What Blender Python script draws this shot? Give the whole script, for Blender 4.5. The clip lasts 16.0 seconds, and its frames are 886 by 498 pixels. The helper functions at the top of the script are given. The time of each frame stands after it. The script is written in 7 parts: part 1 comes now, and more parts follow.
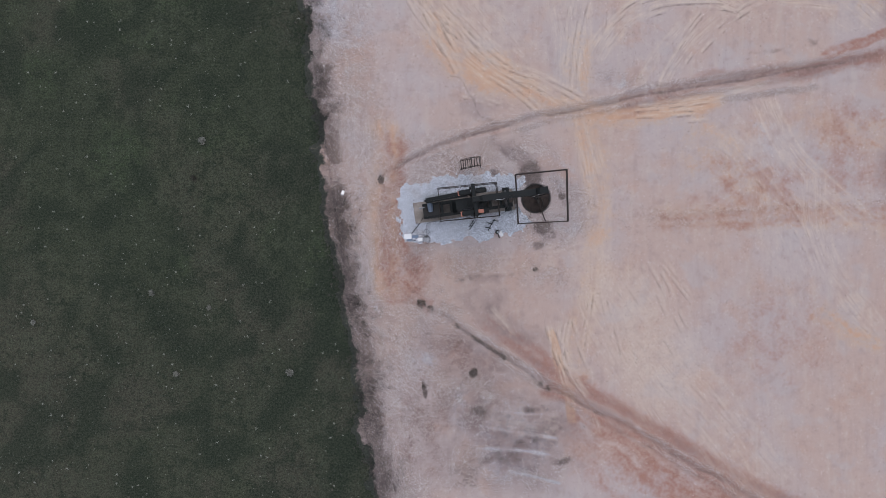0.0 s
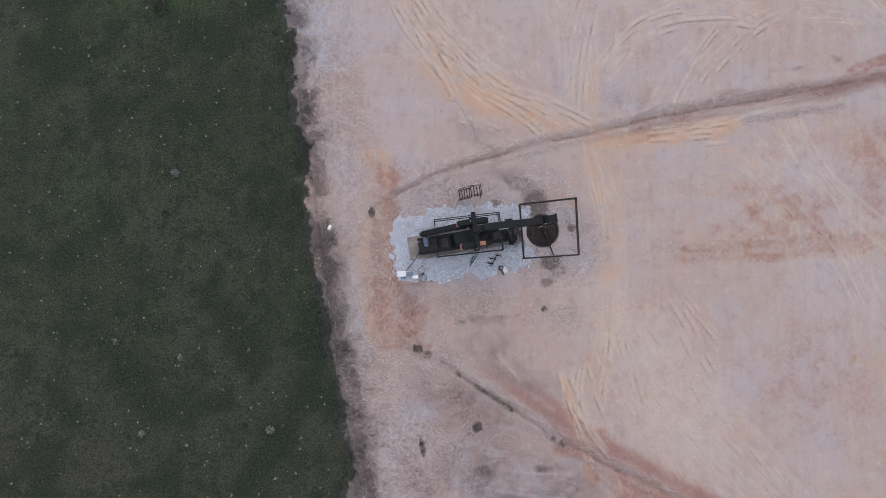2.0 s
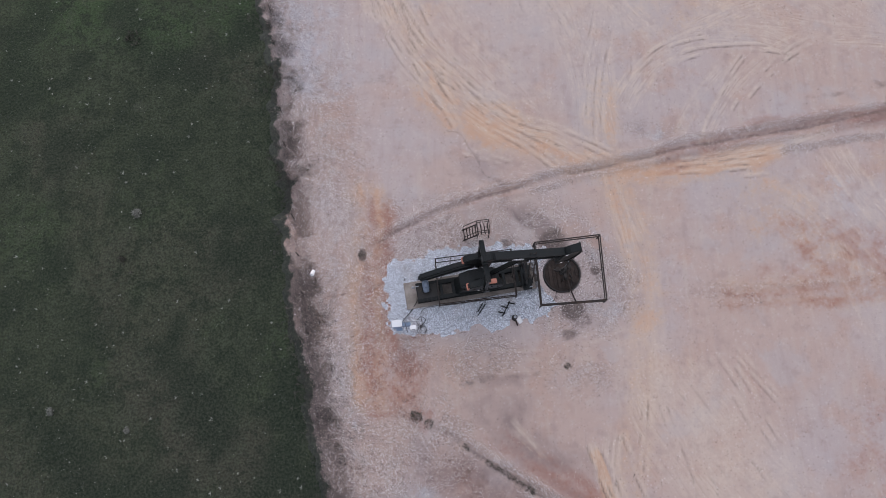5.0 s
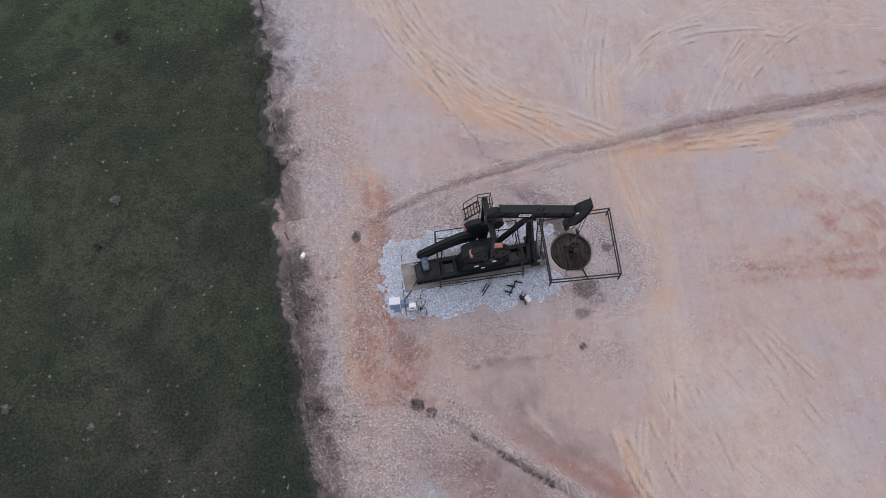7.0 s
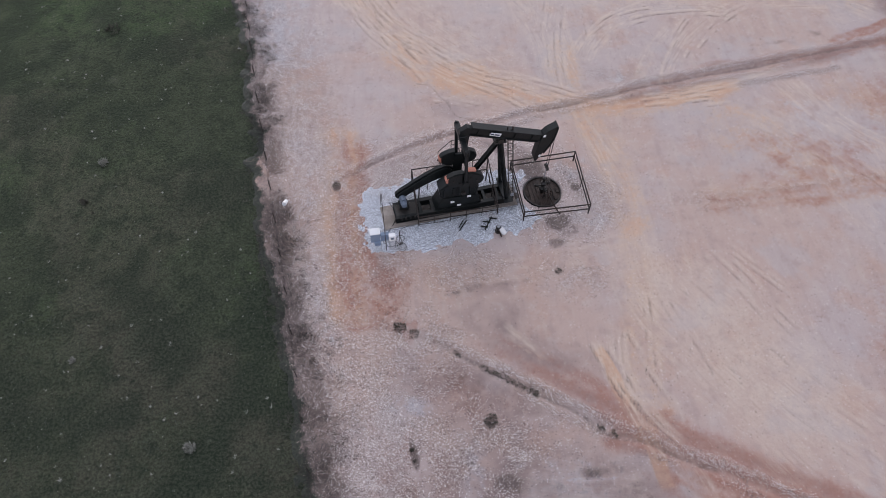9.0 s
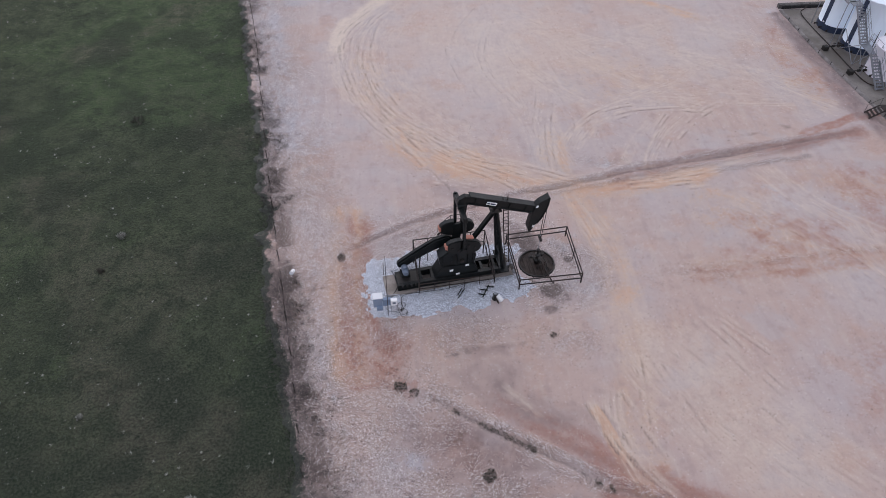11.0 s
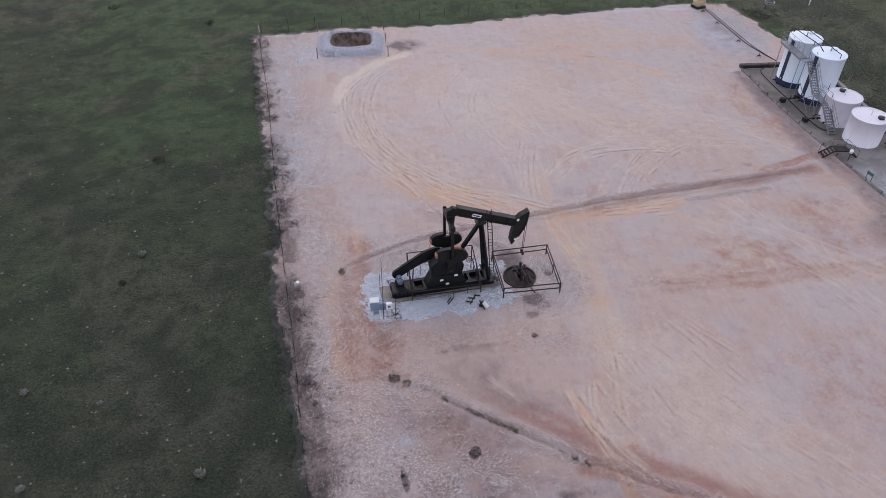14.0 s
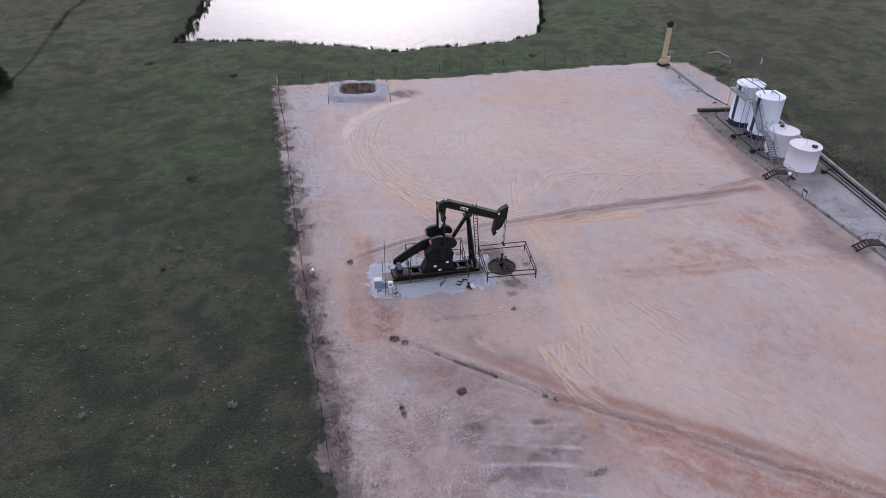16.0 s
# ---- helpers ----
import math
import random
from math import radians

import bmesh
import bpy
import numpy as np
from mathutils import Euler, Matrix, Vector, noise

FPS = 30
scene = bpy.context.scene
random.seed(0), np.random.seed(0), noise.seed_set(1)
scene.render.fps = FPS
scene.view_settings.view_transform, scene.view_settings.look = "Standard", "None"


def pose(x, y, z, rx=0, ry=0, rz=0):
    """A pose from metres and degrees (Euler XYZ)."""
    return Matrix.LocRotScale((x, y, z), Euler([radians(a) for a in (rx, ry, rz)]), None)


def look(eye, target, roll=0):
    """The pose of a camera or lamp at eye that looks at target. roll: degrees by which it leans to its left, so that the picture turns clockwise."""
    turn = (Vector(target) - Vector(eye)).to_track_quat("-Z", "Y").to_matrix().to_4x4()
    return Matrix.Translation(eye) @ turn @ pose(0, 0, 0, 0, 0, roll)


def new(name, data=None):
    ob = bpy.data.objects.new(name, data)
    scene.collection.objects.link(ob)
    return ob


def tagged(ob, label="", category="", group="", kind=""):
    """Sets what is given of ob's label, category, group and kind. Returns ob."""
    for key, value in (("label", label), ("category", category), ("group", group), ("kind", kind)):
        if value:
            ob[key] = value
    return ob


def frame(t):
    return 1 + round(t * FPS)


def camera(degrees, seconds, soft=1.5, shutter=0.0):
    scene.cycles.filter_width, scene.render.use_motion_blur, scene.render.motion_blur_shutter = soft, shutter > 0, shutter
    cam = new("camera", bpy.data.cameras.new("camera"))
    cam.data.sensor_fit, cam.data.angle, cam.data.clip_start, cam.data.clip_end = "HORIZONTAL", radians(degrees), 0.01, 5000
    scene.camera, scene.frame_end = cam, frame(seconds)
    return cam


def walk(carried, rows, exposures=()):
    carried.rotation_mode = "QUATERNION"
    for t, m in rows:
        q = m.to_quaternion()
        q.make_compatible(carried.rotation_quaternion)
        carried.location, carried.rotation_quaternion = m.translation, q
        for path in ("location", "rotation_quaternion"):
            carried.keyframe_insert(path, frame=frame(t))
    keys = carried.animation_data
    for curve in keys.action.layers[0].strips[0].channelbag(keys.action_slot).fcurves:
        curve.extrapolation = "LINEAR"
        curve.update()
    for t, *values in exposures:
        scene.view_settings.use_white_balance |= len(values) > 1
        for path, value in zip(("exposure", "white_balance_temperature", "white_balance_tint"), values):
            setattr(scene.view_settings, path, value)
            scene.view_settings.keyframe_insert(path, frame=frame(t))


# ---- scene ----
cam = camera(63.9, 16.0, soft=0.7)
METRES, EYE, TILT, LEAN, TURN = 61.44, 63.18, -90.0, 0.0, 0.0
ROWS = [
    (0.0, 0.0, 0.0, 0.0, 0.0, 0.0, -0.0),
    (0.5, 0.0005, 0.027, -0.0066, 0.01, 0.53, 0.19),
    (1.0, 0.0014, 0.0518, -0.0139, 0.03, 1.97, 0.41),
    (1.5, 0.0026, 0.0762, -0.02, 0.05, 3.37, 0.62),
    (2.0, 0.0015, 0.1004, -0.0269, -0.04, 4.79, 0.83),
    (2.5, 0.0015, 0.1261, -0.0365, -0.05, 6.27, 1.06),
    (3.0, 0.0011, 0.1504, -0.0465, -0.07, 7.75, 1.28),
    (3.5, 0.0006, 0.1746, -0.0566, -0.08, 9.17, 1.37),
    (4.0, -0.0005, 0.1991, -0.0691, -0.07, 10.56, 1.37),
    (4.5, -0.002, 0.2249, -0.0845, -0.07, 12.73, 1.41),
    (7.0, -0.0151, 0.3483, -0.2185, -0.07, 23.94, 2.88),
    (7.5, -0.0163, 0.3738, -0.2622, -0.12, 26.35, 4.85),
    (8.0, -0.019, 0.395, -0.3104, -0.26, 28.59, 5.48),
    (10.5, -0.0343, 0.4156, -0.4559, -0.84, 40.35, 5.53),
    (11.0, -0.0347, 0.4167, -0.4604, -0.81, 42.87, 5.55),
    (11.5, -0.034, 0.4171, -0.4652, -0.77, 45.39, 5.57),
    (12.0, -0.0331, 0.4179, -0.4727, -0.79, 47.94, 5.59),
    (12.5, -0.0321, 0.4207, -0.4893, -0.74, 48.4, 5.6),
    (13.0, -0.0321, 0.4209, -0.5133, -0.68, 48.22, 5.6),
    (13.5, -0.033, 0.4216, -0.5446, -0.71, 48.83, 5.61),
    (14.0, -0.0353, 0.4211, -0.5801, -0.75, 49.8, 5.61),
    (14.5, -0.0384, 0.4209, -0.6244, -0.75, 51.41, 5.61),
    (15.0, -0.0414, 0.4212, -0.6722, -0.76, 53.01, 5.64),
    (15.5, -0.0442, 0.4213, -0.724, -0.81, 54.63, 5.65),
    (16.0, -0.0473, 0.4219, -0.7786, -0.88, 56.28, 5.68),
]
EXPOSURES = [(0.0, 0.43, 6200, 16), (7.0, 0.41, 6200, 18), (11.0, 0.38, 6150, 19), (14.0, 0.30, 6100, 21), (16.0, 0.30, 6000, 24)]
walk(cam, [(t, pose(0, 0, EYE, TILT, LEAN, TURN) @ pose(METRES * x, METRES * y, METRES * z, 90 + pitch, roll, yaw)) for t, x, y, z, yaw, pitch, roll in ROWS], EXPOSURES)

# ---- light: an overcast evening, the glow of a low veiled sun beyond the pond ----
SUN_EL, SUN_AZ = 18.0, 0.0  # degrees above the horizon; clockwise from +y
world = bpy.data.worlds.new("world")
scene.world = world
world.use_nodes = True
wn = world.node_tree.nodes
wl = world.node_tree.links
sky = wn.new("ShaderNodeTexSky")
sky.sky_type, sky.sun_disc = "NISHITA", False
sky.sun_elevation, sky.sun_rotation = radians(SUN_EL), radians(SUN_AZ)
sky.air_density, sky.dust_density, sky.ozone_density = 1.0, 4.0, 1.0
grey = wn.new("ShaderNodeHueSaturation")
grey.inputs["Saturation"].default_value = 0.35
wl.new(sky.outputs[0], grey.inputs["Color"])
veil = wn.new("ShaderNodeMix")  # an even layer of cloud over the clear sky
veil.data_type = "RGBA"
veil.inputs[0].default_value = 0.75
veil.inputs[7].default_value = (4.4, 4.6, 4.9, 1)
wl.new(grey.outputs[0], veil.inputs[6])
wl.new(veil.outputs[2], wn["Background"].inputs["Color"])
wn["Background"].inputs["Strength"].default_value = 0.15
sun_data = bpy.data.lights.new("sun", "SUN")
sun_data.energy, sun_data.angle, sun_data.color = 0.5, radians(60), (1.0, 0.96, 0.92)
sun = new("sun", sun_data)
SUN_WAY = Vector((math.sin(radians(SUN_AZ)) * math.cos(radians(SUN_EL)), math.cos(radians(SUN_AZ)) * math.cos(radians(SUN_EL)), math.sin(radians(SUN_EL))))
sun.matrix_world = look(Vector((0, 0, 80)) + SUN_WAY, (0, 0, 80))


# ---- materials ----
class Nodes:
    """A node material with short calls: sockets go in, a socket comes out."""

    def __init__(self, name, rough=0.8, metal=0.0, spec=0.5):
        self.m = bpy.data.materials.new(name)
        self.m.use_nodes = True
        self.t = self.m.node_tree
        self.b = self.t.nodes["Principled BSDF"]
        self.b.inputs["Roughness"].default_value = rough
        self.b.inputs["Metallic"].default_value = metal
        self.b.inputs["Specular IOR Level"].default_value = spec

    def put(self, socket, v):
        if isinstance(v, bpy.types.NodeSocket):
            self.t.links.new(v, socket)
        elif isinstance(v, tuple) and len(v) == 3 and socket.type == "RGBA":
            socket.default_value = (*v, 1)
        else:
            socket.default_value = v

    def node(self, kind, out=0, **kw):
        n = self.t.nodes.new("ShaderNode" + kind)
        for k, v in kw.items():
            self.put(n.inputs[k.replace("_", " ")], v)
        return n.outputs[out]

    def place(self, sx=1.0, sy=1.0, sz=1.0):
        n = self.t.nodes.new("ShaderNodeMapping")
        n.inputs["Scale"].default_value = (sx, sy, sz)
        self.t.links.new(self.node("NewGeometry"), n.inputs["Vector"])
        return n.outputs[0]

    def local(self, sx=1.0, sy=1.0, sz=1.0):
        n = self.t.nodes.new("ShaderNodeMapping")
        n.inputs["Scale"].default_value = (sx, sy, sz)
        self.t.links.new(self.node("TexCoord", 3), n.inputs["Vector"])
        return n.outputs[0]

    def noise(self, vec, scale, detail=4.0, rough=0.55):
        return self.node("TexNoise", 0, Vector=vec, Scale=scale, Detail=detail, Roughness=rough)

    def cells(self, vec, scale):
        n = self.t.nodes.new("ShaderNodeTexVoronoi")
        self.put(n.inputs["Vector"], vec)
        n.inputs["Scale"].default_value = scale
        return n.outputs["Distance"], n.outputs["Color"]

    def math(self, op, a, b=0.0, clamp=False):
        n = self.t.nodes.new("ShaderNodeMath")
        n.operation, n.use_clamp = op, clamp
        self.put(n.inputs[0], a)
        self.put(n.inputs[1], b)
        return n.outputs[0]

    def ramp(self, v, lo, hi, a=0.0, b=1.0):
        n = self.t.nodes.new("ShaderNodeMapRange")
        n.interpolation_type = "SMOOTHSTEP"
        for k, x in zip(("Value", "From Min", "From Max", "To Min", "To Max"), (v, lo, hi, a, b)):
            self.put(n.inputs[k], x)
        return n.outputs[0]

    def mix(self, f, a, b, kind="MIX"):
        n = self.t.nodes.new("ShaderNodeMix")
        n.data_type, n.blend_type = "RGBA", kind
        self.put(n.inputs[0], f)
        self.put(n.inputs[6], a)
        self.put(n.inputs[7], b)
        return n.outputs[2]

    def split(self, c):
        n = self.t.nodes.new("ShaderNodeSeparateColor")
        self.put(n.inputs[0], c)
        return n.outputs

    def attribute(self, name):
        n = self.t.nodes.new("ShaderNodeAttribute")
        n.attribute_name = name
        return n

    def bump(self, height, strength=0.4, distance=0.02):
        self.put(self.b.inputs["Normal"], self.node("Bump", 0, Height=height, Strength=strength, Distance=distance))

    def done(self, colour, rough=None):
        self.put(self.b.inputs["Base Color"], colour)
        if rough is not None:
            self.put(self.b.inputs["Roughness"], rough)
        return self.m


def painted(name, colour, worn, rough=0.5, amount=0.5, metal=0.0, grain=6.0, spec=0.5):
    """Paint with soft dirt and chips in a second colour."""
    n = Nodes(name, rough, metal, spec)
    v = n.local()
    big, fine = n.noise(v, grain * 0.25, 5), n.noise(v, grain * 3, 4)
    f = n.ramp(n.math("ADD", n.math("MULTIPLY", big, 0.7), n.math("MULTIPLY", fine, 0.3)), 0.48, 0.7, 0.0, amount)
    n.bump(fine, 0.15, 0.01)
    return n.done(n.mix(f, colour, worn), n.ramp(big, 0.3, 0.7, rough - 0.08, min(rough + 0.15, 1.0)))


def pad_material():
    """Crushed-rock surface of the pad: stains, dirt and wheel lanes come from the colour layers of the mesh, broken up at every size."""
    n = Nodes("pad_gravel", 0.72, 0, 0.4)
    n.b.inputs["Sheen Weight"].default_value = 0.08
    n.b.inputs["Sheen Roughness"].default_value = 0.5
    v = n.place()
    ac = n.split(n.attribute("stains").outputs["Color"])
    bc = n.split(n.attribute("dirt").outputs["Color"])
    lc = n.split(n.attribute("lanes").outputs["Color"])
    mud = n.attribute("dirt").outputs["Alpha"]
    broad, wide = n.noise(v, 0.075, 5), n.noise(v, 0.21, 5, 0.6)
    mid, small, fine = n.noise(v, 0.9, 6, 0.65), n.noise(v, 3.2, 5, 0.7), n.noise(v, 11.0, 4, 0.7)
    drag = n.noise(n.place(1.6, 0.16, 1), 1.0, 5, 0.65)
    ragged = n.math("ADD", n.math("MULTIPLY", n.math("SUBTRACT", mid, 0.5), 1.0), n.math("MULTIPLY", n.math("SUBTRACT", small, 0.5), 0.9))

    def broken(layer, lo=0.18, hi=0.85, amount=1.0):
        """A soft layer turned into a patchy one with ragged edges."""
        soft = n.math("ADD", layer, n.math("MULTIPLY", ragged, n.ramp(layer, 0.0, 0.3)))
        return n.math("MULTIPLY", n.ramp(soft, lo, hi), amount)

    stone, orange, red = broken(ac[0], 0.05, 0.8), broken(ac[1], 0.06, 1.0), broken(ac[2], 0.08, 1.0)
    blue, dark, light = broken(bc[2]), broken(bc[1], 0.12, 0.95), bc[0]
    c = n.mix(n.ramp(broad, 0.42, 0.58), (0.44, 0.362, 0.345), (0.455, 0.34, 0.295))
    c = n.mix(n.ramp(wide, 0.52, 0.66, 0, 0.6), c, (0.45, 0.30, 0.235))
    c = n.mix(n.ramp(wide, 0.47, 0.36, 0, 0.5), c, (0.42, 0.375, 0.375))
    c = n.mix(n.ramp(mid, 0.53, 0.7, 0, 0.4), c, (0.50, 0.43, 0.40))
    c = n.mix(n.ramp(mid, 0.47, 0.32, 0, 0.42), c, (0.335, 0.25, 0.225))
    c = n.mix(n.ramp(drag, 0.53, 0.66, 0, 0.3), c, (0.50, 0.42, 0.365))
    c = n.mix(n.ramp(drag, 0.46, 0.36, 0, 0.24), c, (0.35, 0.265, 0.245))
    c = n.mix(n.math("MULTIPLY", blue, 0.8), c, (0.44, 0.45, 0.50))
    c = n.mix(orange, c, n.mix(n.ramp(orange, 0.3, 1.0), (0.49, 0.355, 0.265), (0.51, 0.32, 0.215)))
    c = n.mix(red, c, n.mix(small, (0.37, 0.205, 0.155), (0.30, 0.14, 0.105)))
    c = n.mix(n.math("MULTIPLY", mud, n.ramp(n.math("ADD", wide, n.math("MULTIPLY", mid, 0.6)), 0.62, 0.95, 1.0, 0.45)), c, n.mix(mid, (0.19, 0.138, 0.132), (0.25, 0.187, 0.178)))
    c = n.mix(n.math("MULTIPLY", light, n.ramp(small, 0.3, 0.65, 0.25, 0.85)), c, (0.60, 0.50, 0.415))
    h = n.math("MULTIPLY", mid, 0.6)
    # wheel lanes: streaks drawn out along each line of travel
    comb = n.t.nodes.new("ShaderNodeCombineXYZ")
    n.put(comb.inputs[0], n.math("MULTIPLY", lc[0], 6.5))
    n.put(comb.inputs[1], n.math("MULTIPLY", lc[1], 0.4))
    streak = n.noise(comb.outputs[0], 1.0, 5, 0.68)
    worn = n.math("MULTIPLY", lc[2], n.ramp(n.math("ADD", mid, n.math("MULTIPLY", small, 0.4)), 0.58, 0.8, 0.3, 1.0))
    c = n.mix(n.math("MULTIPLY", worn, n.ramp(streak, 0.46, 0.58, 0.2, 0.62)), c, (0.58, 0.475, 0.385))
    c = n.mix(n.math("MULTIPLY", worn, n.ramp(streak, 0.44, 0.36, 0.0, 0.5)), c, (0.28, 0.19, 0.15))
    h = n.math("ADD", h, n.math("MULTIPLY", n.math("MULTIPLY", streak, worn), 1.2))
    # the ground darkened where loose stones lie, then the stones in three sizes: pale ones and dark ones, each its own
    # dot
    c = n.mix(n.math("MULTIPLY", stone, n.ramp(wide, 0.4, 0.6, 0.6, 0.95)), c, n.mix(1.0, c, n.mix(small, (0.71, 0.68, 0.67), (0.92, 0.9, 0.89)), "MULTIPLY"))
    c = n.mix(n.math("MULTIPLY", dark, n.ramp(fine, 0.3, 0.65, 0.55, 0.95)), c, n.mix(small, (0.05, 0.037, 0.033), (0.12, 0.09, 0.082)))
    bedded = n.math("SUBTRACT", 1.0, n.math("MAXIMUM", n.math("MULTIPLY", lc[2], 0.7), n.math("MULTIPLY", dark, 0.8)))
    tinge = n.mix(1.0, c, (1.5, 1.5, 1.5), "MULTIPLY")
    strewn = n.ramp(n.math("ADD", wide, n.math("MULTIPLY", mid, 0.6)), 0.7, 1.0, 0.3, 3.0)
    for scale, least, most in ((8.5, 0.0015, 0.05), (13.0, 0.006, 0.48), (18.0, 0.016, 0.62)):
        d, r = n.cells(v, scale)
        k = n.split(r)
        share = n.math("MULTIPLY", n.math("ADD", n.math("MULTIPLY", stone, most), n.math("MULTIPLY", strewn, least)), bedded)
        dot = n.ramp(d, 0.49, 0.38)
        bar = n.math("SUBTRACT", 1.0, share)
        pale = n.math("MULTIPLY", n.ramp(k[0], n.math("SUBTRACT", bar, 0.015), n.math("ADD", bar, 0.015)), dot)
        bar2 = n.math("SUBTRACT", 1.0, n.math("MULTIPLY", share, 0.85))
        deep = n.math("MULTIPLY", n.ramp(k[1], n.math("SUBTRACT", bar2, 0.015), n.math("ADD", bar2, 0.015)), dot)
        c = n.mix(n.math("MULTIPLY", deep, 0.85), c, (0.10, 0.072, 0.065))
        c = n.mix(n.math("MULTIPLY", pale, 0.92), c, n.mix(0.28, n.mix(k[2], (0.42, 0.355, 0.33), (0.97, 0.925, 0.91)), tinge))
        h = n.math("ADD", h, n.math("MULTIPLY", n.math("ADD", pale, n.math("MULTIPLY", deep, 0.5)), 0.8))
    verge = n.ramp(n.math("ADD", n.attribute("stains").outputs["Alpha"], n.math("MULTIPLY", ragged, 1.1)), 0.3, 0.75)
    sward, tuft, gloss, bloom = pasture_colour(n)
    c = n.mix(verge, c, n.mix(1.0, sward, (0.62, 0.62, 0.62), "MULTIPLY"))
    n.put(n.b.inputs["Sheen Weight"], n.math("ADD", n.math("MULTIPLY", n.math("SUBTRACT", gloss, 0.08), verge), 0.08))
    n.bump(n.math("ADD", h, n.math("MULTIPLY", fine, 0.5)), 0.6, 0.05)
    return n.done(c)


def gravel_material(name, dark, pale, scale=9.0):
    n = Nodes(name, 0.9, 0, 0.3)
    v = n.place()
    d, r = n.cells(v, scale)
    d2, r2 = n.cells(v, scale * 2.2)
    k = n.split(r)
    k2 = n.split(r2)
    tone = n.math("ADD", n.math("MULTIPLY", k[0], 0.6), n.math("MULTIPLY", k2[0], 0.4))
    c = n.mix(n.ramp(tone, 0.15, 0.85), dark, pale)
    # gaps between stones: shade painted in as a deeper stone colour
    c = n.mix(n.ramp(d, 0.45, 0.75, 0, 0.5), c, tuple(x * 0.4 for x in dark))
    c = n.mix(n.ramp(n.noise(v, 0.5, 5), 0.5, 0.75, 0, 0.5), c, (0.42, 0.35, 0.32))
    c = n.mix(n.math("MULTIPLY", n.attribute("soak").outputs["Fac"], n.ramp(n.noise(v, 2.5, 5), 0.3, 0.6, 0.4, 1.0)), c, (0.05, 0.042, 0.038))
    n.bump(n.math("ADD", n.math("MULTIPLY", d, -1.0), n.math("MULTIPLY", d2, -0.5)), 0.8, 0.06)
    return n.done(c)


def pasture_colour(n):
    """Short dull pasture: greener, bare and dark patches, and painted pond-bank shade, come from the ground's layer,
    broken up finer.
    """
    v = n.place()
    g = n.split(n.attribute("growth_and_shade").outputs["Color"])
    mid, small, fine = n.noise(v, 0.55, 6, 0.7), n.noise(v, 1.9, 5, 0.7), n.noise(v, 6.5, 6, 0.8)
    lanes = n.noise(n.place(1.1, 0.03, 1), 1.0, 4)
    rag = n.math("MULTIPLY", n.math("SUBTRACT", n.math("ADD", mid, small), 1.0), 1.3)
    bare, lush, dim = (n.ramp(n.math("ADD", k, rag), 0.15, 0.9) for k in (g[0], g[1], g[2]))
    c = n.mix(lush, (0.040, 0.046, 0.029), (0.044, 0.074, 0.030))
    c = n.mix(n.math("MULTIPLY", bare, 0.85), c, (0.07, 0.06, 0.046))
    c = n.mix(n.ramp(mid, 0.51, 0.6, 0, 0.55), c, (0.058, 0.064, 0.044))
    c = n.mix(n.ramp(lanes, 0.57, 0.68, 0, 0.35), c, (0.066, 0.072, 0.052))
    c = n.mix(n.math("MULTIPLY", dim, 0.85), c, (0.016, 0.023, 0.016))
    c = n.mix(n.ramp(mid, 0.49, 0.4, 0, 0.6), c, (0.019, 0.026, 0.018))
    c = n.mix(n.ramp(small, 0.48, 0.4, 0, 0.6), c, (0.016, 0.022, 0.016))
    for scale, size in ((0.33, 0.2), (0.75, 0.16)):
        d, r = n.cells(v, scale)
        k = n.split(r)
        tuft = n.math("MULTIPLY", n.ramp(n.math("ADD", d, n.math("MULTIPLY", n.math("SUBTRACT", small, 0.5), 0.5)), size, size * 0.3), n.ramp(k[0], 0.3, 0.6))
        c = n.mix(n.math("MULTIPLY", tuft, 0.85), c, n.mix(n.ramp(k[1], 0.75, 0.8), (0.013, 0.019, 0.014), (0.075, 0.078, 0.058)))
    c = n.mix(n.ramp(fine, 0.41, 0.59), n.mix(0.6, c, (0.011, 0.017, 0.011)), n.mix(0.3, c, (0.09, 0.1, 0.066)))
    c = n.mix(1.0, c, (1.07, 1.09, 1.13), "MULTIPLY")
    gloss = n.math("ADD", n.math("MULTIPLY", lush, 0.04), n.math("ADD", n.math("MULTIPLY", bare, 0.015), 0.125))
    gloss = n.math("MULTIPLY", gloss, n.ramp(n.math("ADD", mid, n.math("MULTIPLY", dim, -0.12)), 0.36, 0.6, 0.65, 1.2))
    bloom = n.mix(bare, (0.74, 0.92, 0.45), (0.85, 0.84, 0.55))
    return c, n.math("ADD", fine, small), gloss, bloom


def field_material():
    n = Nodes("pasture", 0.95, 0, 0.12)
    c, h, gloss, bloom = pasture_colour(n)
    n.bump(h, 0.9, 0.12)
    n.put(n.b.inputs["Sheen Weight"], gloss)
    n.b.inputs["Sheen Roughness"].default_value = 0.45
    n.put(n.b.inputs["Sheen Tint"], bloom)
    return n.done(c)


def leaf_material(name, a, b, c3=None):
    n = Nodes(name, 0.85, 0, 0.2)
    r = n.t.nodes.new("ShaderNodeNewGeometry").outputs["Random Per Island"]
    c = n.mix(r, a, b)
    if c3:
        c = n.mix(n.ramp(r, 0.86, 0.97), c, c3)
    c = n.mix(n.ramp(n.noise(n.place(), 0.5, 4), 0.35, 0.7, 0, 0.6), c, a)
    return n.done(c)


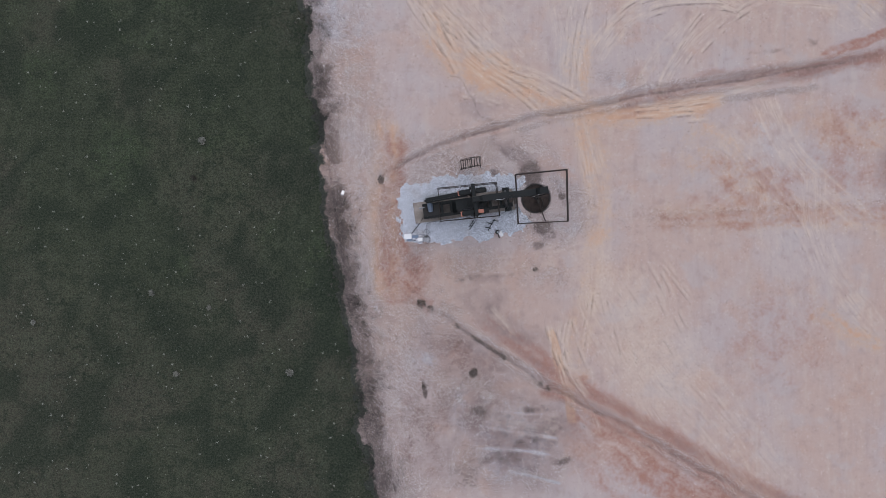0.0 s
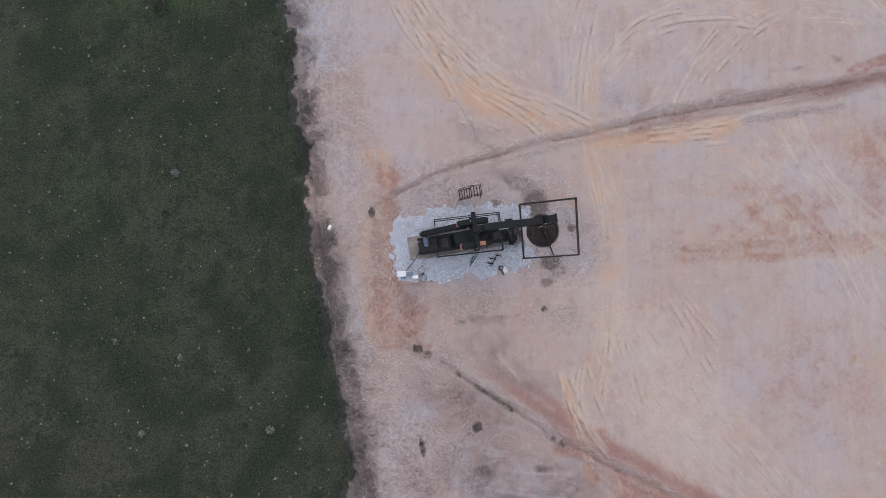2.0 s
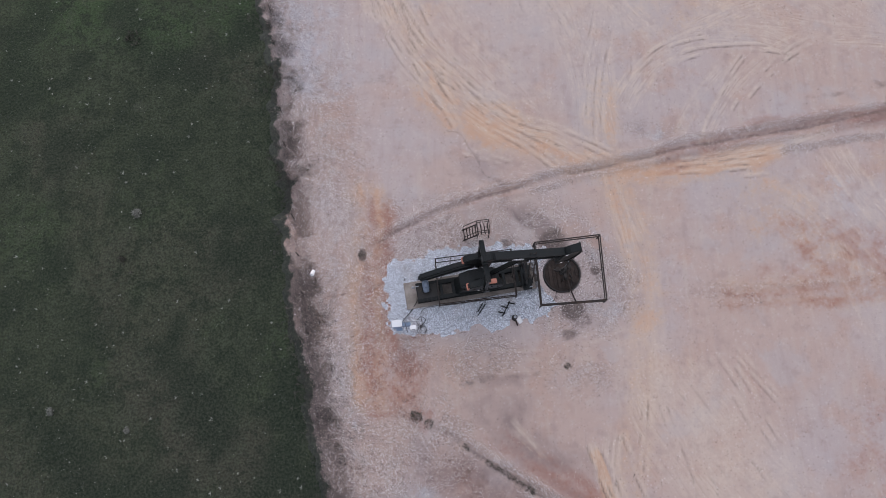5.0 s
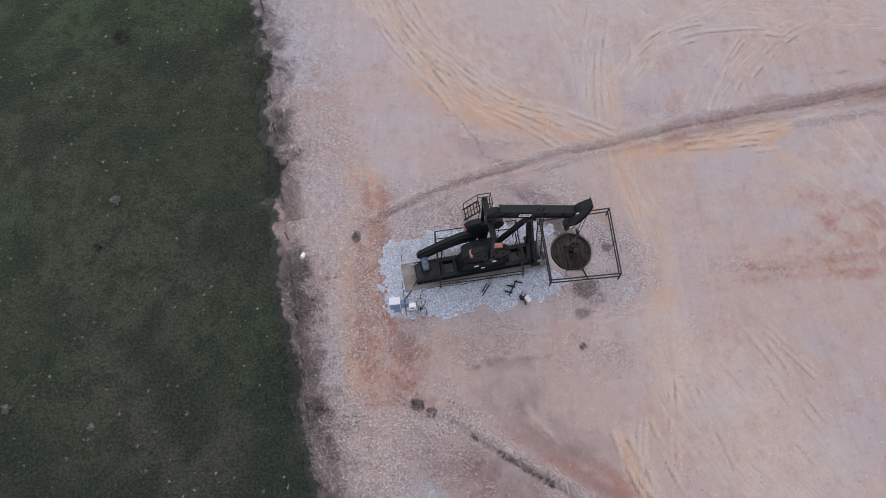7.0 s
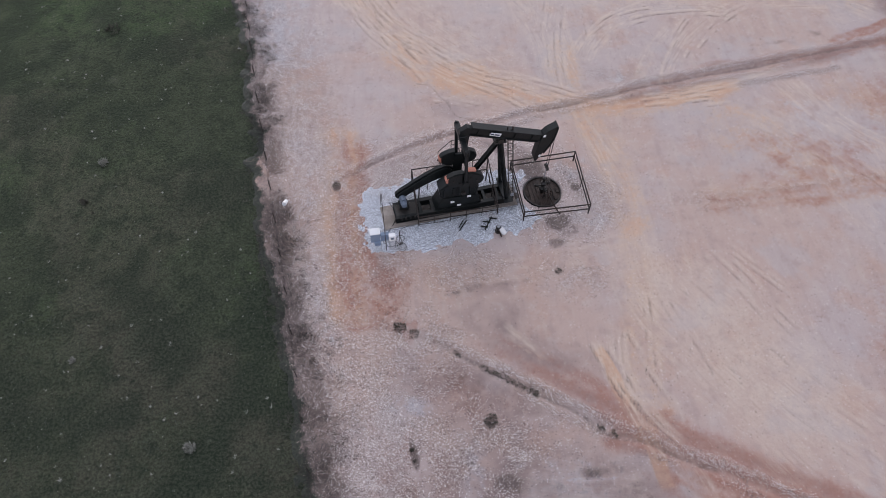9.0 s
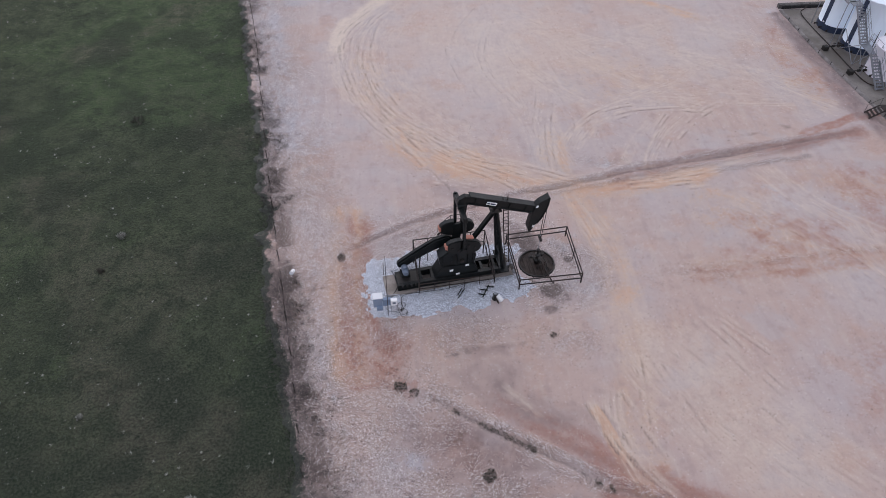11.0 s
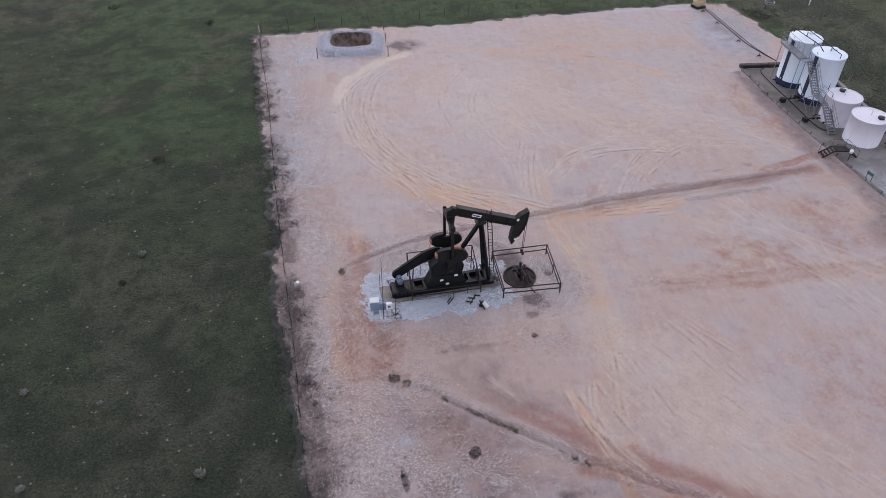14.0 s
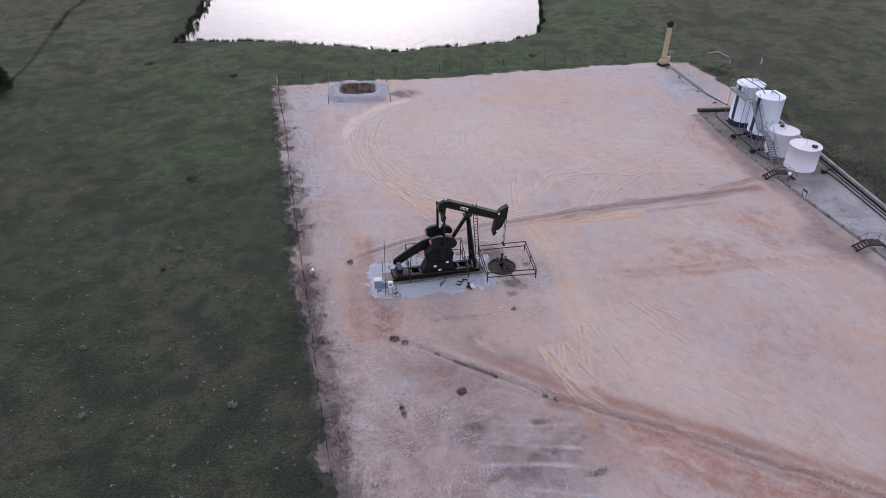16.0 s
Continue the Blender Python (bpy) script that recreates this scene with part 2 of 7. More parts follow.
def tank_material(name, colour, dirt):
    n = Nodes(name, 0.42, 0, 0.5)
    v = n.local()
    streak = n.noise(n.local(7, 7, 0.35), 1.0, 5, 0.6)
    big = n.noise(v, 0.8, 5)
    c = n.mix(n.ramp(streak, 0.5, 0.7, 0, 0.4), colour, dirt)
    c = n.mix(n.ramp(big, 0.5, 0.75, 0, 0.35), c, dirt)
    n.bump(n.noise(v, 1.6, 3), 0.1, 0.05)
    return n.done(c, n.ramp(big, 0.3, 0.7, 0.35, 0.55))


def water_material():
    n = Nodes("pond_water", 0.06, 0, 0.5)
    n.b.inputs["IOR"].default_value = 1.333
    v = n.place()
    n.bump(n.math("ADD", n.noise(n.place(1.2, 2.2, 1), 1.5, 4), n.math("MULTIPLY", n.noise(v, 0.2, 3), 0.8)), 0.22, 0.1)
    return n.done(n.mix(n.noise(v, 0.1, 4), (0.05, 0.055, 0.045), (0.09, 0.085, 0.065)))


def soil_material(name, a, b, rough=0.95, scale=2.0):
    n = Nodes(name, rough, 0, 0.3)
    v = n.place()
    mid, fine = n.noise(v, scale, 6, 0.65), n.noise(v, scale * 9, 4, 0.7)
    n.bump(n.math("ADD", mid, n.math("MULTIPLY", fine, 0.4)), 0.7, 0.08)
    return n.done(n.mix(n.ramp(mid, 0.3, 0.7), a, b))


M_PAD = pad_material()
M_BED = gravel_material("crushed_grey_rock", (0.33, 0.355, 0.40), (0.82, 0.86, 0.94), 17.0)
M_BERM = gravel_material("berm_rock", (0.27, 0.275, 0.32), (0.66, 0.67, 0.74), 11.0)
M_FIELD = field_material()
M_GRASS = leaf_material("grass_blades", (0.042, 0.054, 0.041), (0.08, 0.088, 0.07), (0.14, 0.138, 0.115))
M_TUFT = leaf_material("pale_tuft", (0.16, 0.165, 0.14), (0.42, 0.42, 0.38))
M_BRUSH = leaf_material("dead_brush", (0.05, 0.045, 0.038), (0.16, 0.14, 0.125))
M_WEED = leaf_material("dark_weed", (0.058, 0.06, 0.047), (0.14, 0.13, 0.105))
M_EDGE = leaf_material("withered_weed", (0.032, 0.029, 0.028), (0.085, 0.075, 0.074))
M_SCRUB = leaf_material("brown_scrub", (0.028, 0.024, 0.018), (0.075, 0.062, 0.046))
M_REED = leaf_material("reeds", (0.02, 0.03, 0.012), (0.055, 0.06, 0.03))
M_STONE = leaf_material("loose_stone", (0.2, 0.15, 0.135), (0.6, 0.515, 0.47), (0.85, 0.79, 0.76))
M_BLACK = painted("black_enamel", (0.0065, 0.009, 0.0095), (0.026, 0.023, 0.02), 0.42, 0.55, spec=0.3)
M_GREASE = painted("oily_black", (0.01, 0.009, 0.008), (0.05, 0.038, 0.03), 0.5, 0.8)
M_RUST = painted("rusty_pipe", (0.02, 0.015, 0.013), (0.065, 0.035, 0.024), 0.75, 0.8)
M_ORANGE = painted("faded_orange_paint", (0.45, 0.18, 0.125), (0.2, 0.09, 0.065), 0.6, 0.6)
M_STEEL = painted("galvanised_steel", (0.30, 0.32, 0.35), (0.16, 0.15, 0.15), 0.45, 0.5, 0.6)
M_WHITE = painted("white_plastic", (0.82, 0.83, 0.84), (0.6, 0.58, 0.55), 0.5, 0.15)
M_BOX = painted("grey_blue_enamel", (0.19, 0.26, 0.37), (0.4, 0.44, 0.48), 0.45, 0.4)
M_MOTOR = painted("blue_grey_motor", (0.13, 0.165, 0.22), (0.10, 0.10, 0.10), 0.5, 0.5)
M_TEAL = painted("faded_green_paint", (0.05, 0.13, 0.14), (0.12, 0.18, 0.18), 0.6, 0.5)
M_TAN = painted("tan_paint", (0.52, 0.42, 0.27), (0.30, 0.22, 0.14), 0.6, 0.5)
M_BLEACHED = painted("bleached_wood", (0.55, 0.52, 0.49), (0.3, 0.27, 0.24), 0.85, 0.5)
M_WOOD = painted("weathered_wood", (0.18, 0.13, 0.09), (0.32, 0.27, 0.22), 0.85, 0.6)
M_TANK = tank_material("white_tank_paint", (0.82, 0.91, 1.0), (0.74, 0.81, 0.9))
M_TANK_LOW = tank_material("chalky_white_fibreglass", (0.82, 0.80, 0.86), (0.64, 0.59, 0.60))
M_NAVY = painted("navy_paint", (0.02, 0.035, 0.075), (0.07, 0.08, 0.10), 0.5, 0.5)
M_BERMWALL = soil_material("dusty_steel_wall", (0.20, 0.20, 0.21), (0.34, 0.32, 0.31), 0.7, 1.2)
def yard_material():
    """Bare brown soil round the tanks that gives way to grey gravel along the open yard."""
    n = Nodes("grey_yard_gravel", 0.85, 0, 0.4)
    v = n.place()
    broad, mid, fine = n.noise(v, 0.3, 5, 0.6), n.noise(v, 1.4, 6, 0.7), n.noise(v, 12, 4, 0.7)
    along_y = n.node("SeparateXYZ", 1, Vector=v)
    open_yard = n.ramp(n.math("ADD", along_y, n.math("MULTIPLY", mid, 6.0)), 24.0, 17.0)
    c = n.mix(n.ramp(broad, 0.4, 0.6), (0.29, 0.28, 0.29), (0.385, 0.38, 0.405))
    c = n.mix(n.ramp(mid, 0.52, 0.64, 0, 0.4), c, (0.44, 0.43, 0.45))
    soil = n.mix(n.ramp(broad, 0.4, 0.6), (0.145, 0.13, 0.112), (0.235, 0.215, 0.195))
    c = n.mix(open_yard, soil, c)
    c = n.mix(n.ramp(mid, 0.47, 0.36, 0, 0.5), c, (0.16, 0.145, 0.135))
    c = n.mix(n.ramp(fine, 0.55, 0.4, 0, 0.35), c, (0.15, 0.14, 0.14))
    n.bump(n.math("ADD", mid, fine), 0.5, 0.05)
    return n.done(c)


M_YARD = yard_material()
M_BANK = soil_material("dusty_grey_bank", (0.13, 0.12, 0.115), (0.27, 0.25, 0.24), 0.95, 1.4)
M_TIMBER = soil_material("weathered_dark_timber", (0.04, 0.038, 0.037), (0.12, 0.112, 0.108), 0.8, 2.5)
M_BLACK_STRIP = soil_material("black_strip", (0.015, 0.015, 0.016), (0.04, 0.04, 0.04), 0.6, 2.0)
M_PIT = soil_material("pit_soil", (0.07, 0.05, 0.038), (0.24, 0.18, 0.145), 0.95, 1.5)
M_OIL = soil_material("oily_cellar", (0.016, 0.011, 0.009), (0.046, 0.031, 0.025), 0.65, 2.5)
M_WATER = water_material()


def slab_material():
    """Concrete, soaked with oil under the machine."""
    n = Nodes("oil_stained_concrete", 0.85, 0, 0.3)
    v = n.local()
    mid, fine = n.noise(v, 1.5, 6, 0.65), n.noise(v, 13, 4, 0.7)
    c = n.mix(n.ramp(mid, 0.35, 0.65), (0.24, 0.21, 0.185), (0.36, 0.32, 0.29))
    along_x = n.node("SeparateXYZ", 0, Vector=v)
    soaked = n.ramp(n.math("ADD", along_x, n.math("MULTIPLY", mid, 5.0)), -7.6, -6.0, 0.1, 0.5)
    n.bump(fine, 0.4, 0.03)
    return n.done(n.mix(n.math("MULTIPLY", soaked, n.ramp(fine, 0.3, 0.6, 0.6, 1.0)), c, (0.03, 0.025, 0.022)))


M_SLAB = slab_material()
M_BARK = soil_material("bark", (0.05, 0.035, 0.025), (0.11, 0.085, 0.065), 0.95, 6.0)
M_CEDAR = leaf_material("cedar_foliage", (0.012, 0.02, 0.01), (0.035, 0.045, 0.02))


# ---- mesh helpers ----
def finish(name, bm, material, smooth=False):
    me = bpy.data.meshes.new(name)
    bm.normal_update()
    bm.to_mesh(me)
    bm.free()
    me.materials.append(material)
    if smooth:
        me.polygons.foreach_set("use_smooth", [True] * len(me.polygons))
    return me


def part(name, bm, material, parent, label="", smooth=False):
    ob = new(name, finish(name, bm, material, smooth))
    ob.parent = parent
    return tagged(ob, label)


def thing(name, m, label, category, group="", kind=""):
    ob = new(name)
    ob.matrix_world = m
    return tagged(ob, label, category, group, kind)


def add_box(bm, c, s, rot=None, bevel=0.0):
    r = bmesh.ops.create_cube(bm, size=1.0)
    vs = r["verts"]
    m = Matrix.Translation(c) @ (rot.to_4x4() if rot else Matrix.Identity(4)) @ Matrix.Diagonal((*s, 1))
    bmesh.ops.transform(bm, matrix=m, verts=vs)
    if bevel:
        es = {e for v in vs for e in v.link_edges}
        bmesh.ops.bevel(bm, geom=list(es), offset=bevel, segments=1, affect="EDGES")
    return bm


def add_tube(bm, p, q, r, n=8, r2=None, caps=True):
    p, q = Vector(p), Vector(q)
    d = q - p
    m = Matrix.Translation((p + q) / 2) @ d.to_track_quat("Z", "Y").to_matrix().to_4x4()
    bmesh.ops.create_cone(bm, cap_ends=caps, segments=n, radius1=r, radius2=r if r2 is None else r2, depth=d.length, matrix=m)
    return bm


def add_beam(bm, p, q, w, h, bevel=0.0):
    """A rectangular bar from p to q: w across, h in the upright plane."""
    p, q = Vector(p), Vector(q)
    d = q - p
    x = d.normalized()
    side = Vector((0, 0, 1)).cross(x)
    side = side.normalized() if side.length > 1e-3 else Vector((0, 1, 0))
    up = x.cross(side)
    rot = Matrix((x, side, up)).transposed()
    return add_box(bm, (p + q) / 2, (d.length, w, h), rot, bevel)


def add_ibeam(bm, p, q, w, h, t=0.03):
    p, q = Vector(p), Vector(q)
    x = (q - p).normalized()
    side = Vector((0, 0, 1)).cross(x).normalized()
    up = x.cross(side)
    add_beam(bm, p, q, t, h - 2 * t)
    for s in (-1, 1):
        o = up * s * (h - t) / 2
        add_beam(bm, p + o, q + o, w, t)
    return bm


def add_prism(bm, outline, y0, y1, bevel=0.0):
    """An outline in x, z drawn out from y0 to y1."""
    a = [bm.verts.new((x, y0, z)) for x, z in outline]
    b = [bm.verts.new((x, y1, z)) for x, z in outline]
    fs = [bm.faces.new(a), bm.faces.new(b[::-1])]
    k = len(a)
    for i in range(k):
        fs.append(bm.faces.new((a[i], b[i], b[(i + 1) % k], a[(i + 1) % k])))
    bmesh.ops.recalc_face_normals(bm, faces=fs)
    if bevel:
        es = [e for f in fs[:2] for e in f.edges]
        bmesh.ops.bevel(bm, geom=es, offset=bevel, segments=2, affect="EDGES")
    return bm


def add_lathe(bm, profile, n=32, centre=(0, 0, 0)):
    rings = []
    for r, z in profile:
        rings.append([bm.verts.new((centre[0] + r * math.cos(2 * math.pi * i / n), centre[1] + r * math.sin(2 * math.pi * i / n), centre[2] + z)) for i in range(n)])
    for a, b in zip(rings, rings[1:]):
        for i in range(n):
            bm.faces.new((a[i], a[(i + 1) % n], b[(i + 1) % n], b[i]))
    bm.faces.new(rings[-1])
    bm.faces.new(rings[0][::-1])
    return bm


def add_ring(bm, centre, radius, r, n=20):
    """A ring of round wire lying flat."""
    c = Vector(centre)
    pts = [c + Vector((radius * math.cos(2 * math.pi * i / n), radius * math.sin(2 * math.pi * i / n), 0)) for i in range(n)]
    for a, b in zip(pts, pts[1:] + pts[:1]):
        add_tube(bm, a, b, r, 5, None, False)
    return bm


def hose(name, pts, r, material, parent=None):
    """A bent pipe or cable as a mesh swept along a smooth line."""
    pts = [Vector(p) for p in pts]
    line = []
    for i in range(len(pts) - 1):
        p0, p1, p2, p3 = pts[max(i - 1, 0)], pts[i], pts[i + 1], pts[min(i + 2, len(pts) - 1)]
        for k in range(6):
            t = k / 6
            line.append(0.5 * (2 * p1 + (p2 - p0) * t + (2 * p0 - 5 * p1 + 4 * p2 - p3) * t * t + (3 * p1 - p0 - 3 * p2 + p3) * t ** 3))
    line.append(pts[-1])
    bm = bmesh.new()
    rings = []
    for i, p in enumerate(line):
        d = (line[min(i + 1, len(line) - 1)] - line[max(i - 1, 0)]).normalized()
        q = d.to_track_quat("Z", "Y")
        rings.append([bm.verts.new(p + q @ Vector((r * math.cos(a), r * math.sin(a), 0))) for a in (0, 1.05, 2.09, 3.14, 4.19, 5.24)])
    for a, b in zip(rings, rings[1:]):
        for i in range(6):
            bm.faces.new((a[i], a[(i + 1) % 6], b[(i + 1) % 6], b[i]))
    ob = new(name, finish(name, bm, material, True))
    if parent:
        ob.parent = parent
    return ob


# ---- fields of numbers over the plan ----
def lattice(x, y, seed):
    """Smooth value noise, 0 to 1, one cell per unit."""
    x, y = np.asarray(x, float), np.asarray(y, float)
    ix, iy = np.floor(x).astype(np.int64), np.floor(y).astype(np.int64)
    fx, fy = x - ix, y - iy
    fx, fy = fx * fx * (3 - 2 * fx), fy * fy * (3 - 2 * fy)

    def h(a, b):
        k = (a * 374761393 + b * 668265263 + seed * 1274126177) & 0x7FFFFFFF
        k = ((k ^ (k >> 13)) * 1274126177) & 0x7FFFFFFF
        return ((k ^ (k >> 16)) & 0xFFFF) / 65535.0

    a = h(ix, iy) * (1 - fx) + h(ix + 1, iy) * fx
    b = h(ix, iy + 1) * (1 - fx) + h(ix + 1, iy + 1) * fx
    return a * (1 - fy) + b * fy


def fbm(x, y, size, seed, octaves=4):
    v, amp, tot = 0.0, 1.0, 0.0
    for k in range(octaves):
        v = v + amp * lattice(x / size * 2 ** k, y / size * 2 ** k, seed + 17 * k)
        tot += amp
        amp *= 0.55
    return v / tot


def smooth(v, lo, hi):
    t = np.clip((v - lo) / (hi - lo), 0, 1)
    return t * t * (3 - 2 * t)


def spline(pts, step=0.8):
    pts = [np.array(p, float) for p in pts]
    out = []
    for i in range(len(pts) - 1):
        p0, p1, p2, p3 = pts[max(i - 1, 0)], pts[i], pts[i + 1], pts[min(i + 2, len(pts) - 1)]
        n = max(2, int(np.linalg.norm(p2 - p1) / step))
        for k in range(n):
            t = k / n
            out.append(0.5 * (2 * p1 + (p2 - p0) * t + (2 * p0 - 5 * p1 + 4 * p2 - p3) * t * t + (3 * p1 - p0 - 3 * p2 + p3) * t ** 3))
    out.append(pts[-1])
    return np.array(out)


def along(X, Y, pts, reach):
    """For every point within reach of a smooth line: which points, the signed distance from it and the way along it (0 to 1)."""
    line = spline(pts)
    lo, hi = line.min(0) - reach, line.max(0) + reach
    idx = np.nonzero((X > lo[0]) & (X < hi[0]) & (Y > lo[1]) & (Y < hi[1]))[0]
    x, y = X[idx], Y[idx]
    best = np.full(len(idx), 1e9)
    lat, way = np.zeros(len(idx)), np.zeros(len(idx))
    k = len(line) - 1
    for i in range(k):
        (ax, ay), (bx, by) = line[i], line[i + 1]
        dx, dy = bx - ax, by - ay
        l2 = dx * dx + dy * dy
        t = np.clip(((x - ax) * dx + (y - ay) * dy) / l2, 0, 1)
        ex, ey = x - ax - t * dx, y - ay - t * dy
        d = np.hypot(ex, ey)
        m = d < best
        best[m] = d[m]
        lat[m] = (np.sign(ey * dx - ex * dy) * d)[m]
        way[m] = (i + t[m]) / k
    return idx, lat, way, float(np.hypot(*np.diff(line, axis=0).T).sum())


# ---- the lie of the land ----
UNIT = pose(8.26, 4.495, 0, 0, 0, 5)  # the pumping unit: well at the origin, its back end towards -x
PIT = (-8.9, 44.4, -0.7, 51.9)
WEST_Y = [-45, -22, -16, -12, -8, -4, 1, 6, 11, 19.5, 25, 33, 44, 52, 70]
WEST_X = [-3.0, -6.3, -7.4, -7.65, -8.5, -9.6, -10.4, -10.9, -11.6, -12.6, -13.5, -14.8, -16.4, -17.4, -19.2]
NORTH_X = [-30, -16, 0, 9, 18, 27, 36, 43, 49, 60]
NORTH_Y = [51, 52.2, 53.4, 53.8, 55.8, 57, 58.2, 58.6, 58.4, 58]
EAST_Y = [-60, 5, 30, 42, 48, 53, 58, 70]
EAST_X = [50.6, 50.6, 50.6, 50.5, 49.8, 48.6, 47.4, 46]
POND = (-1.5, 97.5)


def pad_plain(x, y):
    return np.minimum(np.minimum(x - np.interp(y, WEST_Y, WEST_X), np.interp(x, NORTH_X, NORTH_Y) - y), np.minimum(np.interp(y, EAST_Y, EAST_X) - x, y + 42))


def pad_inside(x, y):
    return pad_plain(x, y) + (fbm(x, y, 4.0, 5, 5) - 0.5) * 1.6 + (fbm(x, y, 0.9, 6, 3) - 0.5) * 1.3


def pond_inside(x, y):
    d = np.minimum(y - np.interp(x, [-33, -23, -11.7, 1.3, 10.7, 20.7, 26.5], [73.4, 74.0, 70.8, 66.8, 68.5, 70.8, 75.5]), x + 34.6)
    d = np.minimum(d, np.minimum(np.interp(y, [60, 75, 80, 97, 130], [24, 26.5, 28.2, 31.8, 34]) - x, 128 - y))
    return d + (fbm(x, y, 5, 44, 3) - 0.5) * 2.0


def sheet(name, xs, ys, z, keep, material, layers=None):
    """A height field over a grid, as one mesh object."""
    nx, ny = len(xs), len(ys)
    X, Y = np.meshgrid(xs, ys)
    co = np.stack([X.ravel(), Y.ravel(), z.ravel()], 1)
    i = np.arange(nx * ny).reshape(ny, nx)
    quads = np.stack([i[:-1, :-1], i[:-1, 1:], i[1:, 1:], i[1:, :-1]], -1).reshape(-1, 4)
    quads = quads[keep.ravel()[quads].any(1)]
    used = np.zeros(nx * ny, bool)
    used[quads] = True
    index = np.cumsum(used) - 1
    me = bpy.data.meshes.new(name)
    me.vertices.add(int(used.sum()))
    me.vertices.foreach_set("co", co[used].astype(np.float32).ravel())
    me.loops.add(quads.size)
    me.loops.foreach_set("vertex_index", index[quads].astype(np.int32).ravel())
    me.polygons.add(len(quads))
    me.polygons.foreach_set("loop_start", np.arange(0, quads.size, 4, dtype=np.int32))
    me.polygons.foreach_set("loop_total", np.full(len(quads), 4, np.int32))
    me.update(calc_edges=True)
    me.polygons.foreach_set("use_smooth", np.ones(len(quads), bool))
    for key, v in (layers or {}).items():
        at = me.attributes.new(key, "FLOAT_COLOR", "POINT")
        at.data.foreach_set("color", v.reshape(-1, 4)[used].astype(np.float32).ravel())
    me.materials.append(material)
    return new(name, me)


# the pasture: one sheet out to the horizon, sunk under the pad and the pond
far = 150.0 * 1.35 ** np.arange(0, 12)
xs = np.concatenate([-far[::-1] , np.arange(-90, 125, 1.0), far])
ys = np.concatenate([-far[::-1], np.arange(-60, 150, 1.0), far + 30])
X, Y = np.meshgrid(xs, ys)
rough = (fbm(X, Y, 5, 71, 4) - 0.5) * 0.16 + (fbm(X, Y, 40, 72, 2) - 0.5) * 0.5 * smooth(np.hypot(X - 10, Y - 20), 70, 140)
z = rough * smooth(pad_plain(X, Y), 0.8, -1.5) - 0.06 * smooth(pad_plain(X, Y), -0.8, 1.0) - 2.4 * smooth(pad_plain(X, Y), 1.3, 2.6) - 0.9 * smooth(pond_inside(X, Y), -1.2, 2.5)
bare = 0.6 * smooth(fbm(X, Y, 7, 301, 4), 0.5, 0.68) + 0.45 * smooth(-Y, -3, 8) * smooth(-X, 0, 5) + 0.6 * smooth(Y, 50, 85) * smooth(-X, 22, 42) + 0.95 * smooth(X, 48, 53) * (0.55 + 0.45 * smooth(fbm(X, Y, 6, 306, 3), 0.35, 0.6)) + 0.35 * smooth(-X, 24, 40) * smooth(-Y, -40, 0)
lush = smooth(fbm(X, Y, 9, 302, 4), 0.42, 0.62) * (0.45 + 0.6 * smooth(-X, 34, 16) * smooth(Y, 15, 40)) * smooth(-X, -53, -46) + 0.8 * smooth(-X, 44, 26) * smooth(X, -46, -28) * smooth(Y, 20, 36) + 0.4 * smooth(Y, 52, 58) * smooth(-X, -45, -30)
# dim: dark patches, plus shade painted along the pond's western bank
dim = 0.85 * smooth(fbm(X, Y, 3.0, 303, 4), 0.52, 0.66) + 0.25 * smooth(fbm(X, Y, 9, 304, 3), 0.55, 0.7) + 0.8 * smooth(-np.hypot((X + 38) / 5, (Y - 96) / 9), -1, -0.3) + 0.8 * smooth(-np.abs(pond_inside(X, Y) + 1.2), -2.2, -0.6) * smooth(-X, 22, 30) + 0.7 * smooth(-np.abs(X - 54.5 - 0.1 * (Y - 20)), -4, -1) * smooth(fbm(X, Y, 5, 305, 3), 0.4, 0.6) + 0.25 * smooth(X, 52, 58)
growth_and_shade = np.stack([np.clip(k, 0, 1).ravel() for k in (bare, lush, dim, np.ones_like(bare))], 1)
tagged(sheet("ground", xs, ys, z, np.ones_like(X, bool), M_FIELD, {"growth_and_shade": growth_and_shade}), "dull green pasture round the well pad", "pasture", kind="structure")

# the pad of crushed rock
STEP = 0.12
xs = np.arange(-21, 53, STEP)
ys = np.arange(-43, 61, STEP)
X, Y = np.meshgrid(xs, ys)
shape = X.shape
inside = pad_inside(X, Y)
Xf, Yf = X.ravel(), Y.ravel()
Xw = Xf + (fbm(Xf, Yf, 3.0, 11, 3) - 0.5) * 1.6
Yw = Yf + (fbm(Xf, Yf, 3.0, 12, 3) - 0.5) * 1.6
lumps = fbm(Xf, Yf, 1.2, 13, 4)
stone, orange, red, light, dark, blue, mud, lane_w, lane_s, lane_g = (np.zeros(Xf.size) for _ in range(10))
rise = (lumps - 0.5) * 0.06 + (fbm(Xf, Yf, 9, 14, 2) - 0.5) * 0.05


def top(layer, idx, v):
    layer[idx] = np.maximum(layer[idx], v)


def smear(layer, pts, half, strength, ends=0.12, ragged=0.6):
    """A soft stain along a line."""
    idx, lat, way, size = along(Xw, Yw, pts, half * 1.7)
    v = smooth(-np.abs(lat), -half, -half * 0.25) * smooth(way, 0, ends) * smooth(1 - way, 0, ends)
    streak = np.clip(fbm(lat / 0.45 + 40, way * size / 5, 1.0, 35, 4) * 2.2 - 0.55, 0, 1)
    cloud = np.clip(fbm(Xf[idx], Yf[idx], 1.8, 31, 4) * 2.0 - 0.5, 0, 1)
    top(layer, idx, strength * v * (1 - ragged + ragged * (0.75 * streak + 0.6 * cloud)))


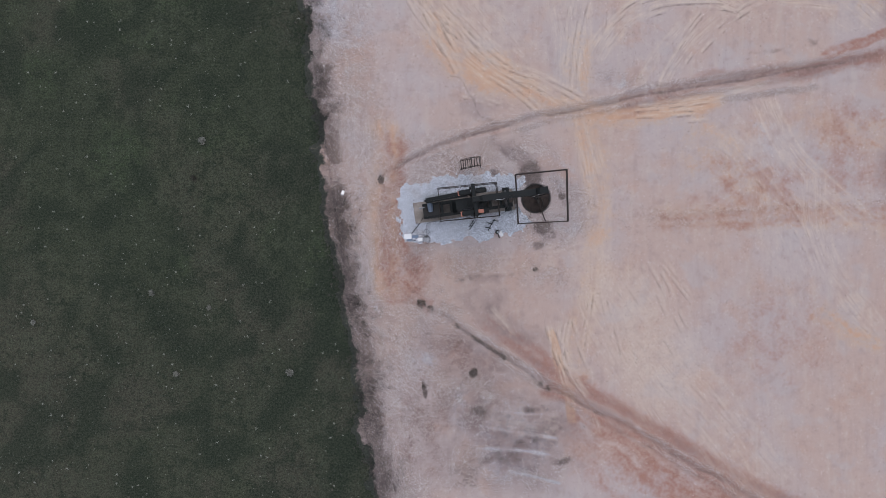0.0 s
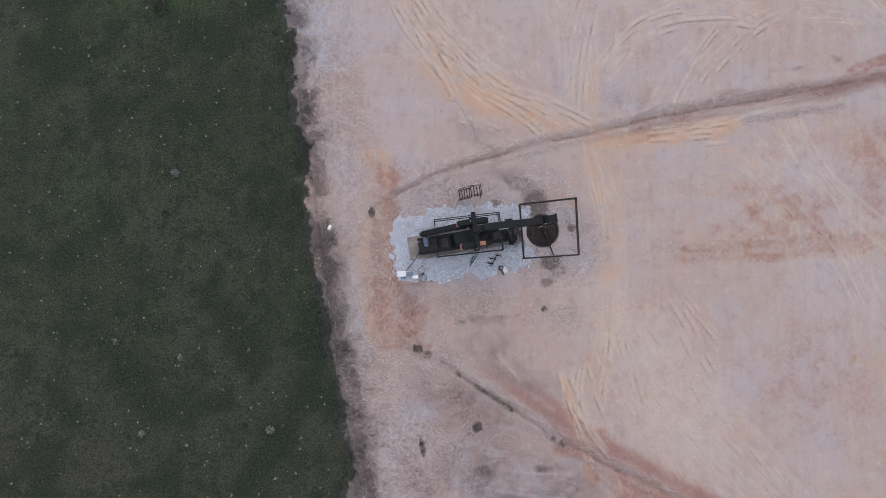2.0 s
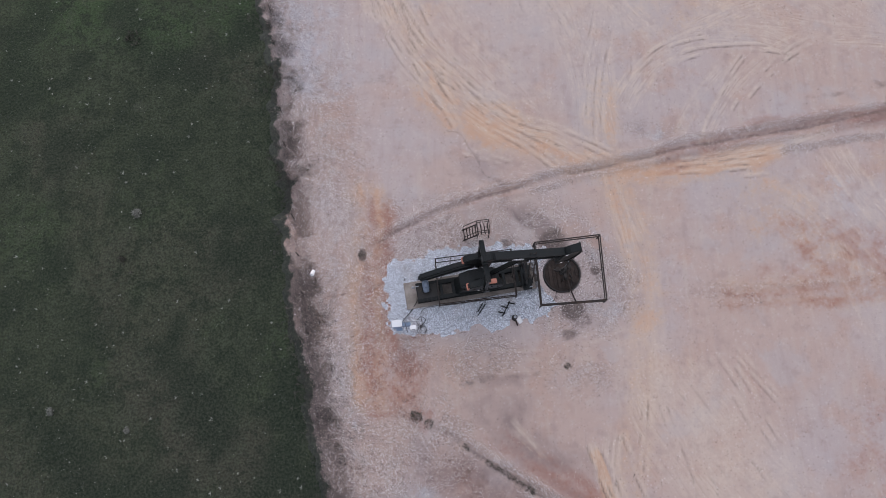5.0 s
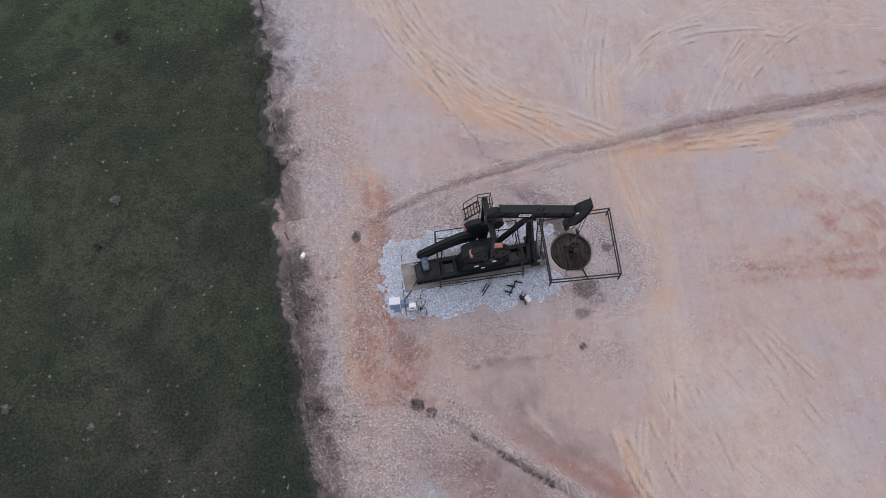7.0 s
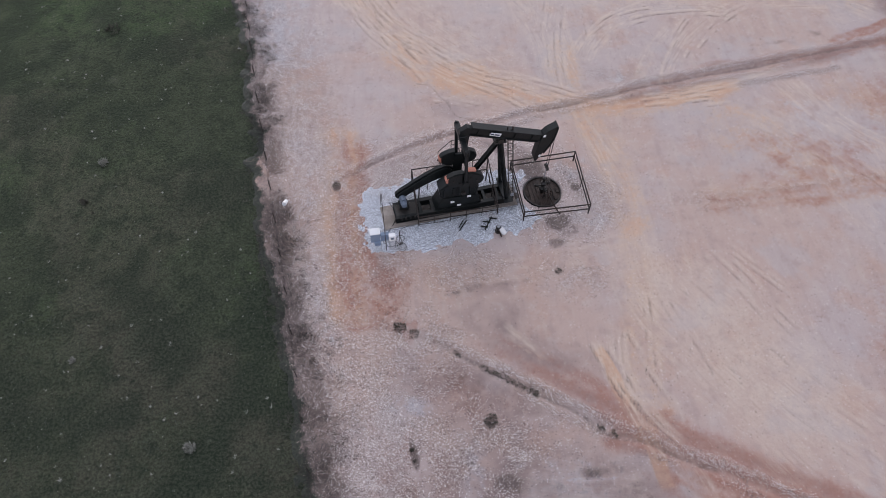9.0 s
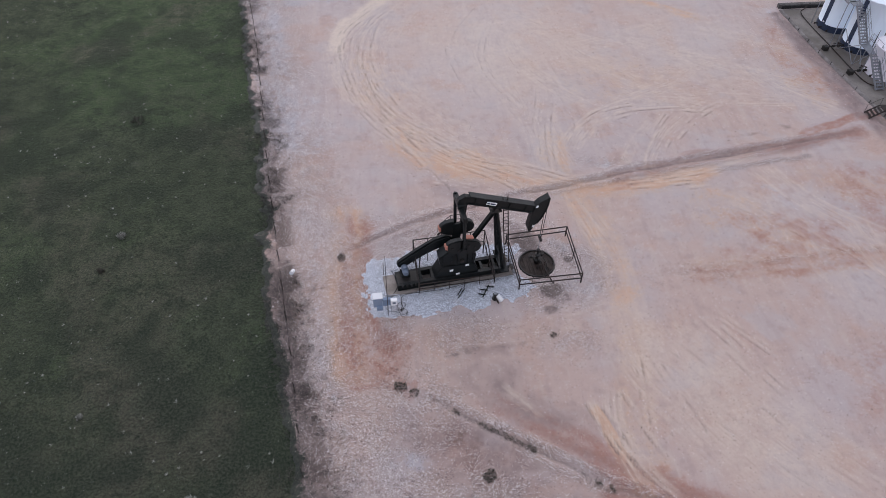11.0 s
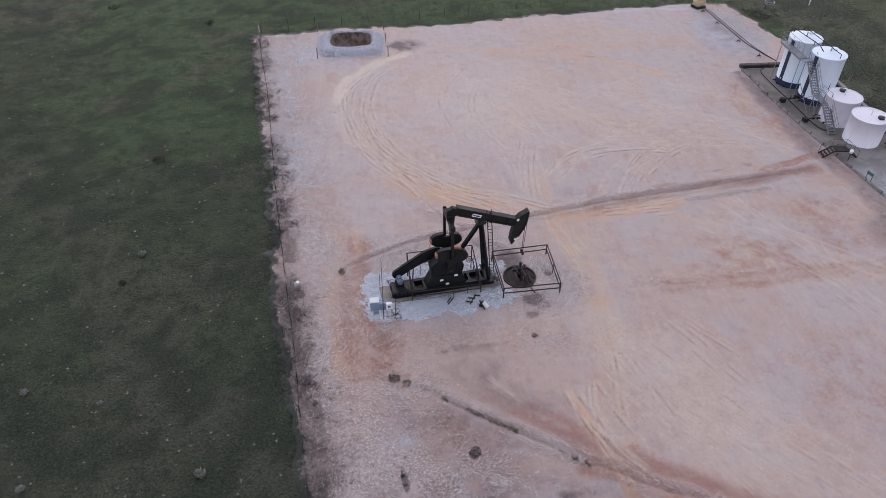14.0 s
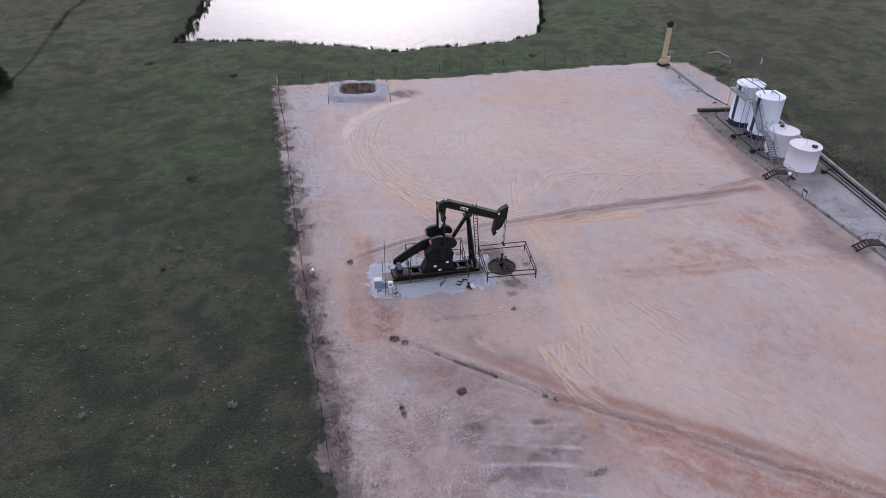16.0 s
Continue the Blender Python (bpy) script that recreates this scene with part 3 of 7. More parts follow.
def blot(layer, x, y, rx, ry, strength, turn=0.0, ragged=0.7, stray=1.0):
    c, s = math.cos(radians(turn)), math.sin(radians(turn))
    sx, sy = Xf + (Xw - Xf) * stray, Yf + (Yw - Yf) * stray
    idx = np.nonzero(np.hypot(sx - x, sy - y) < max(rx, ry) * 1.2)[0]
    dx, dy = sx[idx] - x, sy[idx] - y
    r = np.hypot((dx * c + dy * s) / rx, (dy * c - dx * s) / ry)
    top(layer, idx, strength * smooth(-r, -1, -0.25) * (1 - ragged + ragged * 1.3 * np.clip(fbm(Xf[idx], Yf[idx], 1.1, 33, 4) * 2.4 - 0.6, 0, 1)))


def tracks(pts, half, strength, seed):
    """A lane of wheel marks: how far across, how far along, and how worn."""
    idx, lat, way, size = along(Xf, Yf, pts, half * 1.2)
    n = fbm(Xf[idx], Yf[idx], 5, seed, 2) - 0.5
    fade = smooth(-np.abs(lat), -half, -half * 0.5) * smooth(way, 0, 0.15) * smooth(1 - way, 0, 0.15)
    cloud = 0.45 + 0.55 * smooth(fbm(Xf[idx], Yf[idx], 2.6, seed + 3, 3), 0.35, 0.62)
    g = np.clip(strength * fade * cloud, 0, 1)
    m = g > lane_g[idx]
    k = idx[m]
    lane_w[k], lane_s[k], lane_g[k] = (lat + 0.8 * n)[m] + seed * 3.7, (way * size)[m], g[m]
    pick = random.Random(seed)
    for j in range(max(1, int(half * 2.2))):
        o = pick.uniform(-0.75, 0.75) * half + 0.5 * half * (fbm(way * size / 7, way * 0 + j, 1.0, seed + 40 + j, 2) - 0.5)
        line = strength * smooth(way, 0, 0.15) * smooth(1 - way, 0, 0.15) * np.clip(fbm(way * size / 2.2, way * 0 + j, 1.0, seed + 7 * j, 4) * 4.2 - 1.75, 0, 1)
        top(light, idx, 0.7 * line * np.exp(-((lat - o) / 0.1) ** 2))
        top(dark, idx, 0.2 * line * np.exp(-((lat - o + 0.2) / 0.09) ** 2))


# ridges of graded rock
RIDGE_N = [(-6.1, 6.2), (-3.4, 7.6), (-0.9, 8.8), (2.3, 10.05), (5.4, 10.9), (10.5, 12.1), (14.7, 13.0), (19.2, 13.95), (23.6, 14.7), (28.6, 15.5), (34, 16.4), (40.2, 17.35)]
RIDGE_S = [(-1.9, -4.7), (0.1, -5.9), (2.5, -7.6), (5.0, -9.4), (8.2, -11.5), (11.7, -13.4), (16.9, -16.2), (23.1, -19.8), (30, -23.4), (36, -26)]
BAND_N = RIDGE_N[6:]
RIDGE_E = [(16, 2.4), (22, 2.9), (30, 3.3), (43.5, 4.1)]
for pts, h, half in ((RIDGE_N, 0.06, 0.9), (RIDGE_S, 0.08, 0.8), (RIDGE_E, 0.015, 1.3)):
    idx, lat, way, _ = along(Xf + (fbm(Xf, Yf, 3, 21, 3) - 0.5) * 0.5, Yf + (fbm(Xf, Yf, 3, 22, 3) - 0.5) * 0.5, pts, 3.2)
    keep = smooth(way, 0, 0.06) * smooth(1 - way, 0, 0.12)
    gap = 0.42 + 0.18 * smooth(way, 0.42, 0.55) * (pts is RIDGE_N)
    rise[idx] += h * np.exp(-((lat - gap) / 0.3) ** 2) * keep + 0.8 * h * np.exp(-((lat + gap) / 0.3) ** 2) * keep - 0.7 * h * np.exp(-(lat / 0.25) ** 2) * keep
    rows = np.exp(-((lat - gap) / 0.3) ** 2) + 0.75 * np.exp(-((lat + gap) / 0.32) ** 2) * smooth(fbm(Xf[idx], Yf[idx], 2.6, 24, 2), 0.3, 0.6)
    top(stone, idx, keep * rows * (1.0 if h > 0.03 else 0.3) * (0.55 + 0.7 * lumps[idx]) * (1 - 0.5 * smooth(way, 0.75, 0.95)))
    if h > 0.03:
        top(dark, idx, keep * np.exp(-((lat + 0.03) / 0.17) ** 2) * np.clip(fbm(Xf[idx], Yf[idx], 2.2, 23, 3) * 3.0 - 0.85, 0.12, 0.6))
        top(mud, idx, keep * np.exp(-(lat / 0.45) ** 2) * 0.38)
    if pts is RIDGE_S:
        top(red, idx, keep * smooth(way, 0.05, 0.2) * np.exp(-((lat - 1.25) / 0.75) ** 2) * (0.55 + 0.5 * lumps[idx]))
        top(mud, idx, keep * smooth(way, 0.05, 0.2) * np.exp(-((lat - 1.1) / 0.55) ** 2) * 0.5)
smear(dark, BAND_N, 0.62, 0.3, 0.08, 0.4)
smear(mud, BAND_N, 0.95, 0.62, 0.08, 0.35)
smear(red, BAND_N, 1.5, 0.55, 0.08, 0.35)
smear(red, BAND_N[-3:], 0.8, 1.0, 0.2, 0.35)
smear(red, RIDGE_S[4:], 1.5, 0.8, 0.05, 0.35)
smear(dark, [(8, -12.6), (13, -15.8), (19, -19.0), (27, -23.0)], 2.0, 0.2, 0.1, 0.5)
smear(red, RIDGE_N[:5], 0.8, 0.4, 0.05, 0.4)
smear(dark, RIDGE_N[:5], 0.26, 0.5, 0.08, 0.5)
smear(dark, RIDGE_S[:6], 0.3, 0.55, 0.03, 0.6)
smear(dark, [(0.8, 16.0), (1.7, 15.3), (2.8, 13.7), (4.5, 11.2)], 0.14, 0.6, 0.05, 0.4)
smear(stone, [(24.5, 12.9), (28.6, 13.7), (30.9, 14.2), (33.7, 14.9)], 0.5, 1.0, 0.1, 0.4)
smear(mud, [(24.5, 12.9), (28.6, 13.7), (30.9, 14.2), (33.7, 14.9)], 0.45, 0.5, 0.1, 0.4)

# stones: the west strip, the south-west corner, round the unit
W = Xf - np.interp(Yf, WEST_Y, WEST_X)
stone = np.maximum(stone, smooth(-W, -9.0, -2.0) * (0.05 + 1.25 * fbm(Xf, Yf, 2.2, 51, 5)))
for x, y, rx, ry, s in ((-4, -13, 7, 11, 0.95), (-3, 4, 6, 9, 0.8), (3, -13, 8, 5, 0.7), (3, 8, 9, 4, 0.8), (-1, -7, 5, 5, 0.75), (2, -1, 5, 2.5, 0.5), (5, -19, 9, 4, 0.6), (15.5, 15.4, 2.6, 1.2, 0.8), (9, -2.5, 4, 2.5, 0.4), (-12, 48, 5, 5, 0.9), (46, 51, 5, 9, 0.8), (9.5, 3.5, 5.5, 5, 0.8)):
    blot(stone, x, y, rx, ry, s, 0, 0.8)
# orange earth
smear(orange, [(-5.0, 12), (-5.2, 5), (-5.0, 0), (-4.2, -5.5)], 2.3, 0.85, 0.12, 0.7)
smear(blue, [(-12.5, 40), (-10.6, 28), (-8.8, 16), (-7.6, 6), (-6.2, -6), (-4.4, -16)], 1.7, 0.32, 0.1, 0.5)
smear(blue, [(-14.5, 48), (-13, 38), (-11, 26), (-9.5, 17)], 3.0, 0.6, 0.1, 0.5)
blot(blue, 3.5, 4.6, 8.5, 4.4, 0.6, 8, 0.6)
smear(orange, [(-2.3, 23), (0.6, 17.8), (5.8, 14.4), (12.5, 12.4), (18, 12.6), (26, 13.2)], 2.2, 0.78)
smear(orange, [(12, 20), (12.2, 12), (13.4, 7), (13.9, 1)], 2.4, 0.62)
smear(orange, [(13.8, 1), (12.6, -5), (11.5, -9.5), (12.4, -13)], 1.9, 0.5)
blot(orange, 12.6, 12.3, 3.0, 1.8, 0.9)
smear(orange, [(13.5, 12.2), (18, 12.3), (22, 12.6), (25.5, 13.2)], 1.1, 1.1, 0.15, 0.5)
blot(orange, 14.0, 1.0, 2.0, 2.5, 0.55)
blot(light, 18, -8, 5.5, 9, 0.6, 30)
blot(light, 14, -3, 3, 5, 0.55, 0)
smear(orange, [(9.4, -6.7), (10.1, -10), (11.1, -13.5), (11.6, -16)], 0.7, 1.6, 0.1, 0.4)
smear(orange, [(20, 13), (25, 9), (28, 4), (33, 3)], 2.6, 0.5)
smear(orange, [(17, 2.4), (28, 3), (44, 2.6)], 2.2, 0.5)
smear(orange, [(3, 46.5), (13, 45.2), (23.5, 42.5), (33, 36)], 1.5, 0.74)
smear(orange, [(20, 48), (30, 49), (38, 45)], 4.0, 0.47)
smear(orange, [(-3, 33), (-4, 28), (-1.5, 22.5), (3, 17)], 2.0, 0.55)
smear(orange, [(30, 12), (36, 10), (43, 12)], 3.0, 0.47)
smear(orange, [(33, -5), (37, -8), (40, -9)], 1.5, 0.68)
# red clay
smear(red, [(-3.5, -3.5), (-2.0, -2.0), (-1.8, 0.5)], 1.1, 0.69)
smear(red, [(-5.4, -4.6), (-3.6, -4.2), (-1.0, -5.2)], 1.2, 0.75)
smear(red, [(1, -4.6), (5.5, -7.6), (11, -11.6), (17, -15.8), (24, -20), (30, -23), (36, -25.5)], 1.6, 0.75)
smear(red, [(9.8, -14), (13, -16.4), (18, -19.6), (25, -23.5), (30, -26)], 3.3, 0.75, 0.12, 0.75)
smear(red, [(10, -15), (14, -19.5), (20, -24), (28, -29)], 2.6, 0.45, 0.2, 0.8)
blot(red, -3.2, -2.6, 2.6, 3.6, 0.7, 0, 0.8, 0.8)
blot(red, 2, -9.5, 6, 2.2, 0.55, -35)
smear(red, [(33, 17.3), (38, 18.6), (43, 19.8)], 0.8, 1.00)
smear(red, [(15, 11.9), (22, 14), (30, 15.8)], 0.9, 0.56)
smear(red, [(17, 2.2), (27, 2.8), (35, 3.2), (44, 3.4)], 1.7, 0.55)
smear(dark, [(21, 2.7), (28, 3.1), (34, 3.4)], 0.9, 0.2)
blot(stone, 19, 2.6, 5, 1.5, 0.35, 3)
blot(red, 28, 6, 8, 4.0, 0.55, -20)
blot(red, 36, 11, 6, 4, 0.45, 0)
blot(orange, 24, 8, 7, 4, 0.45, -30)
blot(orange, 38, 26, 4, 9, 0.5, 5)
blot(orange, 24, 46, 12, 4, 0.55, -8)
blot(orange, -1.5, 27, 3, 6, 0.45, 25)
blot(orange, 5, 15.3, 6, 2.6, 0.9, -22)
blot(orange, 20, 27, 9, 7, 0.4, 0)
idx = np.nonzero(np.hypot((Xf - 42) / 2.8, (Yf - 6.5) / 3.6) < 1.4)[0]
edge = 1 - np.hypot((Xf[idx] - 42.2 + 0.12 * (Yf[idx] - 6.5)) / 2.5, (Yf[idx] - 6.4) / 2.9) + (fbm(Xf[idx], Yf[idx], 1.8, 37, 3) - 0.5) * 0.4
top(dark, idx, 0.42 * smooth(edge, -0.05, 0.15))
smear(dark, [(42.2, 15), (42.6, 11), (43.2, 7)], 1.1, 0.35, 0.1, 0.3)
blot(blue, 43.5, 48.5, 6.5, 11, 1.1, 0, 0.4)
smear(blue, [(30, 57), (38, 57), (44, 56)], 1.6, 0.8)
blot(dark, 46.5, 50, 3, 9, 0.35, 0, 0.6)
smear(blue, [(39.9, 39), (40.3, 31), (41.1, 21), (42.4, 12), (43.6, 4), (44.6, -4)], 1.3, 0.4, 0.02, 0.5)
smear(dark, [(40.4, 38), (40.8, 31), (41.6, 21), (42.9, 12), (44.0, 4)], 0.9, 0.5, 0.02, 0.5)
blot(dark, 31, 18.3, 6, 0.5, 0.4, 12)
smear(red, [(40, 38), (37, 30), (40, 24), (42, 14)], 1.4, 0.50)
blot(red, 24, 4, 5, 2.5, 0.4)
# wheel marks
tracks([(3.1, 46.5), (-0.2, 43.7), (-3.5, 39.0), (-5.2, 35.0), (-5.3, 31.0), (-4.0, 26.5), (-1.5, 21.5), (2.5, 17.5), (8, 14)], 2.4, 1.0, 101)
tracks([(4, 44), (0.5, 39), (-1.5, 33), (0, 26), (4, 20), (9, 15)], 2.4, 0.75, 102)
tracks([(10.6, 40), (8.6, 35.6), (8.2, 31.2), (9.2, 26.0), (10.8, 20.4), (11.6, 13.3)], 1.8, 0.71, 103)
tracks([(13.0, 16.5), (16.2, 20.6), (20.3, 22.7), (24.5, 22.4), (28.5, 20.6)], 1.5, 1.00, 104)
tracks([(19.0, 13.4), (20.8, 17.0), (24.0, 20.4), (28.5, 22.8)], 0.7, 1.00, 105)
tracks([(17.0, 13.8), (19.0, 17.5), (22.0, 21.5), (23, 27)], 0.7, 0.71, 106)
tracks([(12.0, 34), (11.9, 22), (12.3, 12), (13.6, 5), (13.4, -1)], 1.7, 0.75, 107)
tracks([(13.0, 0), (16, -5), (20.5, -11), (26, -17.5), (30, -23)], 3.8, 0.5, 108)
tracks([(12.8, 1), (13.4, -5), (16, -10), (20, -16)], 2.4, 0.6, 109)
tracks([(11.0, -5.5), (10.6, -9), (12.5, -13.5), (13.6, -17)], 0.8, 1.00, 110)
tracks([(9.2, -6.6), (10.3, -10.2), (11.6, -14.5)], 0.5, 1.00, 111)
tracks([(18, 12.2), (23, 13.0), (29, 14.8)], 0.9, 0.99, 112)
tracks([(5, 15.5), (8, 15.2), (12, 12.8)], 1.2, 1.00, 113)
tracks([(28, 27), (33, 23), (37, 20)], 2.0, 0.57, 114)
tracks([(24, 12), (28, 7.5), (29, 2), (33, -6)], 2.0, 0.42, 115)
tracks([(2.5, -1.6), (8, -1.5), (13, 0.5)], 0.9, 0.5, 116)
tracks([(3, -14.2), (7, -15.2), (10.6, -16.0)], 1.6, 0.4, 117)
tracks([(4.0, -5.0), (5.4, -6.7), (6.6, -8.0)], 0.5, 0.71, 118)
smear(light, [(18, 30), (24, 27), (30, 30)], 5, 0.35)
blot(light, 10, 33, 15, 15, 0.5, 0, 0.4)
blot(light, 28, 32, 12, 12, 0.3, 0, 0.5)
blot(red, 39, 28, 4.5, 13, 0.4, 5, 0.5)
blot(red, 36, 7, 8, 4, 0.45, 0, 0.5)
blot(red, 30, -8, 9, 8, 0.35, 0, 0.6)
tracks([(-1.2, 43.3), (-4.6, 38.2), (-6.0, 34.0), (-5.9, 30.0), (-4.6, 26)], 0.9, 1.0, 131)
smear(light, [(3, 45.5), (-2, 42.5), (-5.5, 37), (-6.3, 32)], 1.2, 2.0, 0.15, 0.5)
smear(light, [(-6.0, 33), (-5.6, 28), (-3.4, 23)], 0.7, 0.7)
smear(dark, [(-4.9, 35.0), (-5.0, 31.0), (-3.7, 26.5), (-1.2, 21.5), (2.7, 17.7)], 0.14, 0.5, 0.1, 0.6)
smear(dark, [(-3.7, 35.0), (-3.8, 31.0), (-2.6, 26.7), (-0.2, 22), (3.5, 18.3)], 0.14, 0.4, 0.1, 0.6)
for k, (x, y, dx, dy) in enumerate(((27, 31, 5, -3), (32, 28, 6, -4), (35, 33, 4, -3), (22, 34, 6, 2), (16, 36, 5, -4), (14, 29, 3, -7), (30, 23, 6, -1), (36, 24, 3, -4), (24, 26, 5, 3), (19, 31, 4, -6), (33, 8, 5, -6), (36, 0, 3, -8))):
    tracks([(x - dx, y - dy), (x + 0.3 * dy, y), (x + dx, y + dy)], 1.5, 0.9, 140 + k)


def ruts(pts, offsets, strength, seed):
    """Single wheel grooves beside a line: a thin dark furrow with a pale pushed-up shoulder."""
    wx, wy = (fbm(Xf, Yf, 6, seed, 2) - 0.5) * 0.5, (fbm(Xf, Yf, 6, seed + 1, 2) - 0.5) * 0.5
    idx, lat, way, size = along(Xf + wx, Yf + wy, pts, max(abs(o) for o in offsets) + 1.0)
    fade = smooth(way, 0, 0.12) * smooth(1 - way, 0, 0.12)
    for k, o in enumerate(offsets):
        gaps = np.clip(fbm(way * size / 1.3, way * 0 + k, 1.0, seed + 5 * k, 4) * 3.4 - 1.15, 0, 1) * fade * strength
        top(dark, idx, 0.6 * gaps * np.exp(-((lat - o) / 0.1) ** 2))
        top(light, idx, 0.85 * gaps * np.exp(-((lat - o - 0.22) / 0.12) ** 2))
        rise[idx] += gaps * (0.015 * np.exp(-((lat - o - 0.2) / 0.15) ** 2) - 0.02 * np.exp(-((lat - o) / 0.12) ** 2))


ruts([(-1.0, 42.0), (-4.4, 37.5), (-5.3, 34), (-4.9, 30.4), (-3.1, 24.0), (0.4, 18.6), (2.8, 15.4)], (-1.0, -0.5, 0.0, 0.55, 1.2), 0.9, 410)
ruts([(-3.0, 37.5), (-3.7, 31.5), (-1.8, 24.6), (1.3, 19.1), (6, 15)], (-0.4, 0.2, 0.9), 0.8, 413)
ruts([(13.1, 26.5), (11.6, 19.6), (10.8, 13.7)], (-0.8, -0.3, 0.3, 0.8), 0.7, 425)
ruts([(-2.1, 1.3), (3.2, -0.4), (9.6, -0.2), (12, 0.6)], (-0.3, 0.2), 0.6, 428)
ruts([(14, -2), (18, -8), (23, -14), (27, -19)], (-1.5, -0.6, 0.4, 1.3), 0.6, 431)
ruts([(5, 16.0), (9, 14.4), (12.5, 12.6)], (-0.5, 0.1, 0.6), 0.9, 437)
ruts([(22, 11), (27, 7.6), (31, 3), (34, -3)], (-0.6, 0.2, 0.9), 0.6, 440)
for k, (pts, offsets, much) in enumerate((
    ([(13.9, 17.2), (15.7, 19.1), (17.5, 20.2), (19.9, 21.2), (22.6, 21.5), (25.2, 21.4), (27.7, 20.7)], (-0.3, 0.25), 1.0),
    ([(14.5, 19.4), (16.2, 21.0), (18.0, 22.0), (20.5, 22.7)], (-0.2, 0.2), 0.9),
    ([(21.2, 14.9), (22.4, 16.9), (24.1, 18.8), (26.4, 20.8), (28.7, 22.0)], (-0.3, 0.25), 1.0),
    ([(19.4, 14.8), (20.6, 17.0), (22.1, 19.3), (23.5, 21.1)], (0.0, 0.35), 0.9),
    ([(9.1, -6.6), (9.4, -7.8), (9.9, -9.2), (10.5, -10.8), (11.6, -12.7)], (-0.15, 0.15), 1.0),
    ([(9.5, -6.7), (10.0, -8.0), (10.5, -9.5), (11.1, -11.0), (12.9, -13.4)], (-0.1, 0.2), 1.0),
    ([(10.8, -5.9), (10.6, -7.6), (10.6, -8.9), (10.9, -10.2), (11.8, -11.8)], (-0.15, 0.2), 1.0),
    ([(11.3, -6.0), (11.6, -7.4), (12.1, -8.7), (12.7, -10.2), (13.4, -11.4)], (-0.15, 0.15), 1.0),
    ([(13.3, -3.7), (13.0, -5.8), (12.6, -7.8), (12.5, -9.1)], (-0.2, 0.2), 0.8),
    ([(18.0, -1.1), (19.4, -3.5), (20.6, -6.2), (21.6, -8.1)], (-0.6, 0.0, 0.6), 0.8),
    ([(19.1, -1.2), (20.3, -2.9), (21.7, -4.8)], (0.0, 0.4), 0.8),
    ([(18.1, -6.6), (19.3, -8.1), (20.3, -9.8)], (-0.4, 0.2), 0.8),
    ([(14.2, -3.8), (15.0, -7.0), (15.9, -10.7)], (-0.3, 0.2), 0.7),
    ([(-2.3, 23.1), (-0.8, 20.0), (0.7, 17.1), (1.7, 15.4)], (-0.5, 0.0, 0.4), 0.9),
    ([(0.1, 21.1), (2.8, 18.0), (5.8, 15.5), (8.9, 13.9)], (-0.4, 0.1, 0.5), 1.0),
    ([(3.0, 15.8), (5.7, 14.5), (8.6, 12.2)], (-0.3, 0.2), 1.0),
    ([(1.6, 13.6), (3.1, 13.2), (5.1, 12.6), (6.6, 12.4)], (-0.2, 0.15), 0.9),
    ([(16.7, 12.4), (19.6, 12.7), (23.8, 13.2)], (-0.2, 0.2), 1.0),
    ([(16.9, 11.8), (19.8, 11.9), (22.7, 12.2)], (-0.2, 0.2), 1.0),
    ([(18.3, 11.0), (20.8, 11.2), (23.7, 11.3)], (0.0,), 0.8),
    ([(3.0, 48.0), (0.5, 45.2), (-2.8, 40.7), (-5.3, 36.6), (-5.7, 32.2), (-5.2, 28.0), (-3.7, 24.1), (-1.2, 21.3)], (-0.3, 0.2), 0.8),
    ([(1.6, 42.4), (-2.3, 38.8), (-3.5, 33.1), (-3.1, 27.8), (-1.1, 23.0), (2.2, 19.4)], (-0.4, 0.1, 0.7), 0.8),
    ([(8.5, 41.9), (5.2, 34.7), (5.2, 29.2), (7.2, 23.3)], (-0.3, 0.3), 0.7),
    ([(10.8, 40.4), (8.3, 33.3), (8.4, 27.9), (10.6, 22.1)], (-0.4, 0.2), 0.7),
    ([(13.9, 30.7), (14.5, 25.5), (14.2, 19.2), (13.0, 16.1)], (-0.3, 0.3), 0.6),
)):
    ruts(pts, offsets, much, 460 + 3 * k)
# damp brown mud: the south-west corner, beside the south ridge, before the containment wall
blot(mud, 5.5, -16, 10, 7.5, 1.0, -10, 0.3)
blot(mud, 2.5, -10.2, 8, 3.4, 0.95, -33, 0.4)
blot(mud, -0.5, -16, 5.5, 7, 0.6, 0, 0.5)
blot(mud, 5.6, -6.6, 6, 2.2, 0.8, -30, 0.4)
blot(mud, 3.5, -4.4, 4, 1.4, 0.45, 0, 0.5)
blot(mud, 3.5, -3.0, 3.2, 0.7, 0.6, 10, 0.4)
blot(mud, 3.0, 13.0, 2.6, 1.3, 0.45, -15, 0.5)
blot(mud, 41.0, 6.8, 3.1, 4.6, 1.3, 8, 0.1, 0.6)
blot(dark, 41.3, 6.6, 2.6, 3.8, 0.3, 8, 0.2, 0.5)
smear(mud, [(40.4, 38), (40.7, 28), (40.6, 21), (41.6, 15), (42.0, 9), (42.6, 4), (43.6, -3)], 1.7, 1.1, 0.02, 0.35)
blot(mud, 43, 47, 5.5, 10, 0.5, 0, 0.7)
blot(mud, 1.9, 47.2, 3.2, 2.3, 0.9, 10, 0.4)
blot(blue, -11, 46, 5, 7, 0.7, 0, 0.5)
smear(mud, [(5.6, 10.0), (6.8, 8.4), (8.0, 7.2), (8.7, 6.0)], 1.2, 0.75, 0.15, 0.3)
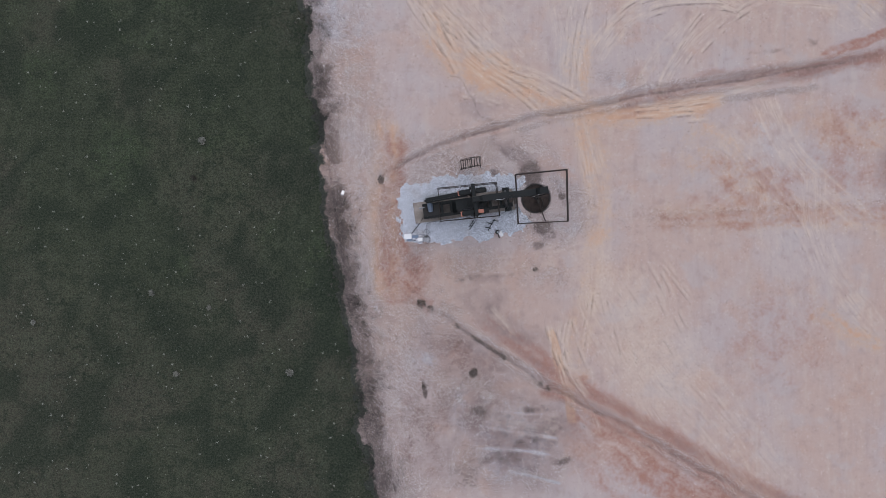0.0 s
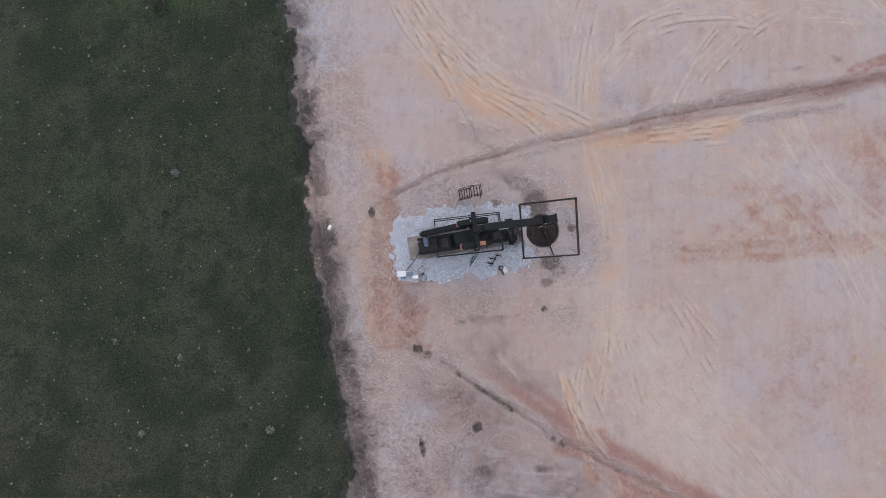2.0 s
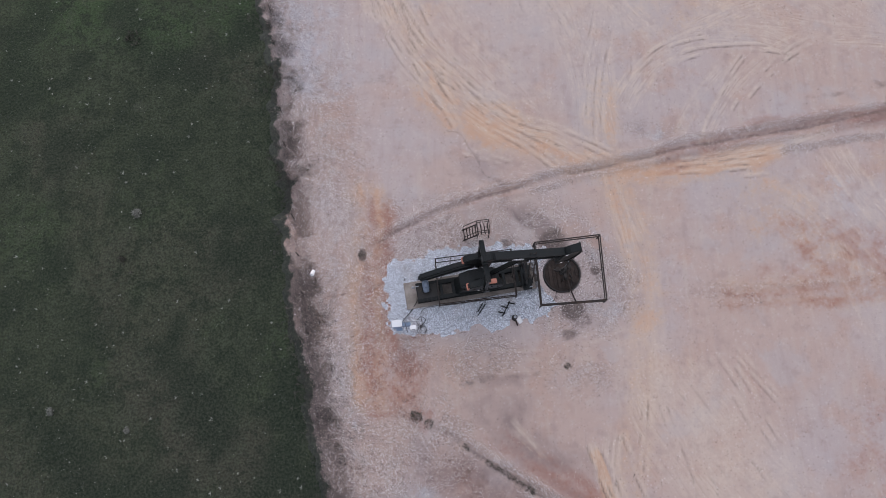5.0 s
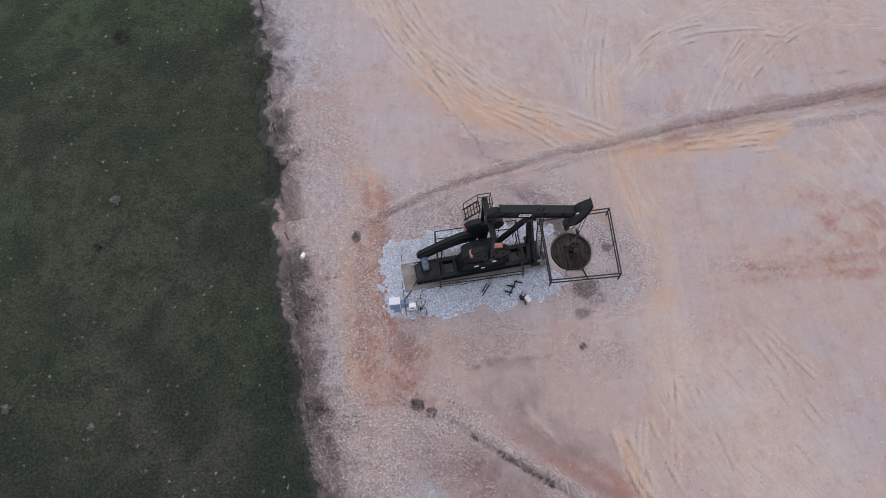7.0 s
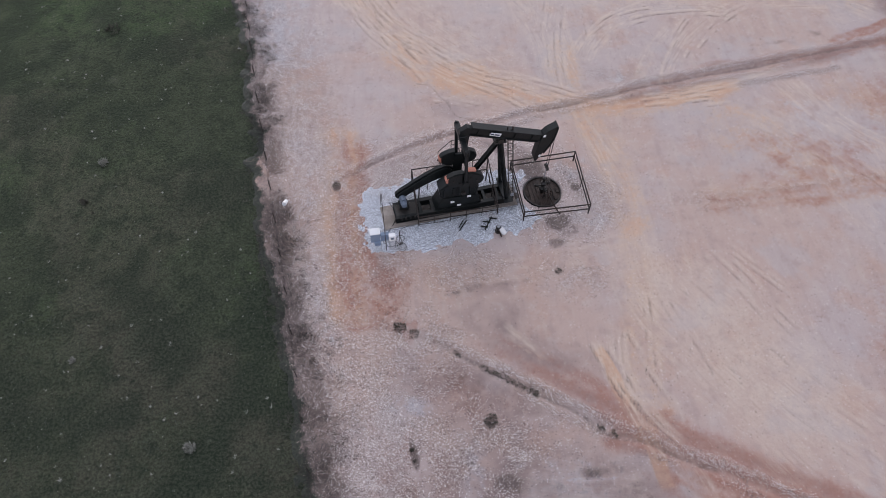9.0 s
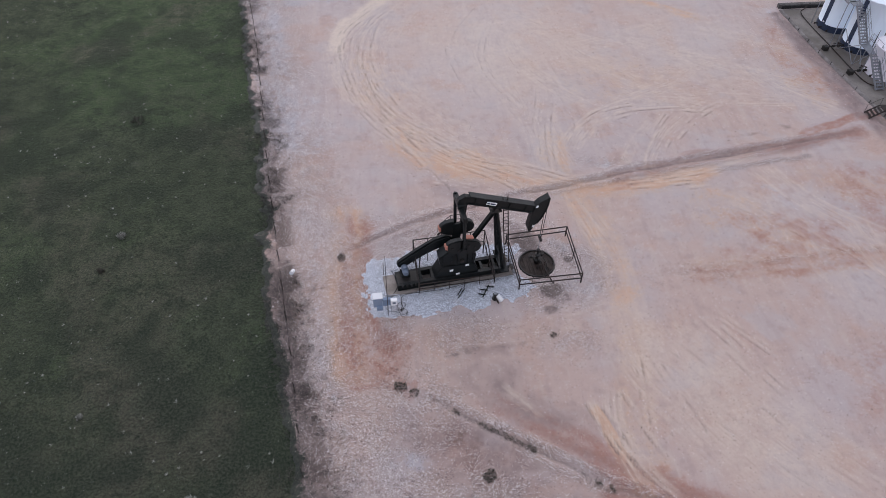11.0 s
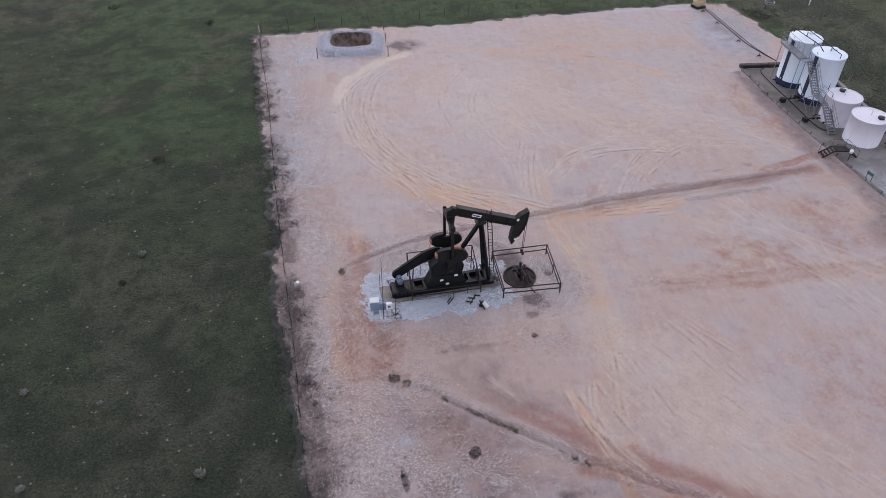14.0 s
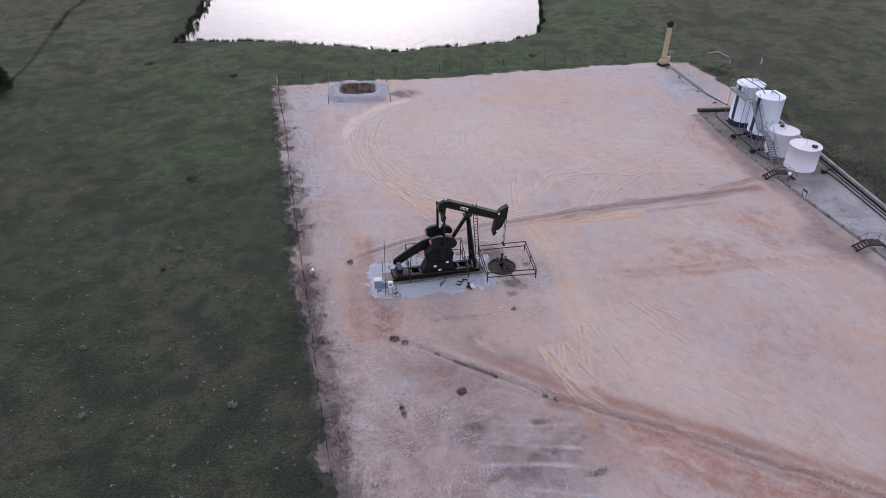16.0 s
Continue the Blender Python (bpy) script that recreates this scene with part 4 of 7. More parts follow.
# dark dirt, oil and damp
for x, y, rx, ry, s, turn in ((9.2, 2.0, 1.3, 0.9, 0.55, 0), (8.4, 1.2, 1.3, 0.8, 0.4, 0), (10.3, 5.0, 0.35, 0.35, 0.75, 0),
                              (4.6, 7.3, 0.8, 0.5, 0.4, 0), (0.6, 12.6, 2.2, 0.6, 0.4, -20), (4, 11.6, 2.0, 0.8, 0.35, -20), (-4.6, 19.8, 2.8, 0.7, 0.4, 5), (2.5, -2.7, 2.2, 0.5, 0.45, 8),
                              (2.7, -11.0, 0.7, 0.5, 0.75, 30), (-1.7, -12.4, 0.25, 1.5, 0.7, -12), (5.2, -15.0, 2.6, 1.1, 0.65, -8), (6.0, -18.2, 3.6, 2.2, 0.5, 0), (9.2, -16.5, 1.2, 2.4, 0.45, 0),
                              (2.0, -20.0, 2.5, 2.0, 0.4, 0), (42.1, 7.2, 1.2, 2.2, 0.5, 0), (1.6, 47.1, 2.7, 1.9, 0.9, 10), (7, 44.9, 5, 0.4, 0.25, -3), (24, 42.4, 1.2, 0.25, 0.6, -10),
                              (-5.4, 5.5, 0.5, 0.9, 0.55, 10), (8.1, -1.9, 0.28, 0.2, 0.7, 0), (-13, 26, 1.0, 4.5, 0.5, -5), (-14.4, 36, 0.9, 4, 0.4, -5), (-10.6, 15, 0.8, 3, 0.4, 0), (3.2, -8.8, 0.8, 0.4, 0.5, -35), (-1.2, -7.5, 0.4, 0.3, 0.6, 0)):
    blot(dark, x, y, rx, ry, s, turn)
blot(dark, 6.8, -17.2, 5.6, 4.6, 0.4, 0, 0.45, 0.8)
for x, y, rx, ry in ((4.4, -15.0, 2.0, 0.7), (8.0, -14.1, 1.3, 0.6), (9.4, -15.6, 1.2, 0.6), (7.0, -16.6, 2.2, 0.5), (10.2, -18.4, 1.4, 0.5), (3.0, -19.0, 1.8, 0.6)):
    blot(dark, x, y, rx * 1.3, ry * 1.2, 0.6, -8, 0.9, 1.6)
blot(dark, -1.5, -17, 4.5, 7, 0.3, 0, 0.5)
blot(red, -2, -16, 5, 8, 0.4)
blot(dark, 2, -9.2, 5, 2.4, 0.32, -30, 0.5)
blot(red, 1, -9.6, 5, 2.6, 0.5, -30)
blot(blue, -1.2, -9.8, 1.6, 0.9, 0.9, -20, 0.4, 0.3)
blot(blue, 1.5, -14.5, 1.6, 4, 0.6, 0, 0.5)
blot(dark, -1.7, -12.5, 0.28, 1.2, 1.6, 8, 0.2, 0.2)
blot(dark, 2.7, -11.0, 0.7, 0.5, 0.8, 20, 0.3, 0.2)
blot(blue, 6, -17, 6, 6, 0.6, 0, 0.3)
blot(dark, 1, -13, 5, 5, 0.25, 0, 0.5)
smear(dark, [(5.4, 10.2), (6.6, 8.7), (7.8, 7.4), (8.4, 6.0)], 1.25, 0.42, 0.3, 0.45)
blot(dark, 7.8, 6.9, 2.0, 1.5, 1.15, -30, 0.45, 0.5)
blot(dark, 8.0, 6.2, 1.4, 1.0, 1.2, 0, 0.3, 0.3)
blot(dark, 8.8, 1.9, 1.6, 1.1, 0.95, 0, 0.85, 0.3)
blot(dark, 9.6, 1.1, 1.1, 0.9, 0.85, 0, 0.9, 0.3)
blot(dark, 8.5, 0.2, 0.9, 0.7, 0.7, 0, 0.6, 0.3)
blot(dark, 4.6, 6.8, 0.9, 0.6, 0.8, 0, 0.5, 0.3)
blot(dark, 10.5, 4.65, 0.5, 0.5, 1.3, 0, 0.3, 0.2)
blot(dark, -5.5, 6.2, 0.4, 0.8, 1.3, 10, 0.3, 0.2)
blot(dark, 5.2, -2.4, 2.0, 0.35, 0.5, 8, 0.5, 0.3)
blot(dark, 9.3, 4.5, 3.0, 3.4, 0.32, 0, 0.5, 0.3)
blot(red, -2.7, -1.6, 1.6, 1.8, 0.9, 0, 0.4, 0.3)
smear(red, [(-4.6, 11), (-4.4, 5), (-4.2, -1), (-3.2, -5)], 2.2, 0.78, 0.12, 0.75)
blot(dark, -3, -3, 3.5, 5, 0.25)
blot(red, 0, -8, 5, 4, 0.35)
blot(red, 1, 3, 9, 5, 0.2)
verge = smooth(-inside.ravel(), -1.15, -0.1)
for pts, s in (([(2.6, -15.6), (6.5, -16.3), (10.8, -16.9)], 0.3), ([(2.8, -17.7), (7, -17.9), (10.7, -18.5)], 0.35), ([(4.5, -14.3), (8, -14.7), (10.2, -14.6)], 0.25), ([(5, -19.6), (8, -20.2), (11, -21)], 0.25)):
    idx, lat, way, _ = along(Xf, Yf, pts, 0.7)
    pale = smooth(-np.abs(lat), -s, 0) * smooth(way, 0, 0.2) * smooth(1 - way, 0, 0.2) * np.clip(fbm(Xf[idx], Yf[idx], 1.4, 36, 3) * 2.4 - 0.4, 0, 1)
    dark[idx] *= 1 - 0.8 * pale
    mud[idx] *= 1 - 0.7 * pale
    top(blue, idx, 0.9 * pale)
    top(stone, idx, 0.45 * pale)
stone *= (smooth(W, 0.0, 1.6) * 0.75 + 0.25) * (1 - 0.75 * np.clip(mud, 0, 1) * smooth(fbm(Xf, Yf, 2.6, 64, 4), 0.38, 0.58))
south = smooth(-Yf, -9, -2)
dark = np.maximum(dark, smooth(-W, -3.3, -1.3) * np.clip(fbm(Xf, Yf, 1.6, 61, 5) * 3.8 - 1.55 + 0.75 * south, 0, 0.9))
dark = np.maximum(dark, smooth(-W, -2.7, -1.2) * (0.26 + 0.5 * south) * (0.6 + 0.8 * fbm(Xf, Yf, 1.1, 66, 4)))
mud = np.maximum(mud, smooth(-W, -3.4, -1.0) * np.clip(fbm(Xf, Yf, 2.4, 63, 4) * 2.6 - 0.9, 0, 0.7))
dark = np.maximum(dark, smooth(Yf - np.interp(Xf, NORTH_X, NORTH_Y), -1.4, 0.0) * np.clip(fbm(Xf, Yf, 2.4, 62, 4) * 3.0 - 1.4, 0, 0.6))
# blue-grey chippings
for x, y, rx, ry, s, turn in ((15.4, 15.2, 2.6, 1.0, 0.5, 10), (11, 2.2, 3.0, 1.6, 0.45, 0), (10.6, 6.5, 2.4, 2.4, 0.35, 0), (-2.0, -9.6, 1.4, 0.8, 0.6, 0), (3.5, -13.8, 2.4, 0.7, 0.45, 0), (-5, 44, 6, 3, 0.4, 0), (30, 10, 6, 3, 0.35, -10), (-8, 22, 3, 10, 0.35, 0), (-2, -17, 3, 4, 0.3, 0)):
    blot(blue, x, y, rx, ry, s, turn, 0.5)

zp = 0.07 * smooth(inside, -0.2, 0.8) - 0.4 * smooth(inside, 0.12, -0.55) + rise.reshape(shape) * smooth(inside, -0.2, 1.0)
# the fenced pit in the corner: a heap of rock round a hole
px, py = (PIT[0] + PIT[2]) / 2, (PIT[1] + PIT[3]) / 2
ox = np.abs(X - px) / ((PIT[2] - PIT[0]) / 2)
oy = np.abs(Y - py) / ((PIT[3] - PIT[1]) / 2)
outer = 1 - (ox ** 6 + oy ** 6) ** (1 / 6)
hx, hy = np.abs(X - px) / 2.55, np.abs(Y - py - 0.65) / 2.35
hole = 1 - (hx ** 4 + hy ** 4) ** 0.25 + (fbm(X, Y, 1.5, 81, 3) - 0.5) * 0.25
zp += 0.55 * smooth(outer, 0.0, 0.25) - 1.7 * smooth(hole, -0.1, 0.42) - 0.3 * smooth(outer, 0.05, 0.2)
# the well cellar sinks through the pad
zp -= 0.9 * smooth(-np.hypot(X - 8.26, Y - 4.495), -1.32, -1.12)
ones = np.ones_like(red)
stains = np.stack([stone, orange, red, verge], 1)
dirt = np.stack([light, dark, blue, np.clip(mud, 0, 1)], 1)
lanes = np.stack([lane_w, lane_s, lane_g, ones], 1)
tagged(sheet("well_pad", xs, ys, zp, (inside > -1.0), M_PAD, {"stains": stains, "dirt": dirt, "lanes": lanes}), "pinkish crushed-rock pad with orange wheel marks and ruts", "gravel pad", kind="structure")


def pit_height(x, y):
    ox, oy = np.abs(x - px) / ((PIT[2] - PIT[0]) / 2), np.abs(y - py) / ((PIT[3] - PIT[1]) / 2)
    out = 1 - (ox ** 6 + oy ** 6) ** (1 / 6)
    hx, hy = np.abs(x - px) / 2.55, np.abs(y - py - 0.65) / 2.35
    hol = 1 - (hx ** 4 + hy ** 4) ** 0.25 + (fbm(x, y, 1.5, 81, 3) - 0.5) * 0.25
    return out, hol


xs, ys = np.arange(PIT[0] - 0.6, PIT[2] + 0.6, 0.1), np.arange(PIT[1] - 0.6, PIT[3] + 0.6, 0.1)
X, Y = np.meshgrid(xs, ys)
out, hol = pit_height(X, Y)
z = 0.09 + 0.55 * smooth(out, 0.0, 0.25) - 1.7 * smooth(hol, -0.1, 0.42) + (fbm(X, Y, 0.6, 91, 3) - 0.5) * 0.12
ragged = out + (fbm(X, Y, 1.0, 92, 3) - 0.5) * 0.1
tagged(sheet("pit_berm", xs, ys, z - 0.12 * smooth(ragged, 0.03, -0.06) + 0.03 * smooth(-hol, -0.1, 0.0), (ragged > -0.03) & (hol < 0.12), M_BERM), "bank of grey crushed rock heaped round a pit", "rock bank", kind="structure")
tagged(sheet("pit_floor", xs, ys, z + 0.02, hol > -0.02, M_PIT), "brown earth pit with steep sides", "pit", kind="structure")

# bed of clean rock under the pumping unit
xs, ys = np.arange(-7.5, 12.5, 0.12), np.arange(-2.5, 11.5, 0.12)
X, Y = np.meshgrid(xs, ys)
c5, s5 = math.cos(radians(5)), math.sin(radians(5))
lx, ly = (X - 8.26) * c5 + (Y - 4.495) * s5, (Y - 4.495) * c5 - (X - 8.26) * s5
bx, by = np.abs(lx + 6.3) / 6.0, np.abs(ly + 0.3) / 2.95
bed = (1 - (bx ** 5 + by ** 5) ** 0.2) * 3 + (fbm(X, Y, 1.1, 95, 4) - 0.5) * 1.1
bed = bed + (fbm(X, Y, 0.4, 98, 2) - 0.5) * 0.8
bed = bed - 0.5 * smooth(lx, -3.5, 0.5) * fbm(X, Y, 0.7, 96, 3) - 6.0 * smooth(-np.hypot(X - 8.26, Y - 4.495), -1.75, -1.4)
z = 0.075 + 0.06 * smooth(bed, -0.1, 0.8) - 0.1 * smooth(bed, 0.05, -0.25) + (fbm(X, Y, 0.35, 97, 2) - 0.5) * 0.035
# oil that has run off the foot of the machine
soak = 0.95 * smooth(-np.hypot((lx + 1.75) / 0.75, (ly + 0.1) / 1.5), -1, -0.3) + 0.45 * smooth(-np.abs(ly), -1.35, -0.9) * smooth(lx, -10.5, -9.5) * smooth(-lx, 1.6, 2.6)
soak = np.stack([np.clip(soak, 0, 1).ravel()] * 4, 1)
tagged(sheet("rock_bed", xs, ys, z, bed > -0.3, M_BED, {"soak": soak}), "bed of blue-grey crushed rock under the pumping unit", "gravel bed", kind="structure")

# water
ang = np.linspace(0, 2 * np.pi, 96, endpoint=False)
bm = bmesh.new()
bm.faces.new([bm.verts.new((POND[0] + 52 * math.cos(a), POND[1] + 46 * math.sin(a), -0.34)) for a in ang])
ob = tagged(new("pond", finish("pond", bm, M_WATER)), "still pond that mirrors the bright sky", "pond", kind="structure")


# ---- the pumping unit ----
UNIT = pose(8.243, 4.694, 0, 0, 0, 8.2)


def slab():
    root = thing("concrete_base", UNIT, "dusty concrete base slab under the pumping unit", "concrete slab")
    part("slab", add_box(bmesh.new(), (-6.45, 0.02, 0.11), (8.9, 1.85, 0.2), None, 0.02), M_SLAB, root)


def pumping_unit():
    root = thing("pumping_unit", UNIT, "black beam pumping unit at rest on a steel skid", "oil pump")
    P = lambda name, bm, m=M_BLACK, label="", smooth=False, parent=root: part(name, bm, m, parent, label, smooth)
    # skid
    for y in (-0.5, 0.55):
        P("skid_beam", add_ibeam(bmesh.new(), (-10.1, y, 0.47), (-2.2, y, 0.47), 0.26, 0.52))
    for x in (-10.0, -9.2, -8.4, -7.6, -6.8, -5.9, -5.0, -4.1, -3.2, -2.35):
        P("cross_member", add_ibeam(bmesh.new(), (x, -0.48, 0.5), (x, 0.53, 0.5), 0.18, 0.4))
    P("skid_deck", add_box(bmesh.new(), (-9.3, 0.02, 0.72), (1.5, 0.9, 0.05), None, 0.01), M_GREASE)
    for x in (-9.75, -9.45, -9.15, -8.85):
        P("motor_rail", add_box(bmesh.new(), (x, -0.35, 0.62), (0.09, 0.75, 0.22), None, 0.015), M_GREASE)
    # gearbox on its stand
    bm = bmesh.new()
    add_prism(bm, [(-7.5, 0.72), (-4.4, 0.72), (-4.7, 1.55), (-7.0, 1.75)], -0.5, 0.55, 0.03)
    P("gearbox_stand", bm)
    bm = bmesh.new()
    add_prism(bm, [(-7.1, 1.7), (-4.75, 1.5), (-4.6, 2.3), (-4.95, 2.9), (-5.7, 3.15), (-6.6, 3.0), (-7.2, 2.5)], -0.42, 0.48, 0.06)
    box = P("gearbox", bm)
    for x in (-6.9, -6.3, -5.2, -4.85):
        part("gearbox_rib", add_box(bmesh.new(), (x, -0.44, 2.15), (0.06, 0.08, 0.8), None, 0.01), M_BLACK, box)
    part("inspection_cover", add_box(bmesh.new(), (-5.9, 0.03, 3.13), (0.8, 0.5, 0.06), None, 0.015), M_BLACK, box)
    for x, z in ((-6.35, 1.45), (-5.25, 1.75), (-5.9, 1.0)):
        part("label_plate", add_box(bmesh.new(), (x, -0.515, z - 0.2), (0.26, 0.012, 0.2), None, 0.003), M_WHITE, box, "small white data plate")
    bm = bmesh.new()
    add_tube(bm, (-5.75, -0.95, 2.45), (-5.75, 1.05, 2.45), 0.14, 14)
    P("crankshaft", bm, M_GREASE)
    # cranks, each with two counterweights
    for s, y in ((-1, -0.72), (1, 0.82)):
        bm = bmesh.new()
        add_prism(bm, [(-6.02, 2.2), (-5.48, 2.2), (-5.42, 4.35), (-6.05, 4.35)], y - 0.1, y + 0.1, 0.03)
        crank = P("crank", bm)
        tilt, mid_z = radians(10 if s < 0 else 4), 3.88 if s < 0 else 3.98
        lens = []
        for k in range(36):
            t = 2 * math.pi * k / 36
            c, q = math.cos(t), math.sin(t)
            u, w = 1.2 * math.copysign(abs(c) ** 0.9, c), 0.63 * math.copysign(abs(q) ** 0.85, q)
            lens.append((-5.72 + u * math.cos(tilt) + w * math.sin(tilt), mid_z - u * math.sin(tilt) + w * math.cos(tilt)))
        yc = y + s * 0.1
        for half in (-1, 1):  # two bolted halves with the crank between them
            pts = [p for p in lens if (p[0] + 5.72) * half > 0.06]
            if half < 0:
                pts = sorted(pts, key=lambda p: math.atan2(p[1] - mid_z, -(p[0] + 5.72)))
            else:
                pts = sorted(pts, key=lambda p: math.atan2(p[1] - mid_z, p[0] + 5.72))
            part("counterweight", add_prism(bmesh.new(), pts if half > 0 else pts[::-1], yc - 0.2, yc + 0.2, 0.05), M_BLACK, crank)
        for dx, dz in ((-0.75, 0.1), (-0.35, -0.2), (0.35, 0.15), (0.75, -0.12)):
            bm = bmesh.new()
            add_tube(bm, (-5.72 + dx, yc + s * 0.2, mid_z + dz), (-5.72 + dx, yc + s * 0.26, mid_z + dz), 0.06, 8)
            part("weight_bolt", bm, M_GREASE, crank)
        ex, ez = -5.72 - 1.17 * math.cos(tilt), mid_z + 1.17 * math.sin(tilt)
        bm = add_prism(bmesh.new(), [(ex - 0.07, ez - 0.13), (ex + 0.1, ez - 0.24), (ex + 0.1, ez + 0.2), (ex - 0.07, ez + 0.1)], yc - 0.21, yc + 0.21, 0.03)
        part("weight_end", bm, M_ORANGE, crank, "faded orange counterweight end")
        if s < 0:
            part("weight_bar", add_box(bmesh.new(), (-5.32, yc, 4.6), (0.55, 0.3, 0.12), Matrix.Rotation(radians(12), 3, "Y"), 0.02), M_ORANGE, crank, "faded orange counterweight bar")
        part("wrist_pin", add_tube(bmesh.new(), (-5.72, y, 3.75), (-5.72, y + s * 0.5, 3.75), 0.11, 12), M_GREASE, crank)
        bm = bmesh.new()
        add_beam(bm, (-5.72, y + s * 0.42, 3.6), (-5.78, y + s * 0.45, 6.75), 0.14, 0.2, 0.02)
        add_tube(bm, (-5.72, y + s * 0.3, 3.75), (-5.72, y + s * 0.54, 3.75), 0.21, 14)
        P("pitman_arm", bm)
    bm = bmesh.new()
    add_box(bm, (-5.75, 0.05, 6.5), (0.3, 2.6, 0.34), None, 0.03)
    add_box(bm, (-5.72, 0.05, 6.72), (0.5, 0.5, 0.36), None, 0.04)
    P("equalizer", bm)
    bm = bmesh.new()
    add_prism(bm, [(-5.46, 5.5), (-5.7, 5.5), (-5.8, 6.4), (-5.98, 7.0), (-5.93, 7.3), (-5.5, 7.54), (-5.15, 7.36), (-5.36, 6.7)], -0.14, 0.24, 0.03)
    P("tail_bracket", bm)
    # walking beam, a plated girder on the saddle bearing
    slope = radians(21.3)
    ax, az = math.cos(slope), -math.sin(slope)
    beam_at = lambda s, up: (-3.4 + s * ax - up * az, 6.38 + s * az + up * ax)
    outline = [beam_at(-2.35, -0.16), beam_at(-2.35, 0.12), beam_at(-2.0, 0.4), beam_at(2.85, 0.4), beam_at(2.85, -0.16)]
    beam = P("walking_beam", add_prism(bmesh.new(), outline, -0.12, 0.2, 0.02))
    for up in (-0.18, 0.42):
        a, b = beam_at(-2.1, up), beam_at(2.7, up)
        part("flange", add_beam(bmesh.new(), (a[0], 0.04, a[1]), (b[0], 0.04, b[1]), 0.5, 0.06, 0.01), M_BLACK, beam)
    for s in (-1.6, -0.4, 0.9, 2.1):
        a, b = beam_at(s, -0.15), beam_at(s, 0.38)
        part("stiffener", add_beam(bmesh.new(), (a[0], 0.04, a[1]), (b[0], 0.04, b[1]), 0.46, 0.04), M_BLACK, beam)
    a = beam_at(-0.45, 0.12)
    rot = Matrix.Rotation(slope, 3, "Y")
    sign = part("sign", add_box(bmesh.new(), (a[0], -0.215, a[1]), (0.72, 0.03, 0.24), rot, 0.004), M_WHITE, beam, "small white sign with a line of dark writing")
    for dx, w in ((-0.22, 0.2), (0.1, 0.34)):
        b = beam_at(-0.45 + dx, 0.12)
        part("lettering", add_box(bmesh.new(), (b[0], -0.234, b[1]), (w, 0.006, 0.1), rot), M_NAVY, sign, "dark bars of lettering")
    # horse head
    cx, cz, R = -3.55, 6.3, 3.7
    arc = [(cx + R * math.cos(radians(d)), cz + R * math.sin(radians(d))) for d in range(1, -38, -4)]
    outline = arc + [(-0.85, 3.55), (-0.98, 3.48), (-1.08, 3.8), (-0.98, 4.6), (-0.82, 5.4), (-0.74, 5.74), (-0.42, 6.08)]
    head = P("horse_head", add_prism(bmesh.new(), outline[::-1], -0.22, 0.3, 0.02))
    bm = bmesh.new()
    for a, b in zip(arc, arc[1:]):
        add_beam(bm, (a[0] + 0.02, 0.04, a[1]), (b[0] + 0.02, 0.04, b[1]), 0.62, 0.05)
    part("arc_plate", bm, M_BLACK, head)
    for x, z in ((-0.62, 5.75), (-0.72, 3.98)):
        part("decal", add_box(bmesh.new(), (x, -0.232, z), (0.16, 0.01, 0.2), Matrix.Rotation(0.3, 3, "Y"), 0.002), M_WHITE, head, "small white decal")
    # samson post
    for y in (-1, 1):
        P("samson_leg", add_ibeam(bmesh.new(), (-2.72, 0.04 + y * 0.72, 0.7), (-3.36, 0.04 + y * 0.15, 5.85), 0.19, 0.22, 0.025))
    P("samson_back_leg", add_ibeam(bmesh.new(), (-6.0, 0.04, 1.5), (-3.45, 0.04, 5.8), 0.24, 0.26, 0.03))
    P("post_brace", add_beam(bmesh.new(), (-2.85, -0.62, 1.8), (-2.85, 0.7, 1.8), 0.1, 0.14, 0.01))
    P("post_brace", add_beam(bmesh.new(), (-3.1, -0.4, 3.7), (-3.1, 0.48, 3.7), 0.09, 0.12, 0.01))
    bm = bmesh.new()
    add_box(bm, (-3.4, 0.04, 5.86), (0.75, 0.6, 0.14), None, 0.02)
    add_tube(bm, (-3.4, -0.3, 6.02), (-3.4, 0.38, 6.02), 0.17, 14)
    add_box(bm, (-3.4, 0.04, 6.15), (0.5, 0.42, 0.14), None, 0.02)
    P("saddle_bearing", bm, M_GREASE)
    P("foot_plate", add_box(bmesh.new(), (-2.65, 0.04, 0.76), (0.6, 2.1, 0.08), None, 0.01))
    part("tag", add_box(bmesh.new(), (-2.5, -0.98, 1.5), (0.22, 0.02, 0.3), None, 0.004), M_STEEL, root, "pale metal tag plate")
    # ladder
    foot, head_ = (Vector((-2.42, -0.28, 0.12)), Vector((-2.1, -0.28, 0.12))), (Vector((-2.98, 0.0, 6.9)), Vector((-2.66, 0.0, 6.9)))
    lad = P("ladder", add_tube(bmesh.new(), foot[0], head_[0], 0.035, 6), M_RUST)
    part("stile", add_tube(bmesh.new(), foot[1], head_[1], 0.035, 6), M_RUST, lad)
    for i in range(22):
        f = (i + 0.6) / 22.5
        part("rung", add_tube(bmesh.new(), foot[0].lerp(head_[0], f), foot[1].lerp(head_[1], f), 0.02, 5), M_RUST, lad)
    # belt guard, motor, brake
    bm = bmesh.new()
    mids = [Vector((-9.5, 1.3)), Vector((-8.95, 1.68)), Vector((-8.3, 2.1)), Vector((-7.65, 2.48)), Vector((-7.05, 2.76)), Vector((-6.5, 2.86))]
    rad = [0.36, 0.37, 0.39, 0.42, 0.47, 0.52]
    nrm = []
